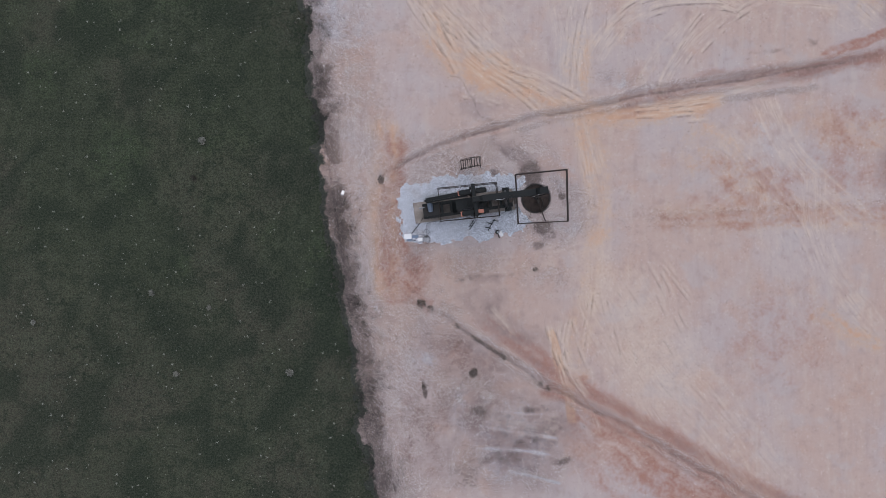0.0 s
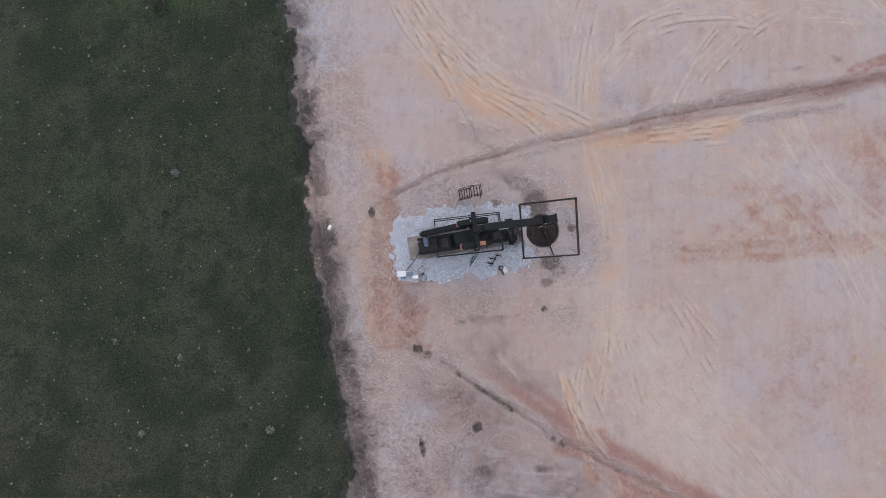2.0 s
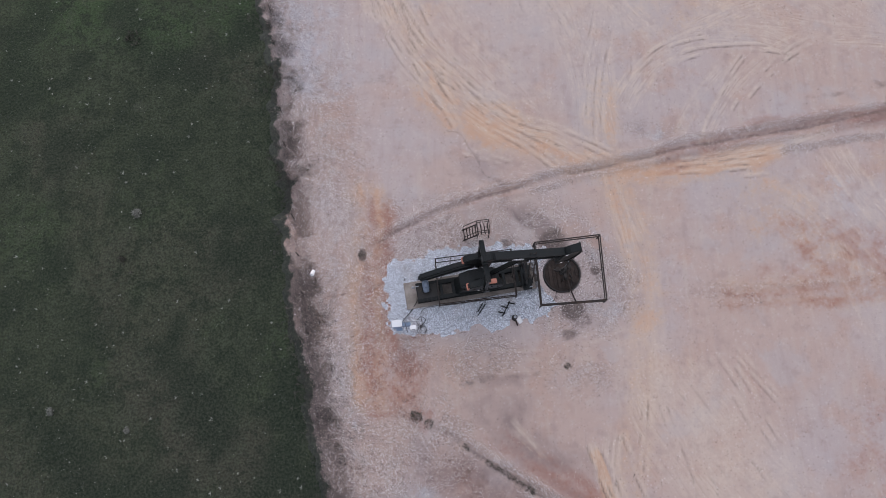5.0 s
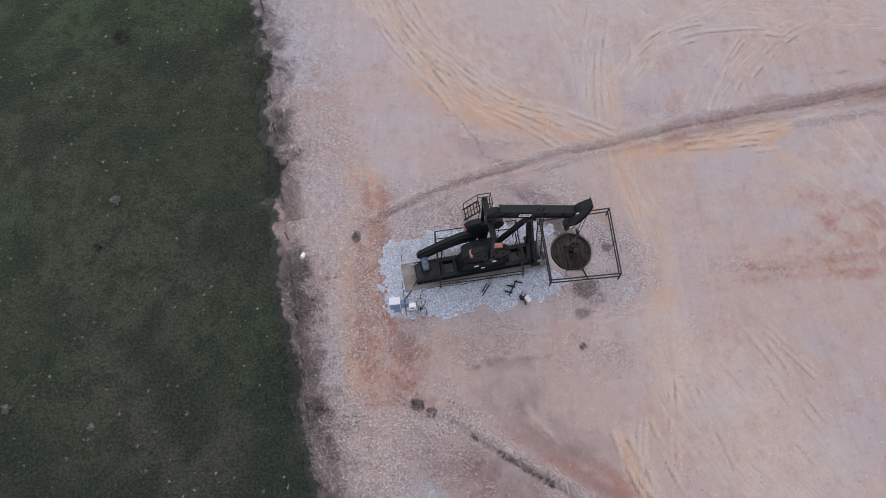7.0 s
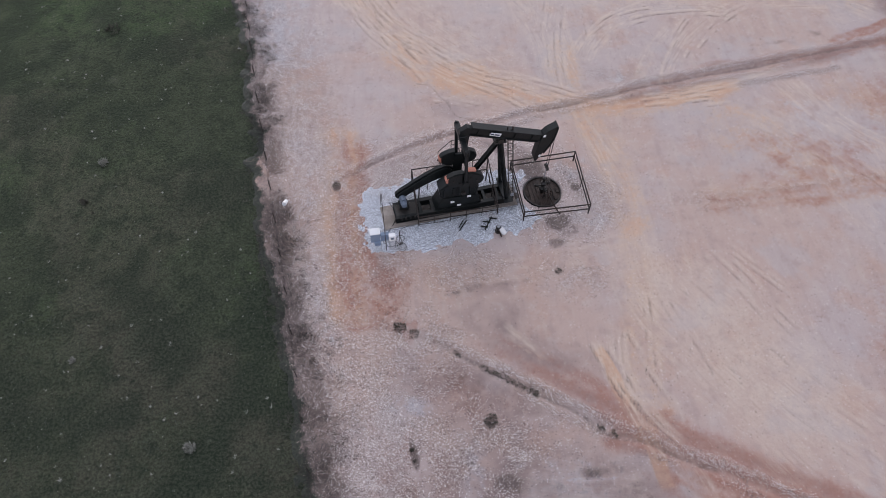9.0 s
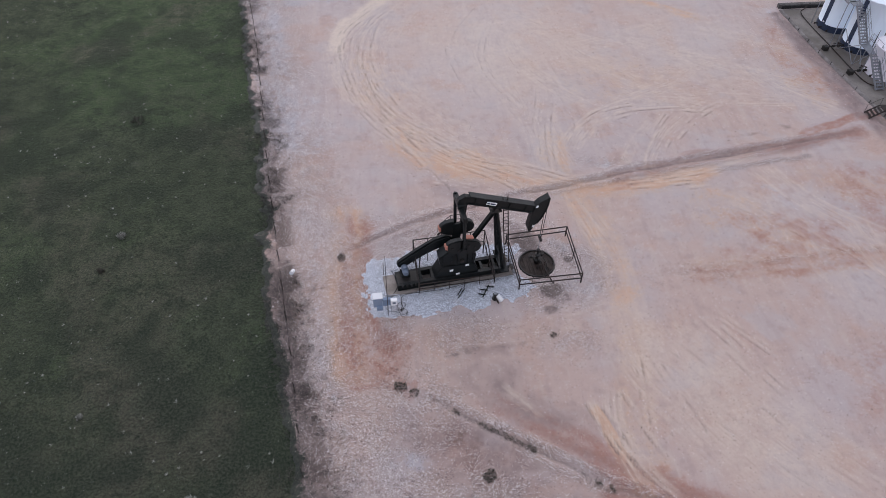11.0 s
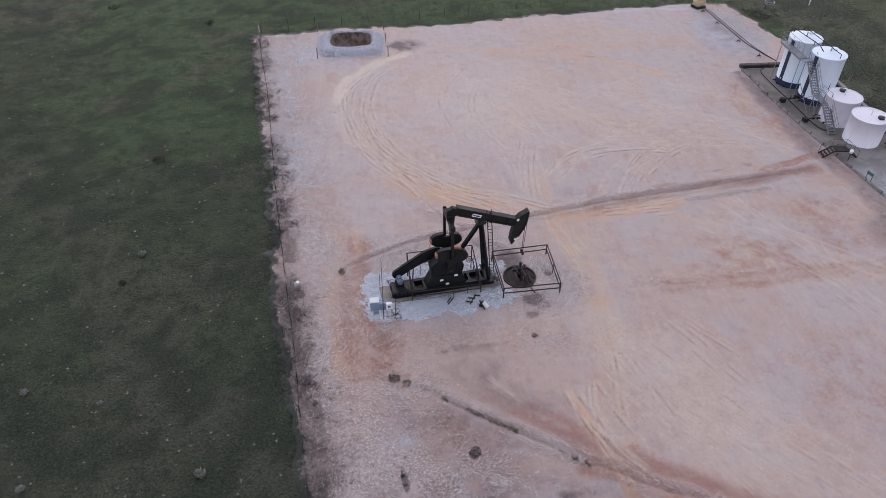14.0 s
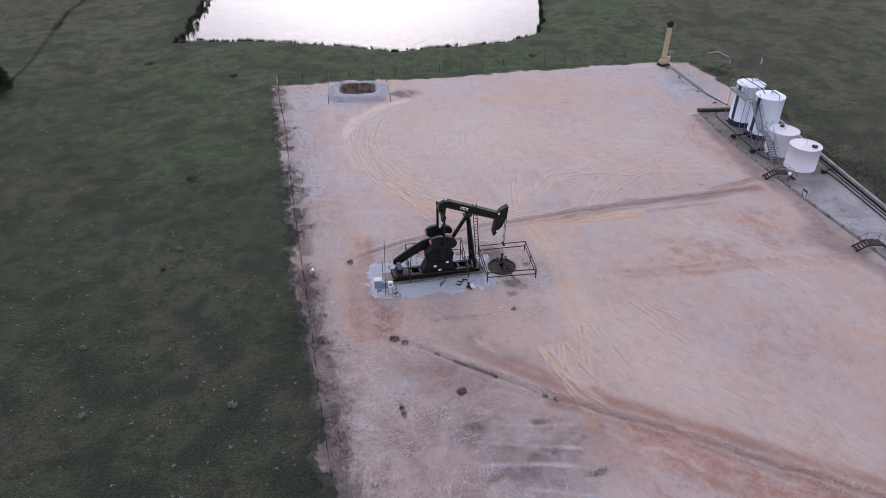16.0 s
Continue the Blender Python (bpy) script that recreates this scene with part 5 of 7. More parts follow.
    for k in range(6):
        d = (mids[min(k + 1, 5)] - mids[max(k - 1, 0)]).normalized()
        nrm.append(Vector((-d.y, d.x)))
    pts = [mids[k] - nrm[k] * rad[k] for k in range(6)]
    for k in range(1, 8):
        t = math.pi * k / 8
        pts.append(mids[5] - nrm[5] * rad[5] * math.cos(t) + Vector((nrm[5].y, -nrm[5].x)) * rad[5] * math.sin(t))
    pts += [mids[k] + nrm[k] * rad[k] for k in range(5, -1, -1)]
    for k in range(1, 8):
        t = math.pi * k / 8
        pts.append(mids[0] + nrm[0] * rad[0] * math.cos(t) - Vector((nrm[0].y, -nrm[0].x)) * rad[0] * math.sin(t))
    add_prism(bm, [tuple(v) for v in pts], 0.66, 1.1, 0.12)
    guard = P("belt_guard", bm)
    bm = bmesh.new()
    add_tube(bm, (-8.9, 1.09, 1.9), (-8.3, 1.09, 2.35), 0.022, 6)
    part("grab_bar", bm, M_BLACK, guard)
    P("guard_leg", add_tube(bmesh.new(), (-8.3, 0.9, 0.1), (-8.2, 0.9, 1.9), 0.045, 8))
    bm = bmesh.new()
    add_tube(bm, (-9.42, 0.0, 1.22), (-9.42, 0.64, 1.22), 0.2, 18)
    for i in range(12):
        t = 2 * math.pi * i / 12
        add_box(bm, (-9.42 + 0.21 * math.cos(t), 0.33, 1.22 + 0.21 * math.sin(t)), (0.02, 0.5, 0.05), Matrix.Rotation(-t, 3, "Y"))
    motor = P("motor", bm, M_MOTOR, "blue-grey electric motor")
    part("fan_cowl", add_tube(bmesh.new(), (-9.42, -0.12, 1.22), (-9.42, 0.0, 1.22), 0.17, 18, 0.2), M_MOTOR, motor)
    part("terminal_box", add_box(bmesh.new(), (-9.42, 0.3, 1.46), (0.24, 0.26, 0.16), None, 0.02), M_MOTOR, motor)
    part("motor_foot", add_box(bmesh.new(), (-9.42, 0.3, 0.88), (0.6, 0.6, 0.28), None, 0.01), M_BLACK, motor)
    bm = bmesh.new()
    add_tube(bm, (-10.15, 0.3, 0.75), (-10.3, 0.32, 1.25), 0.03, 6)
    add_tube(bm, (-10.3, 0.32, 1.25), (-9.9, 0.35, 1.3), 0.03, 6)
    bmesh.ops.create_icosphere(bm, subdivisions=2, radius=0.09, matrix=Matrix.Translation((-10.3, 0.32, 1.28)))
    P("brake_lever", bm, M_STEEL, "steel brake lever with a pale knob")
    # bridle and rods
    for y in (-0.13, 0.21):
        P("bridle_wire", add_tube(bmesh.new(), (0.17, y, 6.2), (0.06, y * 0.7, 2.4), 0.022, 6), M_GREASE)
    P("carrier_bar", add_box(bmesh.new(), (0.06, 0.03, 2.36), (0.16, 0.5, 0.2), None, 0.02), M_GREASE)
    P("rod_clamp", add_box(bmesh.new(), (0.04, 0.03, 2.56), (0.14, 0.18, 0.14), None, 0.02), M_GREASE)
    P("polished_rod", add_tube(bmesh.new(), (0.03, 0.02, 1.2), (0.04, 0.03, 2.7), 0.022, 8), M_STEEL, "bare steel rod")


def wellhead():
    root = thing("wellhead", pose(8.26, 4.6, 0, 0, 0, 8), "oily wellhead with valves standing in the cellar", "wellhead")
    bm = bmesh.new()
    add_lathe(bm, [(0.17, 0.02), (0.17, 0.35), (0.26, 0.36), (0.26, 0.46), (0.14, 0.47), (0.12, 0.8), (0.2, 0.81), (0.2, 0.9), (0.09, 0.92), (0.08, 1.25), (0.12, 1.26), (0.12, 1.4), (0.05, 1.42)], 16)
    part("casing_head", bm, M_GREASE, root, "", True)
    for a in (20, 165, 275):
        d = Vector((math.cos(radians(a)), math.sin(radians(a)), 0))
        bm = bmesh.new()
        add_tube(bm, Vector((0, 0, 0.6)), d * 0.62 + Vector((0, 0, 0.6)), 0.055, 8)
        add_box(bm, d * 0.42 + Vector((0, 0, 0.62)), (0.2, 0.2, 0.22), Matrix.Rotation(radians(a), 3, "Z"), 0.03)
        valve = part("valve", bm, M_GREASE, root)
        bm = bmesh.new()
        add_tube(bm, d * 0.42 + Vector((0, 0, 0.7)), d * 0.42 + Vector((0, 0, 0.92)), 0.02, 6)
        add_lathe(bm, [(0.1, -0.015), (0.13, 0.0), (0.1, 0.015)], 14, d * 0.42 + Vector((0, 0, 0.93)))
        part("hand_wheel", bm, M_RUST, valve)
    for x, y, r_, h in ((0.3, -0.5, 0.09, 0.3), (0.5, -0.35, 0.07, 0.24), (0.2, -0.75, 0.06, 0.2), (0.55, -0.7, 0.08, 0.16), (-0.1, -0.6, 0.05, 0.3)):
        bm = bmesh.new()
        add_tube(bm, (x, y, 0.03), (x, y, h), r_ * 0.6, 8)
        add_tube(bm, (x, y, h), (x + 0.02, y, h + 0.1), r_, 8)
        part("fitting", bm, M_RUST, root, "rusty pipe fitting")
    hose("flow_line", [(0.15, -0.55, 0.6), (0.2, -0.85, 0.5), (0.3, -1.3, 0.3), (0.45, -1.9, 0.16), (0.55, -2.2, 0.1)], 0.05, M_RUST, root)
    hose("gauge_line", [(0.35, -0.25, 0.7), (0.5, -0.6, 0.5), (0.4, -1.0, 0.25), (0.15, -1.5, 0.18)], 0.03, M_GREASE, root)


def cellar():
    root = thing("well_cellar", pose(8.26, 4.495, 0, 0, 0, 5), "round oil-soaked well cellar covered with dark planks", "well cellar")
    bm = bmesh.new()
    n = 40
    prof = [(1.2, -0.7), (1.2, 0.11), (1.27, 0.11), (1.27, -0.7)]
    rings = [[bm.verts.new((r * math.cos(2 * math.pi * i / n), r * math.sin(2 * math.pi * i / n), z)) for i in range(n)] for r, z in prof]
    for a, b in zip(rings, rings[1:] + rings[:1]):
        for i in range(n):
            bm.faces.new((a[i], a[(i + 1) % n], b[(i + 1) % n], b[i]))
    bmesh.ops.recalc_face_normals(bm, faces=bm.faces)
    part("rim", bm, M_GREASE, root, "rusty corrugated steel rim")
    bm = bmesh.new()
    bm.faces.new([bm.verts.new((1.2 * math.cos(2 * math.pi * i / n), 1.2 * math.sin(2 * math.pi * i / n), 0.0)) for i in range(n)])
    part("oily_floor", bm, M_OIL, root)
    rng = random.Random(4)
    for i in range(9):
        x = -1.04 + i * 0.26
        half = math.sqrt(max(0.05, 1.17 ** 2 - (abs(x) + 0.12) ** 2))
        lo, hi = -half, half
        if abs(x) < 0.2:
            lo = 0.35
        part("plank", add_box(bmesh.new(), (x, (lo + hi) / 2, 0.02 + rng.uniform(-0.015, 0.02)), (0.235, hi - lo, 0.05), Matrix.Rotation(rng.uniform(-0.02, 0.02), 3, "Z"), 0.008), M_OIL, root)


def rail_fence(name, corners, heights, rails, posts_on, label, r=0.04, closed=True, mids=()):
    """Welded pipe rails between corner posts; heights per corner, rails as shares of the height."""
    root = thing(name, pose(0, 0, 0), label, "pipe fence")
    k = len(corners)
    sides = [(i, (i + 1) % k) for i in range(k if closed else k - 1)]
    for (x, y), h in zip(corners, heights):
        part("post", add_tube(bmesh.new(), (x, y, -0.02), (x, y, h), r * 1.15, 8), M_RUST, root)
    for (a, b), count in zip(sides, posts_on):
        pa, pb = Vector((*corners[a], 0)), Vector((*corners[b], 0))
        for f in rails:
            part("rail", add_tube(bmesh.new(), pa + Vector((0, 0, heights[a] * f - 0.02)), pb + Vector((0, 0, heights[b] * f - 0.02)), r, 8), M_RUST, root)
        for j in range(count):
            f = (j + 1) / (count + 1)
            p = pa.lerp(pb, f)
            h = heights[a] + (heights[b] - heights[a]) * f
            part("picket", add_tube(bmesh.new(), p + Vector((0, 0, -0.02)), p + Vector((0, 0, h)), r * 0.7, 6), M_RUST, root)
    return root


slab()
pumping_unit()
cellar()
wellhead()
rail_fence("unit_guard_rail", [(-0.23, 2.43), (4.98, 2.93), (4.58, 5.71), (-0.44, 5.2)], [1.02, 1.0, 2.5, 2.47], (1.0, 0.55), (4, 3, 4, 0), "dark pipe guard rail round the crank side of the unit", 0.035)
rail_fence("well_guard_rail", [(6.60, 2.22), (10.97, 2.45), (10.87, 6.98), (6.37, 6.53)], [1.06] * 4, (1.0, 0.55), (0, 1, 0, 0), "square dark pipe fence round the well cellar", 0.045)


def step_stand():
    root = thing("step_stand", pose(1.55, 7.05, 0.06, 0, 0, 6), "rusty steel step stand with hand rails", "steps")
    for y in (0, 0.75):
        part("stringer", add_beam(bmesh.new(), (0, y, 0.05), (0.95, y, 1.0), 0.05, 0.12), M_RUST, root)
        for x in (0.95, 1.75):
            part("leg", add_tube(bmesh.new(), (x, y, 0), (x, y, 1.9), 0.028, 6), M_RUST, root)
        part("hand_rail", add_tube(bmesh.new(), (0.95, y, 1.9), (1.75, y, 1.9), 0.028, 6), M_RUST, root)
        part("hand_rail", add_tube(bmesh.new(), (0.95, y, 1.45), (1.75, y, 1.45), 0.022, 6), M_RUST, root)
        part("hand_rail", add_tube(bmesh.new(), (0.05, y, 0.95), (0.95, y, 1.9), 0.025, 6), M_RUST, root)
        part("leg", add_tube(bmesh.new(), (0.05, y, 0), (0.05, y, 0.95), 0.025, 6), M_RUST, root)
    for i in range(5):
        part("tread", add_box(bmesh.new(), (0.1 + i * 0.19, 0.375, 0.15 + i * 0.19), (0.06, 0.75, 0.03)), M_RUST, root)
    for i in range(4):
        part("deck_bar", add_box(bmesh.new(), (1.0 + i * 0.24, 0.375, 1.0), (0.07, 0.78, 0.04)), M_RUST, root)
    part("end_rail", add_tube(bmesh.new(), (1.75, 0, 1.88), (1.75, 0.75, 1.88), 0.025, 6), M_RUST, root)


def control_panel():
    root = thing("control_panel", pose(-2.75, 1.1, 0.05, 0, 0, 4), "grey-blue electrical cabinet on a pipe stand", "control cabinet")
    for x in (-0.35, 0.35):
        part("leg", add_tube(bmesh.new(), (x, 0.05, 0), (x, 0.05, 1.7), 0.035, 6), M_STEEL, root)
    part("cabinet", add_box(bmesh.new(), (-0.3, -0.05, 1.2), (0.6, 0.34, 0.8), None, 0.02), M_BOX, root)
    part("cabinet", add_box(bmesh.new(), (0.3, -0.02, 1.05), (0.55, 0.26, 0.62), None, 0.02), M_BOX, root)
    part("hood", add_box(bmesh.new(), (-0.3, 0.0, 1.68), (0.66, 0.44, 0.1), Matrix.Rotation(0.25, 3, "X"), 0.02), M_WHITE, root, "bleached white hood")
    part("small_box", add_box(bmesh.new(), (-0.2, -0.25, 0.72), (0.4, 0.2, 0.3), None, 0.015), M_BOX, root)
    part("cross_bar", add_tube(bmesh.new(), (-0.6, 0.08, 1.55), (1.2, 0.08, 1.5), 0.03, 6), M_STEEL, root)
    return root


def meter_box():
    root = thing("meter_box", pose(-2.0, 0.85, 0.05, 0, 0, 4), "small white meter box on two thin legs", "meter box")
    for x in (-0.17, 0.17):
        part("leg", add_tube(bmesh.new(), (x, 0, 0), (x, 0, 1.35), 0.025, 6), M_STEEL, root)
    body = part("case", add_box(bmesh.new(), (0, -0.02, 1.3), (0.42, 0.26, 0.5), None, 0.02), M_WHITE, root)
    part("window", add_box(bmesh.new(), (0, -0.155, 1.32), (0.2, 0.012, 0.2), None, 0.003), M_MOTOR, body, "dark meter window")


def mast(x, y, h, r, label):
    root = thing("thin_mast", pose(x, y, 0), label, "mast")
    part("pole", add_tube(bmesh.new(), (0, 0, 0), (0.02, 0, h), r, 6, r * 0.7), M_RUST, root)


step_stand()
control_panel()
meter_box()
mast(-2.42, 0.72, 5.9, 0.022, "thin rusty mast beside the control cabinet")
mast(-1.55, 0.9, 1.9, 0.022, "short thin mast beside the meter box")
mast(-2.6, 4.3, 1.3, 0.025, "short rusty stake at the end of the base slab")
tagged(hose("power_cable", [(-2.75, 1.3, 1.0), (-2.6, 1.6, 0.35), (-2.2, 2.1, 0.17), (-1.7, 2.9, 0.3), (-1.35, 3.7, 0.8), (-1.1, 3.95, 1.15)], 0.03, M_GREASE), "black power cable from the cabinet to the motor", "cable")
tagged(hose("coiled_cable", [(-1.75, 0.75, 0.7), (-1.6, 0.5, 0.3), (-1.3, 0.55, 0.14), (-1.15, 0.9, 0.14), (-1.4, 1.2, 0.14), (-1.7, 1.0, 0.15), (-1.5, 0.65, 0.16), (-1.2, 0.75, 0.16), (-1.3, 1.1, 0.16), (-2.2, 0.9, 0.2), (-2.6, 1.1, 0.6)], 0.013, M_GREASE), "black cable coiled at the foot of the meter box", "cable")
tagged(hose("ground_cable", [(-1.6, 1.0, 0.15), (-1.2, 1.5, 0.14), (-1.5, 1.75, 0.14), (-1.8, 1.4, 0.14), (-1.4, 1.05, 0.15), (-1.3, 2.3, 0.14), (1.4, 2.6, 0.14), (4.4, 3.3, 0.14), (6.6, 3.5, 0.1), (7.0, 2.9, 0.09), (7.5, 2.6, 0.09), (7.8, 3.2, 0.2)], 0.018, M_GREASE), "thin cable looped over the rock", "cable")


def frame_scrap(x, y, turn, length, label):
    root = thing("steel_frame", pose(x, y, 0.16, 0, 0, turn), label, "scrap frame")
    part("bar", add_box(bmesh.new(), (0, 0, 0.03), (length, 0.07, 0.07), None, 0.01), M_BLACK, root)
    for dx in (-0.32, 0.05, 0.42):
        part("arm", add_box(bmesh.new(), (dx * length, 0.14 * (1 if dx < 0.3 else -1), 0.05), (0.08, 0.5, 0.07), Matrix.Rotation(0.25, 3, "Z"), 0.01), M_BLACK, root)
    return root


frame_scrap(4.28, 2.15, 62, 1.15, "black steel frame with cross arms lying on the rock")
r = thing("pipe_wrench_rack", pose(2.62, 2.12, 0.16, 0, 0, 55), "pair of black bars lying on the rock", "scrap bars")
part("bar", add_box(bmesh.new(), (0, 0, 0.03), (0.95, 0.06, 0.06), None, 0.01), M_BLACK, r)
part("bar", add_box(bmesh.new(), (0.05, 0.16, 0.05), (0.7, 0.06, 0.06), Matrix.Rotation(0.08, 3, "Z"), 0.01), M_BLACK, r)


def pump_scrap():
    root = thing("valve_stub", pose(4.82, 1.5, 0.12, 0, 0, 10), "dark valve stub with a flange beside a bucket", "valve")
    bm = bmesh.new()
    add_lathe(bm, [(0.2, 0.0), (0.2, 0.06), (0.09, 0.07), (0.09, 0.4), (0.16, 0.41), (0.16, 0.5), (0.05, 0.52)], 14)
    part("body", bm, M_GREASE, root)
    part("stem", add_tube(bmesh.new(), (0, -0.05, 0.3), (0.08, -0.55, 0.12), 0.05, 8), M_RUST, root)
    part("cap", add_lathe(bmesh.new(), [(0.1, 0.52), (0.1, 0.58), (0.02, 0.6)], 12), M_STEEL, root, "bright metal cap")


def bucket(x, y, z, turn, s, label):
    root = thing("bucket", pose(x, y, z, 78, 0, turn), label, "bucket")
    bm = bmesh.new()
    add_lathe(bm, [(0.0, 0.0), (0.13 * s, 0.0), (0.155 * s, 0.36 * s), (0.17 * s, 0.36 * s), (0.17 * s, 0.39 * s), (0.15 * s, 0.39 * s), (0.135 * s, 0.08 * s)], 18)
    part("shell", bm, M_WHITE, root, "", True)
    bm = bmesh.new()
    for i in range(8):
        a, b = math.pi * i / 8, math.pi * (i + 1) / 8
        add_tube(bm, (0.165 * s * math.cos(a), -0.02, 0.36 * s + 0.16 * s * math.sin(a)), (0.165 * s * math.cos(b), -0.02, 0.36 * s + 0.16 * s * math.sin(b)), 0.008, 5)
    part("bail", bm, M_STEEL, root)


pump_scrap()
bucket(5.25, 1.15, 0.28, 215, 1.15, "white plastic bucket lying on the rock")
bucket(-8.82, 5.15, 0.2, -20, 0.95, "white plastic bucket lying at the pad edge")


# ---- tank battery ----
def tank(x, y, r, h, material, label, banded, turn):
    root = thing("storage_tank", pose(x, y, 0.02, 0, 0, turn), label, "tank", "tanks of the battery")
    bm = bmesh.new()
    n = 48
    prof = [(r + 0.03, 0.0), (r + 0.03, 0.05), (r, 0.06)]
    prof += [(r, h - 0.08), (r + 0.05, h - 0.05), (r + 0.05, h), (r - 0.02, h + 0.01)]
    prof += [(r * 0.6, h + 0.1), (0.25, h + 0.2)] if banded else [(r - 0.1, h - 0.06), (r * 0.5, h - 0.02), (0.25, h + 0.02)]
    add_lathe(bm, prof, n)
    shell = part("shell", bm, material, root, "", True)
    shell.data.polygons.foreach_set("use_smooth", [abs(p.normal.z) < 0.5 and p.area > 0.01 for p in shell.data.polygons])
    if banded:
        bm = bmesh.new()
        ring = [[bm.verts.new(((r + 0.016) * math.cos(2 * math.pi * i / n), (r + 0.016) * math.sin(2 * math.pi * i / n), zz)) for i in range(n)] for zz in (0.07, 0.78)]
        for i in range(n):
            bm.faces.new((ring[0][i], ring[0][(i + 1) % n], ring[1][(i + 1) % n], ring[1][i]))
        part("base_band", bm, M_NAVY, root, "navy band round the foot", True)
        bm = bmesh.new()
        arc = [radians(a) for a in np.linspace(-8, 8, 5)]
        ring = [[bm.verts.new(((r + 0.02) * math.cos(a), (r + 0.02) * math.sin(a), zz)) for a in arc] for zz in (0.76, h - 0.12)]
        for i in range(4):
            bm.faces.new((ring[0][i], ring[0][i + 1], ring[1][i + 1], ring[1][i]))
        part("gauge_stripe", bm, M_NAVY, root, "upright navy gauge stripe", True)
        part("gauge_dot", add_tube(bmesh.new(), (r + 0.01, 0, 0.95), (r + 0.06, 0, 0.95), 0.08, 12), M_WHITE, root)
    bm = bmesh.new()
    a = radians(200 if banded else 255)
    cx, cy = r * 0.55 * math.cos(a), r * 0.55 * math.sin(a)
    zt = h + (0.1 if banded else -0.03)
    add_lathe(bm, [(0.3, zt - 0.05), (0.3, zt + 0.14), (0.33, zt + 0.15), (0.33, zt + 0.2), (0.05, zt + 0.24)], 18, (cx, cy, 0))
    part("thief_hatch", bm, M_GREASE if not banded else M_TANK, root, "dark hatch in the roof" if not banded else "")
    bm = bmesh.new()
    add_tube(bm, (0.0, 0.0, h), (0.0, 0.0, h + 0.55), 0.06, 8)
    add_tube(bm, (0.0, 0.0, h + 0.55), (0.3, 0.25, h + 0.55), 0.06, 8)
    part("vent_pipe", bm, M_STEEL if banded else M_TANK_LOW, root)
    for i in range(3):
        a = radians(-25 + i * 25)
        bm = bmesh.new()
        add_tube(bm, (r * math.cos(a), r * math.sin(a), 0.35), ((r + 0.3) * math.cos(a), (r + 0.3) * math.sin(a), 0.35), 0.055, 8)
        add_tube(bm, ((r + 0.28) * math.cos(a), (r + 0.28) * math.sin(a), 0.35), ((r + 0.33) * math.cos(a), (r + 0.33) * math.sin(a), 0.35), 0.11, 10)
        part("nozzle", bm, M_RUST, root)
    return root


tank(45.04, 34.36, 1.7, 5.5, M_TANK, "tall white steel tank with a navy base band", True, 196)
tank(45.62, 30.36, 1.7, 5.45, M_TANK, "tall white steel tank with navy gauge stripe beside the stair", True, 196)
tank(45.71, 25.77, 1.7, 2.95, M_TANK_LOW, "low off-white tank behind the stair, dirty sides", False, 180)
tank(46.25, 21.8, 1.72, 2.85, M_TANK_LOW, "low clean white tank at the end of the row", False, 60)


def rail_run(root, a, b, h=1.05, posts=3, r=0.022):
    a, b = Vector(a), Vector(b)
    for f in (1.0, 0.52):
        part("hand_rail", add_tube(bmesh.new(), a + Vector((0, 0, h * f)), b + Vector((0, 0, h * f)), r, 6), M_STEEL, root)
    for i in range(posts + 1):
        p = a.lerp(b, i / posts)
        part("rail_post", add_tube(bmesh.new(), p, p + Vector((0, 0, h)), r, 6), M_STEEL, root)


def flight(root, a, b, width, n):
    """A stair of n treads from a down to b, running along -y."""
    a, b = Vector(a), Vector(b)
    for s in (-0.5, 0.5):
        o = Vector((s * width, 0, 0))
        part("stringer", add_beam(bmesh.new(), a + o, b + o, 0.05, 0.22), M_STEEL, root)
        rail_run(root, a + o, b + o, 0.95, 3)
    for i in range(n):
        p = a.lerp(b, (i + 0.5) / n)
        part("tread", add_box(bmesh.new(), p, (width, 0.24, 0.035), None, 0.005), M_STEEL, root)


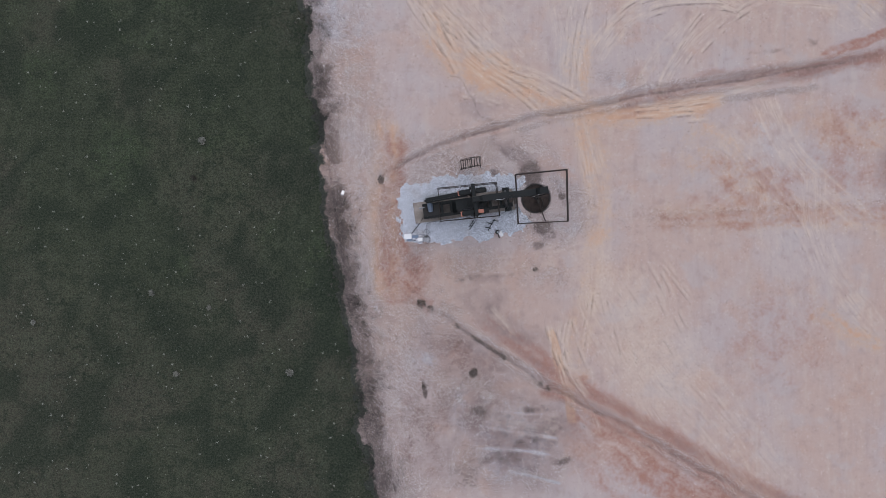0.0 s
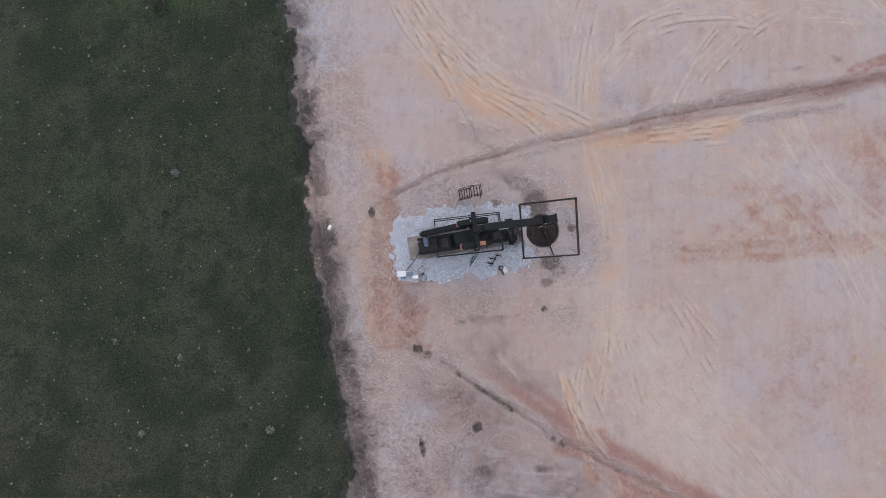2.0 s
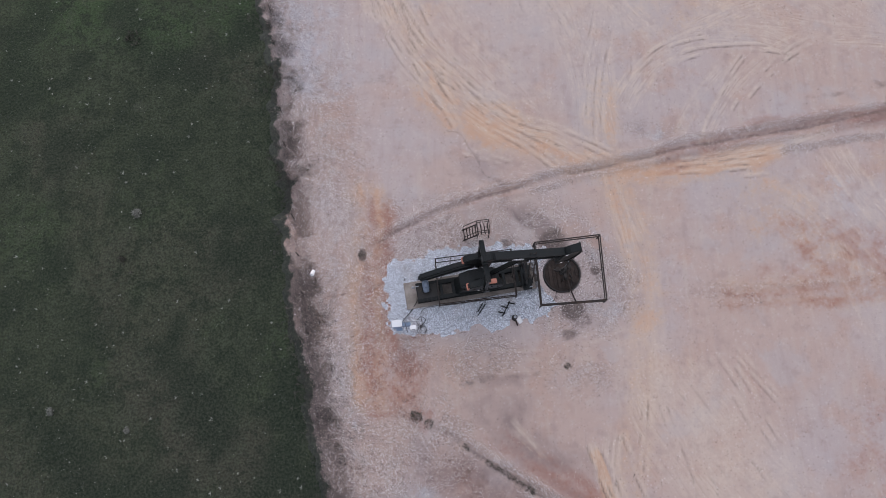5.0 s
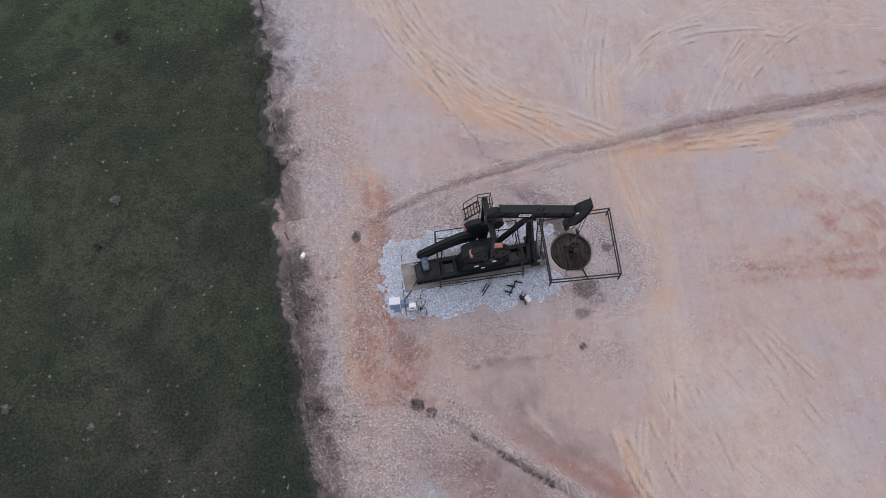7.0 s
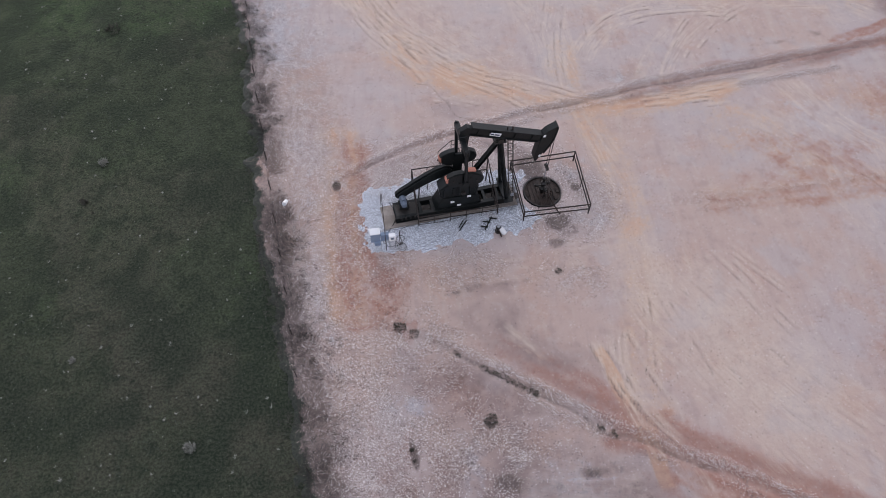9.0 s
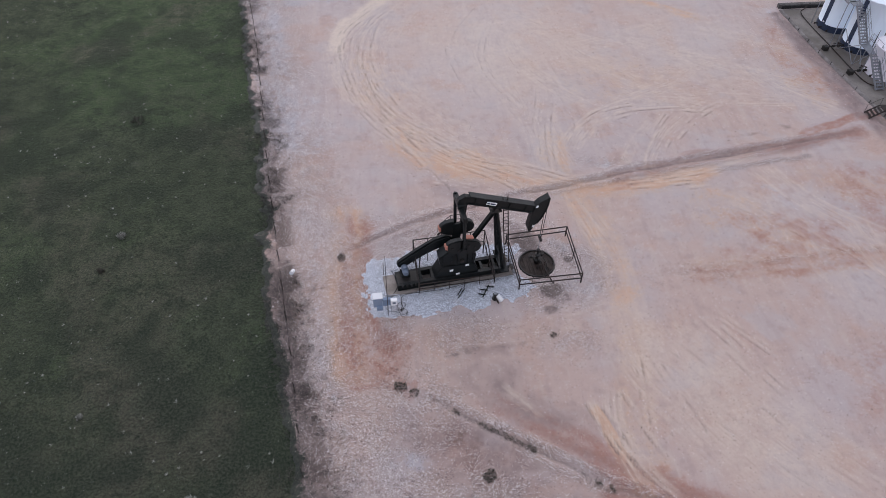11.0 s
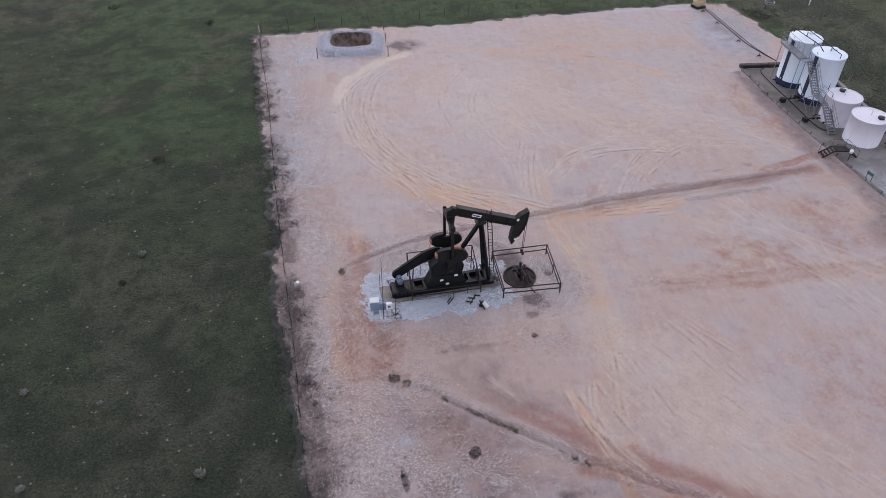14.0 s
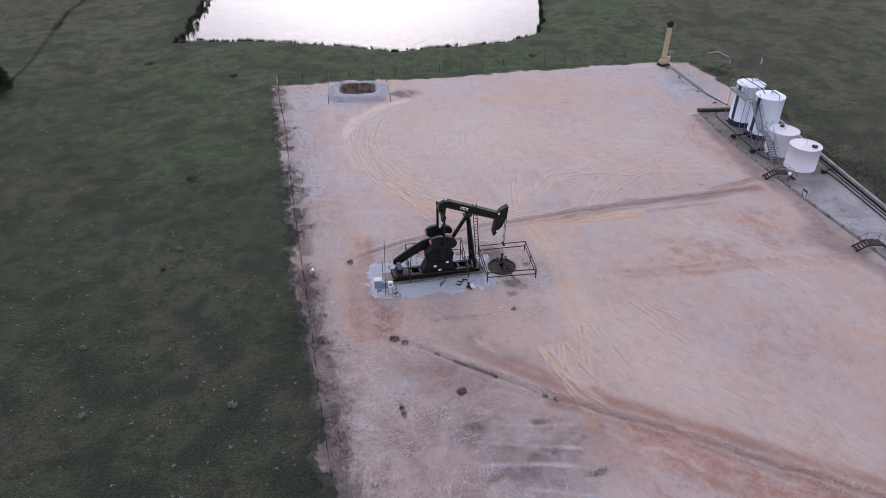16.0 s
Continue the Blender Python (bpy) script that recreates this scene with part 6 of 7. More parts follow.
def catwalk():
    root = thing("tank_stair", pose(0, 0, 0), "grey steel catwalk and stair along the tanks", "stair")
    x, w, z = 43.15, 0.75, 4.75
    part("deck", add_box(bmesh.new(), (x, 32.9, z), (w, 4.6, 0.06), None, 0.01), M_STEEL, root)
    for s in (-0.5, 0.5):
        part("deck_channel", add_box(bmesh.new(), (x + s * w, 32.9, z - 0.06), (0.06, 4.6, 0.26), None, 0.01), M_STEEL, root)
    rail_run(root, (x - w / 2, 30.6, z), (x - w / 2, 35.2, z), 1.05, 5)
    rail_run(root, (x - w / 2, 35.2, z), (x + w / 2, 35.2, z), 1.05, 1)
    rail_run(root, (x + w / 2, 31.9, z), (x + w / 2, 35.2, z), 1.05, 3)
    part("landing", add_box(bmesh.new(), (x + 0.55, 30.45, z), (1.6, 0.9, 0.06), None, 0.01), M_STEEL, root)
    x += 0.55
    flight(root, (x, 30.2, z), (x, 27.4, 2.25), 0.75, 13)
    part("landing", add_box(bmesh.new(), (x + 0.1, 26.5, 2.23), (0.9, 1.9, 0.06), None, 0.01), M_STEEL, root)
    rail_run(root, (x - 0.33, 25.55, 2.25), (x - 0.33, 27.4, 2.25), 1.05, 2)
    rail_run(root, (x + 0.53, 25.55, 2.25), (x + 0.53, 27.4, 2.25), 1.05, 2)
    flight(root, (x + 0.1, 25.55, 2.23), (x + 0.15, 22.9, 0.15), 0.75, 11)
    for y, zz, o in ((30.8, z, -0.5), (34.9, z, -0.5), (27.3, 2.23, 0.1), (25.7, 2.23, 0.1)):
        for s in (-0.5, 0.5):
            part("leg", add_tube(bmesh.new(), (x + o + s * 0.7, y, 0.1), (x + o + s * 0.7, y, zz), 0.04, 8), M_STEEL, root)
    for y0, y1 in ((30.2, 27.3), (27.3, 25.7)):
        part("brace", add_tube(bmesh.new(), (x - 0.3, y0, 0.1), (x - 0.3, y1, 2.2), 0.03, 6), M_STEEL, root)
        part("brace", add_tube(bmesh.new(), (x - 0.3, y1, 0.1), (x - 0.3, y0, 2.2), 0.03, 6), M_STEEL, root)


catwalk()


def vent_frame():
    root = thing("tank_vent_line", pose(0, 0, 0), "dark vent pipe run over the tank roofs", "pipe")
    run = [(44.2, 35.6, 5.6), (44.2, 35.6, 6.0), (44.75, 31.2, 6.0), (44.9, 30.4, 5.6)]
    for a, b in zip(run, run[1:]):
        part("pipe", add_tube(bmesh.new(), a, b, 0.045, 8), M_RUST, root)
    for a, b in (((45.6, 36.0, 5.6), (45.6, 36.0, 5.95)), ((45.6, 36.0, 5.95), (45.9, 28.9, 5.95)), ((45.9, 28.9, 5.95), (45.7, 28.55, 0.4)), ((44.75, 32.2, 6.0), (44.75, 32.2, 5.5))):
        part("pipe", add_tube(bmesh.new(), a, b, 0.04, 8), M_RUST, root)


vent_frame()


def containment():
    # yard inside the wall
    x0 = lambda y: float(np.interp(y, [-12, 4.8, 12.6, 21.6, 30, 38.6], [46.4, 44.4, 43.2, 42.0, 41.2, 40.9]))
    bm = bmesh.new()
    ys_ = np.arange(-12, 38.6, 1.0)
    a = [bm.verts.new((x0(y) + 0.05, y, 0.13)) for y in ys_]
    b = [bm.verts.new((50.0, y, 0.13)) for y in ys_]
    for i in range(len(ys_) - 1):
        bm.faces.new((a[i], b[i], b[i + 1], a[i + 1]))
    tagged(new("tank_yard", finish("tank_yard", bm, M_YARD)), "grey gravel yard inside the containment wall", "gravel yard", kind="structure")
    bm = bmesh.new()
    for y in np.arange(-12, 37.9, 2.0):
        add_beam(bm, (x0(y), y, 0.09), (x0(y + 2), y + 2, 0.09), 0.42, 0.22, 0.09)
    front = tagged(new("wall_west", finish("wall_west", bm, M_BANK)), "low dusty steel containment wall with dark posts", "containment wall", kind="structure")
    for i in range(23):
        y = -10.4 + i * 2.1
        part("post", add_box(bmesh.new(), (x0(y) - 0.16, y, 0.22), (0.05, 0.07, 0.42), Matrix.Rotation(0.15, 3, "Y"), 0.01), M_RUST, front)
    bm = bmesh.new()
    add_box(bm, (50.05, 13, 0.3), (0.4, 51, 0.62), None, 0.03)
    back = tagged(new("wall_east", finish("wall_east", bm, M_BERMWALL)), "grey containment wall with a flat top", "containment wall", kind="structure")
    # a narrow black box set against the wall's inner face
    part("inner_strip", add_box(bmesh.new(), (49.82, 13, 0.2), (0.06, 50.6, 0.3)), M_BLACK_STRIP, back, "black strip on the inner face")
    bm = bmesh.new()
    add_box(bm, (45.5, 38.55, 0.24), (9.3, 0.5, 0.46), None, 0.03)
    north = tagged(new("wall_north", finish("wall_north", bm, M_TIMBER)), "dark weathered containment end wall with a flat top", "containment wall", kind="structure")
    part("inner_strip", add_box(bmesh.new(), (45.5, 38.24, 0.22), (8.7, 0.1, 0.4)), M_BLACK_STRIP, north, "black strip on the inner face")


containment()


def crossover(x, y, turn):
    root = thing("crossover_steps", pose(x, y, 0.05, 0, 0, turn), "dark steel crossover steps over the containment wall", "steps")
    for s in (-0.45, 0.45):
        pts = [(-1.7, 0.05), (-0.65, 0.8), (0.65, 0.8), (1.7, 0.05)]
        for p, q in zip(pts, pts[1:]):
            part("stringer", add_beam(bmesh.new(), (p[0], s, p[1]), (q[0], s, q[1]), 0.05, 0.14), M_RUST, root)
            part("hand_rail", add_tube(bmesh.new(), (p[0], s, p[1] + 0.8), (q[0], s, q[1] + 0.8), 0.016, 6), M_RUST, root)
        for p in pts:
            part("rail_post", add_tube(bmesh.new(), (p[0], s, p[1]), (p[0], s, p[1] + 0.8), 0.016, 6), M_RUST, root)
    for i in range(4):
        for s in (-1, 1):
            part("tread", add_box(bmesh.new(), (s * (1.55 - i * 0.25), 0, 0.2 + i * 0.17), (0.2, 0.88, 0.03)), M_RUST, root)
    part("deck", add_box(bmesh.new(), (0, 0, 0.83), (1.3, 0.9, 0.04)), M_RUST, root)


crossover(42.4, 19.2, -5)
crossover(44.2, 4.55, -5)
r = thing("yard_sign", pose(42.95, 14.8, 0.1, 0, 0, 12), "small dark green sign on two short posts", "sign")
for s in (-0.3, 0.3):
    part("post", add_tube(bmesh.new(), (0, s, 0), (0, s, 0.95), 0.03, 6), M_BLACK, r)
part("panel", add_box(bmesh.new(), (-0.03, 0, 0.78), (0.03, 0.75, 0.3), None, 0.005), M_TEAL, r, "faded green-blue panel")
r = thing("sign_post", pose(42.9, 18.2, 0.05), "short post with a round white reflector", "marker post")
part("post", add_tube(bmesh.new(), (0, 0, 0), (0, 0, 1.1), 0.035, 6), M_RUST, r)
part("reflector", add_tube(bmesh.new(), (0, 0, 1.0), (-0.08, -0.08, 1.25), 0.17, 14), M_WHITE, r)


def load_valve(x, y, turn):
    root = thing("load_line", pose(x, y, 0.13, 0, 0, turn), "dark load line with a drip box and valves", "pipe valve")
    part("line", add_tube(bmesh.new(), (0, 0, 0.3), (2.4, 0, 0.3), 0.06, 8), M_GREASE, root)
    part("drip_box", add_box(bmesh.new(), (-0.15, 0, 0.22), (0.5, 0.5, 0.44), None, 0.03), M_GREASE, root)
    for d in (0.7, 1.3, 1.9):
        bm = bmesh.new()
        add_tube(bm, (d - 0.12, 0, 0.3), (d + 0.12, 0, 0.3), 0.12, 10)
        add_tube(bm, (d, 0, 0.35), (d, 0, 0.6), 0.025, 6)
        add_lathe(bm, [(0.1, 0.59), (0.13, 0.61), (0.1, 0.63)], 12, (d, 0, 0))
        part("valve", bm, M_GREASE, root)


load_valve(42.1, 30.0, 8)
load_valve(42.5, 25.7, 5)
tagged(hose("ground_pipe", [(44.0, 38.0, 0.75), (43.2, 37.4, 0.5), (42.6, 36.4, 0.22), (42.8, 30.0, 0.2), (43.1, 24.4, 0.2), (44.3, 23.4, 0.25)], 0.05, M_RUST), "dark pipe along the foot of the tanks", "pipe")
tagged(hose("yard_pipe", [(48.0, 20.6, 0.4), (48.6, 19.8, 0.25), (48.8, 17, 0.22), (48.9, 10, 0.22), (49.0, 0, 0.22), (49.1, -11, 0.22)], 0.06, M_RUST), "rusty pipe along the yard", "pipe")
tagged(hose("yard_pipe", [(49.1, 22.6, 0.4), (49.3, 19.5, 0.25), (49.4, 10, 0.22), (49.5, -11, 0.22)], 0.05, M_RUST), "rusty pipe beside the back wall", "pipe")
load_valve(48.3, 20.0, 20)


def flare():
    root = thing("flare_stack", pose(42.75, 57.0, 0.0, 0, 0, 20), "tan flare stack with a black tip", "flare stack")
    bm = bmesh.new()
    prof = [(0.42, 0.9)]
    for i in range(1, 4):
        zz = 0.9 + i * 1.35
        prof += [(0.38, zz - 0.05), (0.46, zz - 0.04), (0.46, zz + 0.04), (0.38, zz + 0.05)]
    prof += [(0.38, 6.1)]
    part("stack", add_lathe(bmesh.new(), prof, 20), M_TAN, root)
    part("tip", add_lathe(bmesh.new(), [(0.4, 6.0), (0.52, 6.35), (0.56, 6.75), (0.48, 6.75), (0.4, 6.2)], 20), M_GREASE, root, "sooty black tip")
    part("base", add_box(bmesh.new(), (0, 0, 0.55), (1.1, 1.1, 0.8), None, 0.05), M_TAN, root)
    part("skirt", add_box(bmesh.new(), (0, -0.1, 0.2), (1.5, 1.4, 0.4), None, 0.03), M_GREASE, root)
    part("cabinet", add_box(bmesh.new(), (1.1, 0.3, 0.75), (0.6, 0.5, 0.9), None, 0.03), M_TAN, root)
    part("panel_post", add_tube(bmesh.new(), (1.9, 0.7, 0), (1.9, 0.7, 1.6), 0.04, 6), M_STEEL, root)
    part("solar_panel", add_box(bmesh.new(), (1.9, 0.7, 1.7), (1.1, 0.7, 0.04), Matrix.Rotation(radians(35), 3, "X")), M_MOTOR, root, "small blue-black solar panel")


flare()
for k, (dx, z, rr) in enumerate(((0.0, 0.55, 0.055), (0.75, 0.3, 0.04))):
    tagged(hose("flare_line", [(42.95 + dx, 56.3 - dx, z), (43.1 + dx, 53, z), (43.45 + dx, 49, z), (44.0 + dx, 43.5, z), (44.9 + dx * 0.7, 38.9, z + 0.25)], rr, M_RUST), "rusty pipe from the tanks to the flare", "pipe")
for x, y in ((43.2, 51.2), (43.75, 45.6), (44.4, 41.2), (42.95, 55.4)):
    r = thing("pipe_stand", pose(x, y, 0.06, 0, 0, 15), "small rusty pipe stand with splayed feet", "pipe stand", "stands under the flare line")
    part("upright", add_tube(bmesh.new(), (0, 0, 0.05), (0, 0, 0.5), 0.035, 6), M_RUST, r)
    for s in (-1, 1):
        part("foot", add_tube(bmesh.new(), (s * 0.35, 0, 0.03), (0, 0, 0.25), 0.03, 6), M_RUST, r)
        part("foot", add_tube(bmesh.new(), (0, s * 0.3, 0.03), (0, 0, 0.25), 0.03, 6), M_RUST, r)


# ---- fences ----
def wire_fence(name, pts, gap, h, label, wires=4, wood_ends=True):
    root = thing(name, pose(0, 0, 0), label, "wire fence")
    line = spline(pts, 0.5)
    rng = random.Random(len(pts) * 7)
    seg = np.concatenate([[0], np.cumsum(np.hypot(*np.diff(line, axis=0).T))])
    n = int(seg[-1] / gap)
    spots = [(np.interp(s, seg, line[:, 0]), np.interp(s, seg, line[:, 1])) for s in np.linspace(0, seg[-1], n + 1)]
    for i, (x, y) in enumerate(spots):
        ends = wood_ends and i in (0, n)
        bm = bmesh.new()
        if ends:
            add_tube(bm, (x, y, -0.05), (x, y, h + 0.1), 0.05, 8)
        else:
            lx, ly = rng.uniform(-0.06, 0.06), rng.uniform(-0.06, 0.06)
            add_box(bm, (x, y, h / 2), (0.05, 0.012, h + 0.06), Matrix.Rotation(lx, 3, "X"))
            add_box(bm, (x, y + 0.02, h / 2), (0.012, 0.045, h + 0.06), Matrix.Rotation(lx, 3, "X"))
        part("post", bm, M_WOOD if ends else M_RUST, root)
    for k in range(wires):
        zz = h * (0.25 + 0.72 * k / (wires - 1))
        hose("wire", [(a[0], a[1], zz) for a in spots], 0.004, M_RUST, root)


wire_fence("west_fence", [(-16.1, 52.6), (-15.4, 45.5), (-13.7, 35), (-12.3, 24), (-11.0, 14), (-9.4, 3), (-8.5, -3), (-7.5, -11), (-6.0, -21), (-4.5, -32)], 2.75, 1.25, "rusty T-post wire fence along the pad edge")
wire_fence("north_fence", [(-16.1, 52.6), (-9, 54.0), (0, 54.8), (10, 56.5), (22, 58.6), (36, 60.6), (48, 61.5)], 3.3, 1.25, "rusty T-post wire fence behind the pad")
wire_fence("pit_fence", [(-8.75, 44.35), (-9.0, 52.0)], 3.9, 1.3, "wire fence beside the rock bank", 3)
wire_fence("pit_fence", [(-8.75, 44.35), (-4.7, 44.3), (-0.4, 44.6)], 4.4, 1.3, "wire fence in front of the rock bank", 3, False)
wire_fence("pit_fence", [(-0.4, 44.4), (-0.7, 52.2)], 3.9, 1.3, "wire fence at the far side of the rock bank", 3)
r = thing("corner_gate_post", pose(-16.35, 52.5, 0), "pale wooden corner post with a brace rail", "fence post")
part("post", add_tube(bmesh.new(), (0, 0, 0), (0, 0, 1.0), 0.07, 8), M_BLEACHED, r)
part("brace", add_tube(bmesh.new(), (0.05, 0, 0.95), (2.3, 0.3, 0.9), 0.03, 6), M_WOOD, r)


# ---- plants and loose stones ----
def scatter(name, xyz, size, kind, material, label, category, seed, spread=1.0, blades=5, thick=0.1):
    """Many small clumps in one mesh: blades that lean out from a root, or rough little stones."""
    rng = np.random.default_rng(seed)
    n = len(xyz)
    if kind == "blade":
        k = n * blades
        root = np.repeat(xyz, blades, 0)
        s = np.repeat(size, blades)
        a = rng.uniform(0, 2 * np.pi, k)
        lean = rng.uniform(0.15, 0.9, k) * spread
        off = np.stack([np.cos(a), np.sin(a)], 1) * (s * rng.uniform(0, 0.3, k))[:, None]
        base = root.copy()
        base[:, :2] += off
        tip = base + np.stack([np.cos(a) * lean, np.sin(a) * lean, rng.uniform(0.5, 1.0, k)], 1) * s[:, None]
        side = np.stack([-np.sin(a), np.cos(a), np.zeros(k)], 1) * (s * rng.uniform(0.6, 1.4, k) * thick)[:, None]
        co = np.stack([base - side, base + side, tip], 1).reshape(-1, 3)
        faces = np.arange(k * 3).reshape(-1, 3)
    else:
        unit = np.array([(1, 0, 0), (-0.5, 0.87, 0), (-0.5, -0.87, 0), (0.3, 0.5, 0.7), (-0.6, 0.1, 0.6), (0.3, -0.5, 0.65)])
        tri = np.array([(0, 1, 3), (1, 4, 3), (1, 2, 4), (2, 5, 4), (2, 0, 5), (0, 3, 5), (3, 4, 5)])
        a = rng.uniform(0, 2 * np.pi, n)
        shape = unit[None] * rng.uniform(0.7, 1.3, (n, 6, 1)) * size[:, None, None]
        c, s = np.cos(a)[:, None], np.sin(a)[:, None]
        co = np.stack([shape[:, :, 0] * c - shape[:, :, 1] * s, shape[:, :, 0] * s + shape[:, :, 1] * c, shape[:, :, 2]], 2) + xyz[:, None, :]
        co = co.reshape(-1, 3)
        faces = (np.arange(n)[:, None, None] * 6 + tri[None]).reshape(-1, 3)
    me = bpy.data.meshes.new(name)
    me.vertices.add(len(co))
    me.vertices.foreach_set("co", co.astype(np.float32).ravel())
    me.loops.add(faces.size)
    me.loops.foreach_set("vertex_index", faces.astype(np.int32).ravel())
    me.polygons.add(len(faces))
    me.polygons.foreach_set("loop_start", np.arange(0, faces.size, 3, dtype=np.int32))
    me.polygons.foreach_set("loop_total", np.full(len(faces), 3, np.int32))
    me.update(calc_edges=True)
    me.materials.append(material)
    return tagged(new(name, me), label, category, kind="stuff")


rng = np.random.default_rng(8)


def spots(n, x0, x1, y0, y1):
    return rng.uniform(x0, x1, n), rng.uniform(y0, y1, n)


# pasture grass, thickest where the camera passes
x, y = spots(125000, -72, 95, -28, 112)
ok = (pad_inside(x, y) < 0.55 + 0.7 * rng.uniform(0, 1, len(x)) ** 2) & (pond_inside(x, y) < 0.3) & (fbm(x, y, 3.0, 201, 3) > 0.38)
x, y = x[ok], y[ok]
scatter("grass", np.stack([x, y, -0.03 + 0.09 * smooth(pad_inside(x, y), -0.4, 0.4)], 1), rng.uniform(0.06, 0.19, len(x)), "blade", M_GRASS, "short dull green pasture grass", "grass", 1, 1.3, 4)
# pale dry tufts
x, y = spots(7000, -50, -6, -28, 62)
ok = pad_inside(x, y) < -0.5
x, y = x[ok], y[ok]
sz = 0.032 + 0.15 * rng.uniform(0, 1, len(x)) ** 10
scatter("dry_tufts", np.stack([x, y, np.full(len(x), 0.0)], 1), sz, "blade", M_TUFT, "pale dry tufts dotted over the pasture", "dry tufts", 2, 1.2, 16)
# dark weed clumps in the pasture
x, y = spots(420, -52, 95, -26, 100)
ok = (pad_inside(x, y) < -1.2) & (pond_inside(x, y) < -1)
x, y = x[ok], y[ok]
scatter("weed_clumps", np.stack([x, y, np.full(len(x), 0.0)], 1), 0.06 + 0.16 * rng.uniform(0, 1, len(x)) ** 3, "blade", M_WEED, "dark weed clumps in the pasture", "weeds", 3, 1.1, 40)
# dead brush along the west and north edges
t = rng.uniform(-28, 51, 9000)
x = np.interp(t, WEST_Y, WEST_X) + rng.normal(1.5, 0.9, len(t))
ok = fbm(x, t, 2.8, 202, 4) > 0.44 + 0.1 * smooth(t, 2, 9) + 0.1 * smooth(np.abs(x - np.interp(t, WEST_Y, WEST_X) - 0.3), 0.3, 1.8)
x, y = x[ok], t[ok]
t = rng.uniform(-16, 48, 500)
yy = np.interp(t, NORTH_X, NORTH_Y) + rng.normal(0.2, 0.5, len(t))
ok = fbm(t, yy, 3.2, 203, 3) > 0.5
x, y = np.concatenate([x, t[ok]]), np.concatenate([y, yy[ok]])
scatter("dead_brush", np.stack([x, y, np.full(len(x), 0.03)], 1), 0.06 + 0.3 * rng.uniform(0, 1, len(x)) ** 2, "blade", M_BRUSH, "grey-brown dead brush along the pad edge", "brush", 4, 1.3, 13, 0.025)
t = rng.uniform(-30, 50, 9500)
x = np.interp(t, WEST_Y, WEST_X) + rng.normal(1.5, 0.85, len(t)) + 0.5 * (fbm(t, t * 0, 4, 212, 2) - 0.3)
ok = fbm(x, t, 2.2, 213, 4) > 0.42 + 0.16 * smooth(t, 2, 9)
scatter("edge_weeds", np.stack([x[ok], t[ok], np.full(int(ok.sum()), 0.02)], 1), 0.08 + 0.26 * rng.uniform(0, 1, int(ok.sum())) ** 1.5, "blade", M_EDGE, "dark grey withered weeds along the pad edge", "weeds", 14, 1.4, 12, 0.02)
# brush east of the tanks and along the far ditch
t = rng.uniform(0, 1, 4500)
x, y = 53.2 + np.abs(rng.normal(0, 2.6, 4500)) - 2.2 - 3.0 * smooth(t, 0.75, 1.0), -5 + 64 * t + rng.normal(0, 0.8, 4500)
ok = (pad_inside(x, y) < -0.2) & (fbm(x, y, 3, 207, 3) > 0.45)
scatter("east_brush", np.stack([x[ok], y[ok], np.full(int(ok.sum()), 0.0)], 1), rng.uniform(0.06, 0.22, int(ok.sum())), "blade", M_SCRUB, "low brown brush outside the containment wall", "brush", 5, 1.3, 12, 0.05)
t = rng.uniform(0, 1, 1100)
wide = 0.12 + 0.5 * fbm(t * 14, t * 0, 1.0, 208, 2) ** 2
DITCH_T, DITCH_X, DITCH_Y = [0, 0.1, 0.42, 0.8, 1.0], [-54.3, -54.2, -55.9, -58, -57.7], [57, 61.4, 75.2, 91.6, 100]
x = np.interp(t, DITCH_T, DITCH_X) + rng.normal(0, 1, len(t)) * wide
y = np.interp(t, DITCH_T, DITCH_Y) + rng.normal(0, 0.5, len(t))
scatter("ditch_brush", np.stack([x, y, np.full(len(x), 0.0)], 1), rng.uniform(0.06, 0.2, len(x)) * (1 + 1.2 * smooth(fbm(t * 9, t * 0, 1.0, 209, 2), 0.5, 0.7)), "blade", M_WEED, "dark brush along a field ditch", "brush", 12, 1.2, 16, 0.05)
# reeds round the pond
x, y = spots(60000, -38, 36, 64, 112)
edge = pond_inside(x, y)
ok = (np.abs(edge - 0.1) < 0.3) & (fbm(x, y, 1.2, 204, 3) > 0.42)
ok |= (np.abs(edge - 0.5) < 1.1) & (x < -30) & (fbm(x, y, 1.6, 205, 3) > 0.5) & (rng.uniform(0, 1, len(x)) < 0.45)
x, y = x[ok], y[ok]
scatter("reeds", np.stack([x, y, np.full(len(x), -0.3)], 1), rng.uniform(0.25, 0.8, len(x)), "blade", M_REED, "dark reeds along the pond shore", "reeds", 6, 0.4, 12, 0.05)
# twigs and dark litter on the pad
x, y = spots(1500, -12, 42, -26, 50)
ok = pad_inside(x, y) > 0.5
x, y = x[ok], y[ok]
scatter("litter", np.stack([x, y, np.full(len(x), 0.06)], 1), 0.03 + 0.1 * rng.uniform(0, 1, len(x)) ** 4, "blade", M_BRUSH, "twigs and dark litter on the pad", "litter", 11, 1.5, 5)
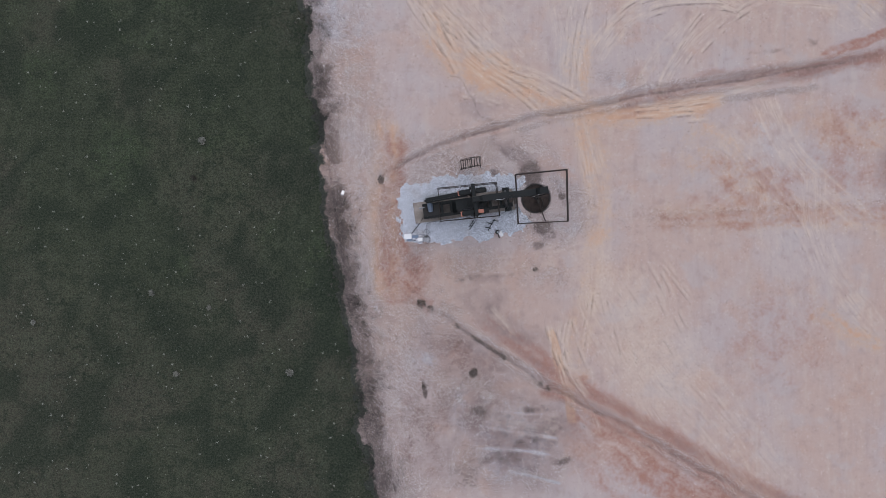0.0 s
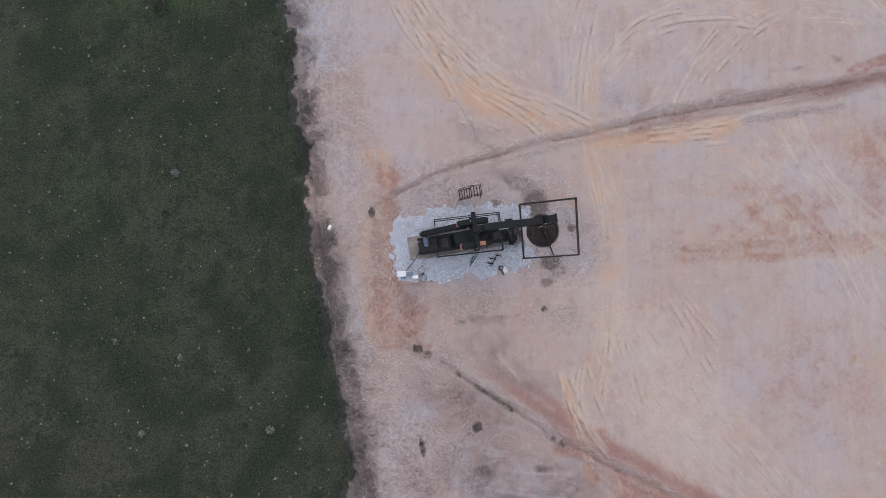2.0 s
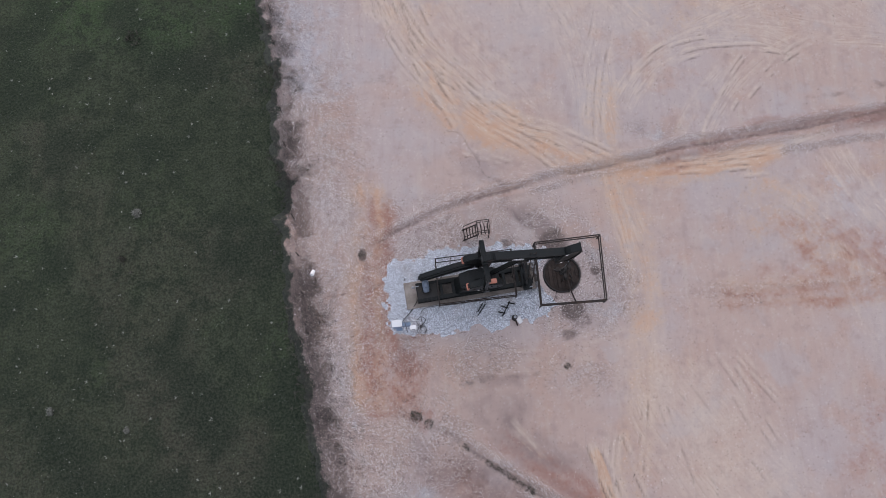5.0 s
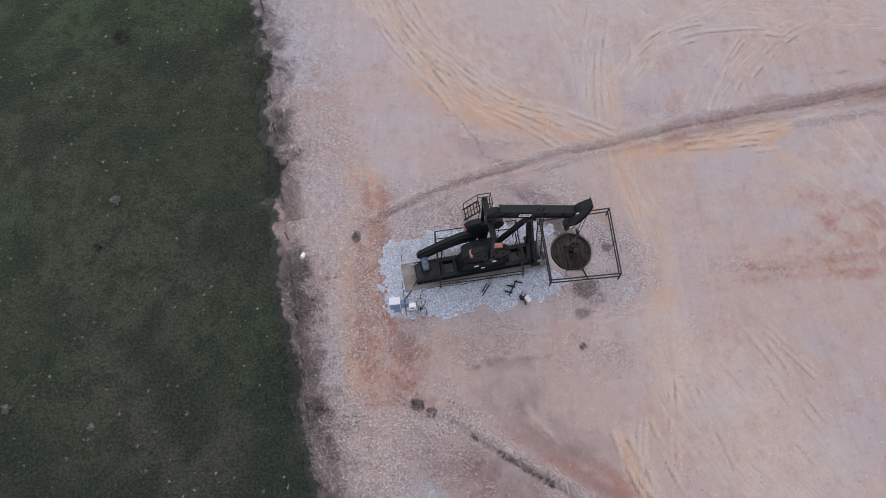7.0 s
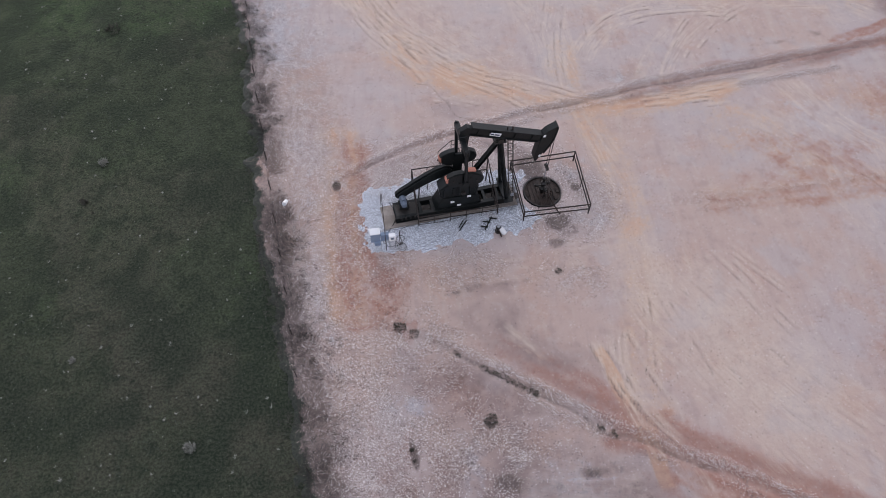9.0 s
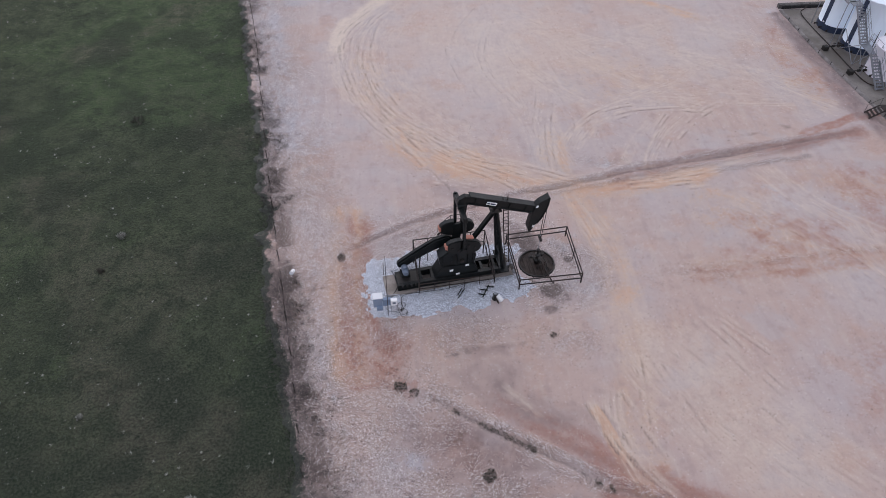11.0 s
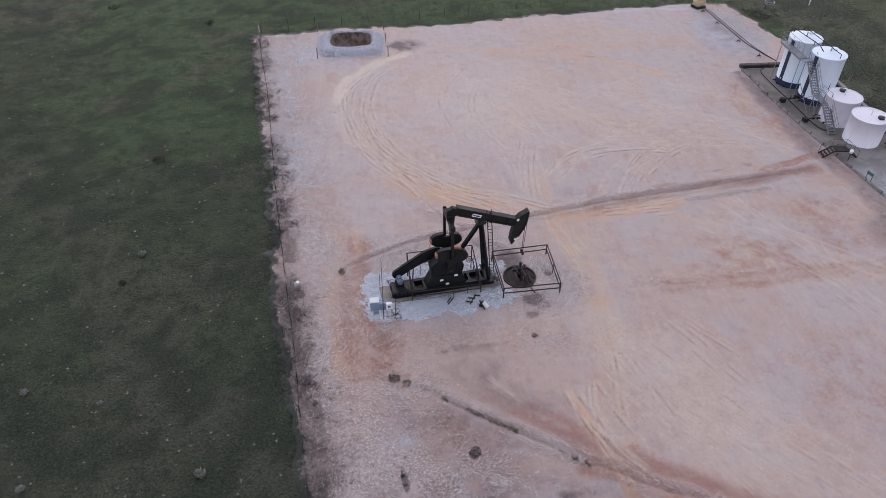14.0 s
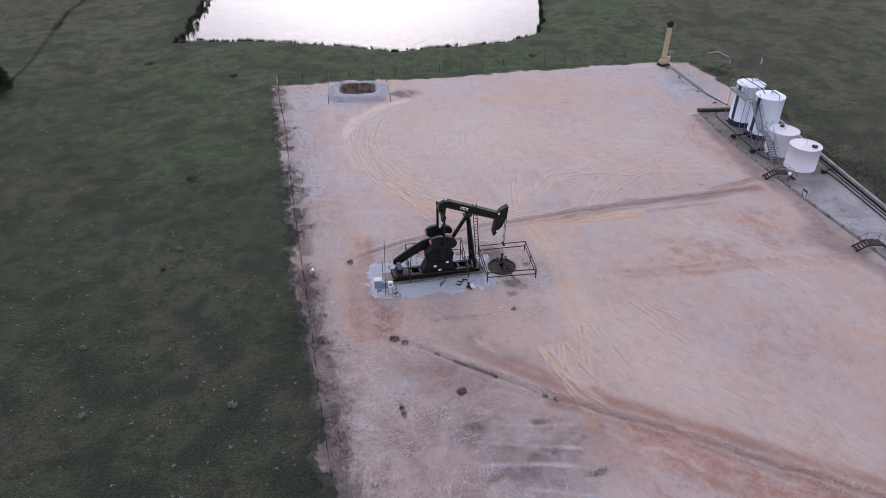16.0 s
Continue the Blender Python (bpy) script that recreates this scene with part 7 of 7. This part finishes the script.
# loose stones: west strip, ridges, south-west corner
t = rng.uniform(-26, 51, 26000)
x = np.interp(t, WEST_Y, WEST_X) + 0.5 + np.abs(rng.normal(0, 2.2, len(t)))
P_ = [np.stack([x, t], 1)]
for pts, n, gap in ((RIDGE_N, 7000, 0.5), (RIDGE_S, 6000, 0.45)):
    line = spline(pts, 0.3)
    i = (rng.uniform(0, 1, n) ** 1.4 * (len(line) - 2)).astype(int)
    way = line[i + 1] - line[i]
    side = np.stack([-way[:, 1], way[:, 0]], 1) / np.hypot(way[:, 0], way[:, 1])[:, None]
    P_.append(line[i] + side * (np.where(rng.uniform(0, 1, n) < 0.6, gap, -gap) + rng.normal(0, 0.2, n))[:, None])
P_.append(np.stack([rng.normal(-3, 3.2, 9000), rng.normal(-12, 6, 9000)], 1))
P_.append(np.stack([rng.normal(2, 5, 5000), rng.normal(6, 4, 5000)], 1))
P_ = np.concatenate(P_)
ok = (pad_inside(P_[:, 0], P_[:, 1]) > 0.4) & (np.hypot(P_[:, 0] - 8.26, P_[:, 1] - 4.5) > 1.5)
P_ = P_[ok]
scatter("loose_stones", np.stack([P_[:, 0], P_[:, 1], np.full(len(P_), 0.06)], 1), 0.017 + 0.03 * rng.uniform(0, 1, len(P_)) ** 2, "stone", M_STONE, "loose pale stones strewn over the pad", "stones", 7)


def weed(x, y, r, h, n, material, label, seed):
    g = np.random.default_rng(seed)
    a, d = g.uniform(0, 2 * np.pi, n), r * np.sqrt(g.uniform(0, 1, n))
    ob = scatter("weed", np.stack([d * np.cos(a), d * np.sin(a), np.zeros(n)], 1), g.uniform(0.4, 1.0, n) * h, "blade", material, label, "weed", seed, 0.8, 6)
    ob.location = (x, y, 0.06)
    ob["kind"] = ""
    del ob["kind"]
    return ob


for i, (x, y, rr, h) in enumerate(((-1.95, -4.85, 0.4, 0.3), (-1.15, -5.35, 0.35, 0.25), (1.2, -6.9, 0.3, 0.2), (2.7, -7.9, 0.3, 0.2), (3.2, -8.3, 0.35, 0.2), (3.7, -8.65, 0.4, 0.22), (4.2, -9.0, 0.4, 0.22), (4.7, -9.35, 0.35, 0.2), (5.3, -9.7, 0.35, 0.25), (8.2, -1.8, 0.22, 0.2), (-5.5, 6.2, 0.3, 0.2), (2.7, -11.0, 0.4, 0.3), (-1.75, -12.2, 0.12, 0.18), (-1.65, -12.8, 0.12, 0.15), (8.6, -12.0, 0.3, 0.2), (9.2, -12.4, 0.3, 0.2))):
    weed(x, y, rr, h * 0.6, 75, M_WEED, "low dark weed growing on the rock ridge", 300 + i)
for i, (x, y, rr, h) in enumerate(((-22.1, 6.3, 0.22, 0.3), (-22.9, 23.5, 0.6, 0.35), (-23, 56, 0.6, 0.35), (-36.5, 62, 0.8, 0.35), (23, 62.5, 0.7, 0.35))):
    weed(x, y, rr, h, 34, M_WEED, "dark rounded weed in the pasture", 330 + i)
for i, (x, y, rr, h) in enumerate(((-21.4, 9.6, 0.3, 0.3), (-13.6, -11.0, 0.33, 0.3), (-25.9, -3.9, 0.25, 0.25), (-36.4, -6.5, 0.22, 0.2), (-20.8, -5.2, 0.2, 0.2), (-23.7, -11.1, 0.22, 0.25))):
    weed(x, y, rr, h, 60, M_TUFT, "pale dry thistle tuft in the pasture", 350 + i)


def cedar(x, y, h, seed):
    root = thing("cedar_tree", pose(x, y, 0), "dark dense cedar at the field edge", "tree")
    g = random.Random(seed)
    bm = bmesh.new()
    add_tube(bm, (0, 0, 0), (0.05, 0.03, h * 0.9), 0.16, 8, 0.03)
    for i in range(14):
        z0 = h * (0.15 + 0.05 * i)
        a = g.uniform(0, 6.28)
        l = (1 - z0 / h) * 1.4 + 0.2
        add_tube(bm, (0, 0, z0), (l * math.cos(a), l * math.sin(a), z0 + 0.35), 0.04, 5, 0.01)
    part("trunk", bm, M_BARK, root)
    q = np.random.default_rng(seed)
    n = 3600
    zz = h * (0.08 + 0.92 * q.uniform(0, 1, n) ** 1.2)
    rad = (2.5 * (1 - (zz / h) ** 1.6) + 0.12) * np.sqrt(q.uniform(0.15, 1, n)) * (0.8 + 0.4 * fbm(zz * 3, zz * 0 + 1, 1, seed, 2))
    a = q.uniform(0, 6.28, n)
    ob = scatter("crown", np.stack([rad * np.cos(a), rad * np.sin(a), zz], 1), q.uniform(0.16, 0.4, n), "blade", M_CEDAR, "", "", seed, 1.0, 7)
    ob.parent = root
    for key in ("kind", "category", "label"):
        if key in ob:
            del ob[key]


cedar(-54.4, 50.9, 6.0, 9)
for x, y, h in ((58.9, 56.9, 1.0),):
    r = thing("pipeline_marker", pose(x, y, 0), "thin white pipeline marker post in the pasture", "marker post", "marker posts in the pasture")
    part("post", add_tube(bmesh.new(), (0, 0, 0), (0, 0, h), 0.06, 8), M_WHITE, r)
    part("cap", add_tube(bmesh.new(), (0, 0, h - 0.2), (0, 0, h), 0.07, 8), M_TAN, r)
r = thing("fallen_pipe", pose(54.0, 62.4, 0.1), "pale pipe bent at an elbow, lying in the pasture", "pipe")
part("pipe_length", add_tube(bmesh.new(), (-1.9, -0.25, 0.0), (0.2, 0.15, 0.12), 0.06, 8), M_BLEACHED, r)
part("pipe_length", add_tube(bmesh.new(), (0.2, 0.15, 0.12), (1.0, -2.2, 0.02), 0.06, 8), M_BLEACHED, r)
r = thing("wire_coil", pose(53.2, 57.2, 0.05), "loose coil of grey fence wire in the brush", "wire coil")
for k, (rr, z, dx) in enumerate(((0.62, 0.25, 0.0), (0.55, 0.4, 0.08), (0.6, 0.55, -0.05), (0.5, 0.12, 0.1))):
    part("loop", add_ring(bmesh.new(), (dx, 0.0, z), rr, 0.03), M_STEEL, r)
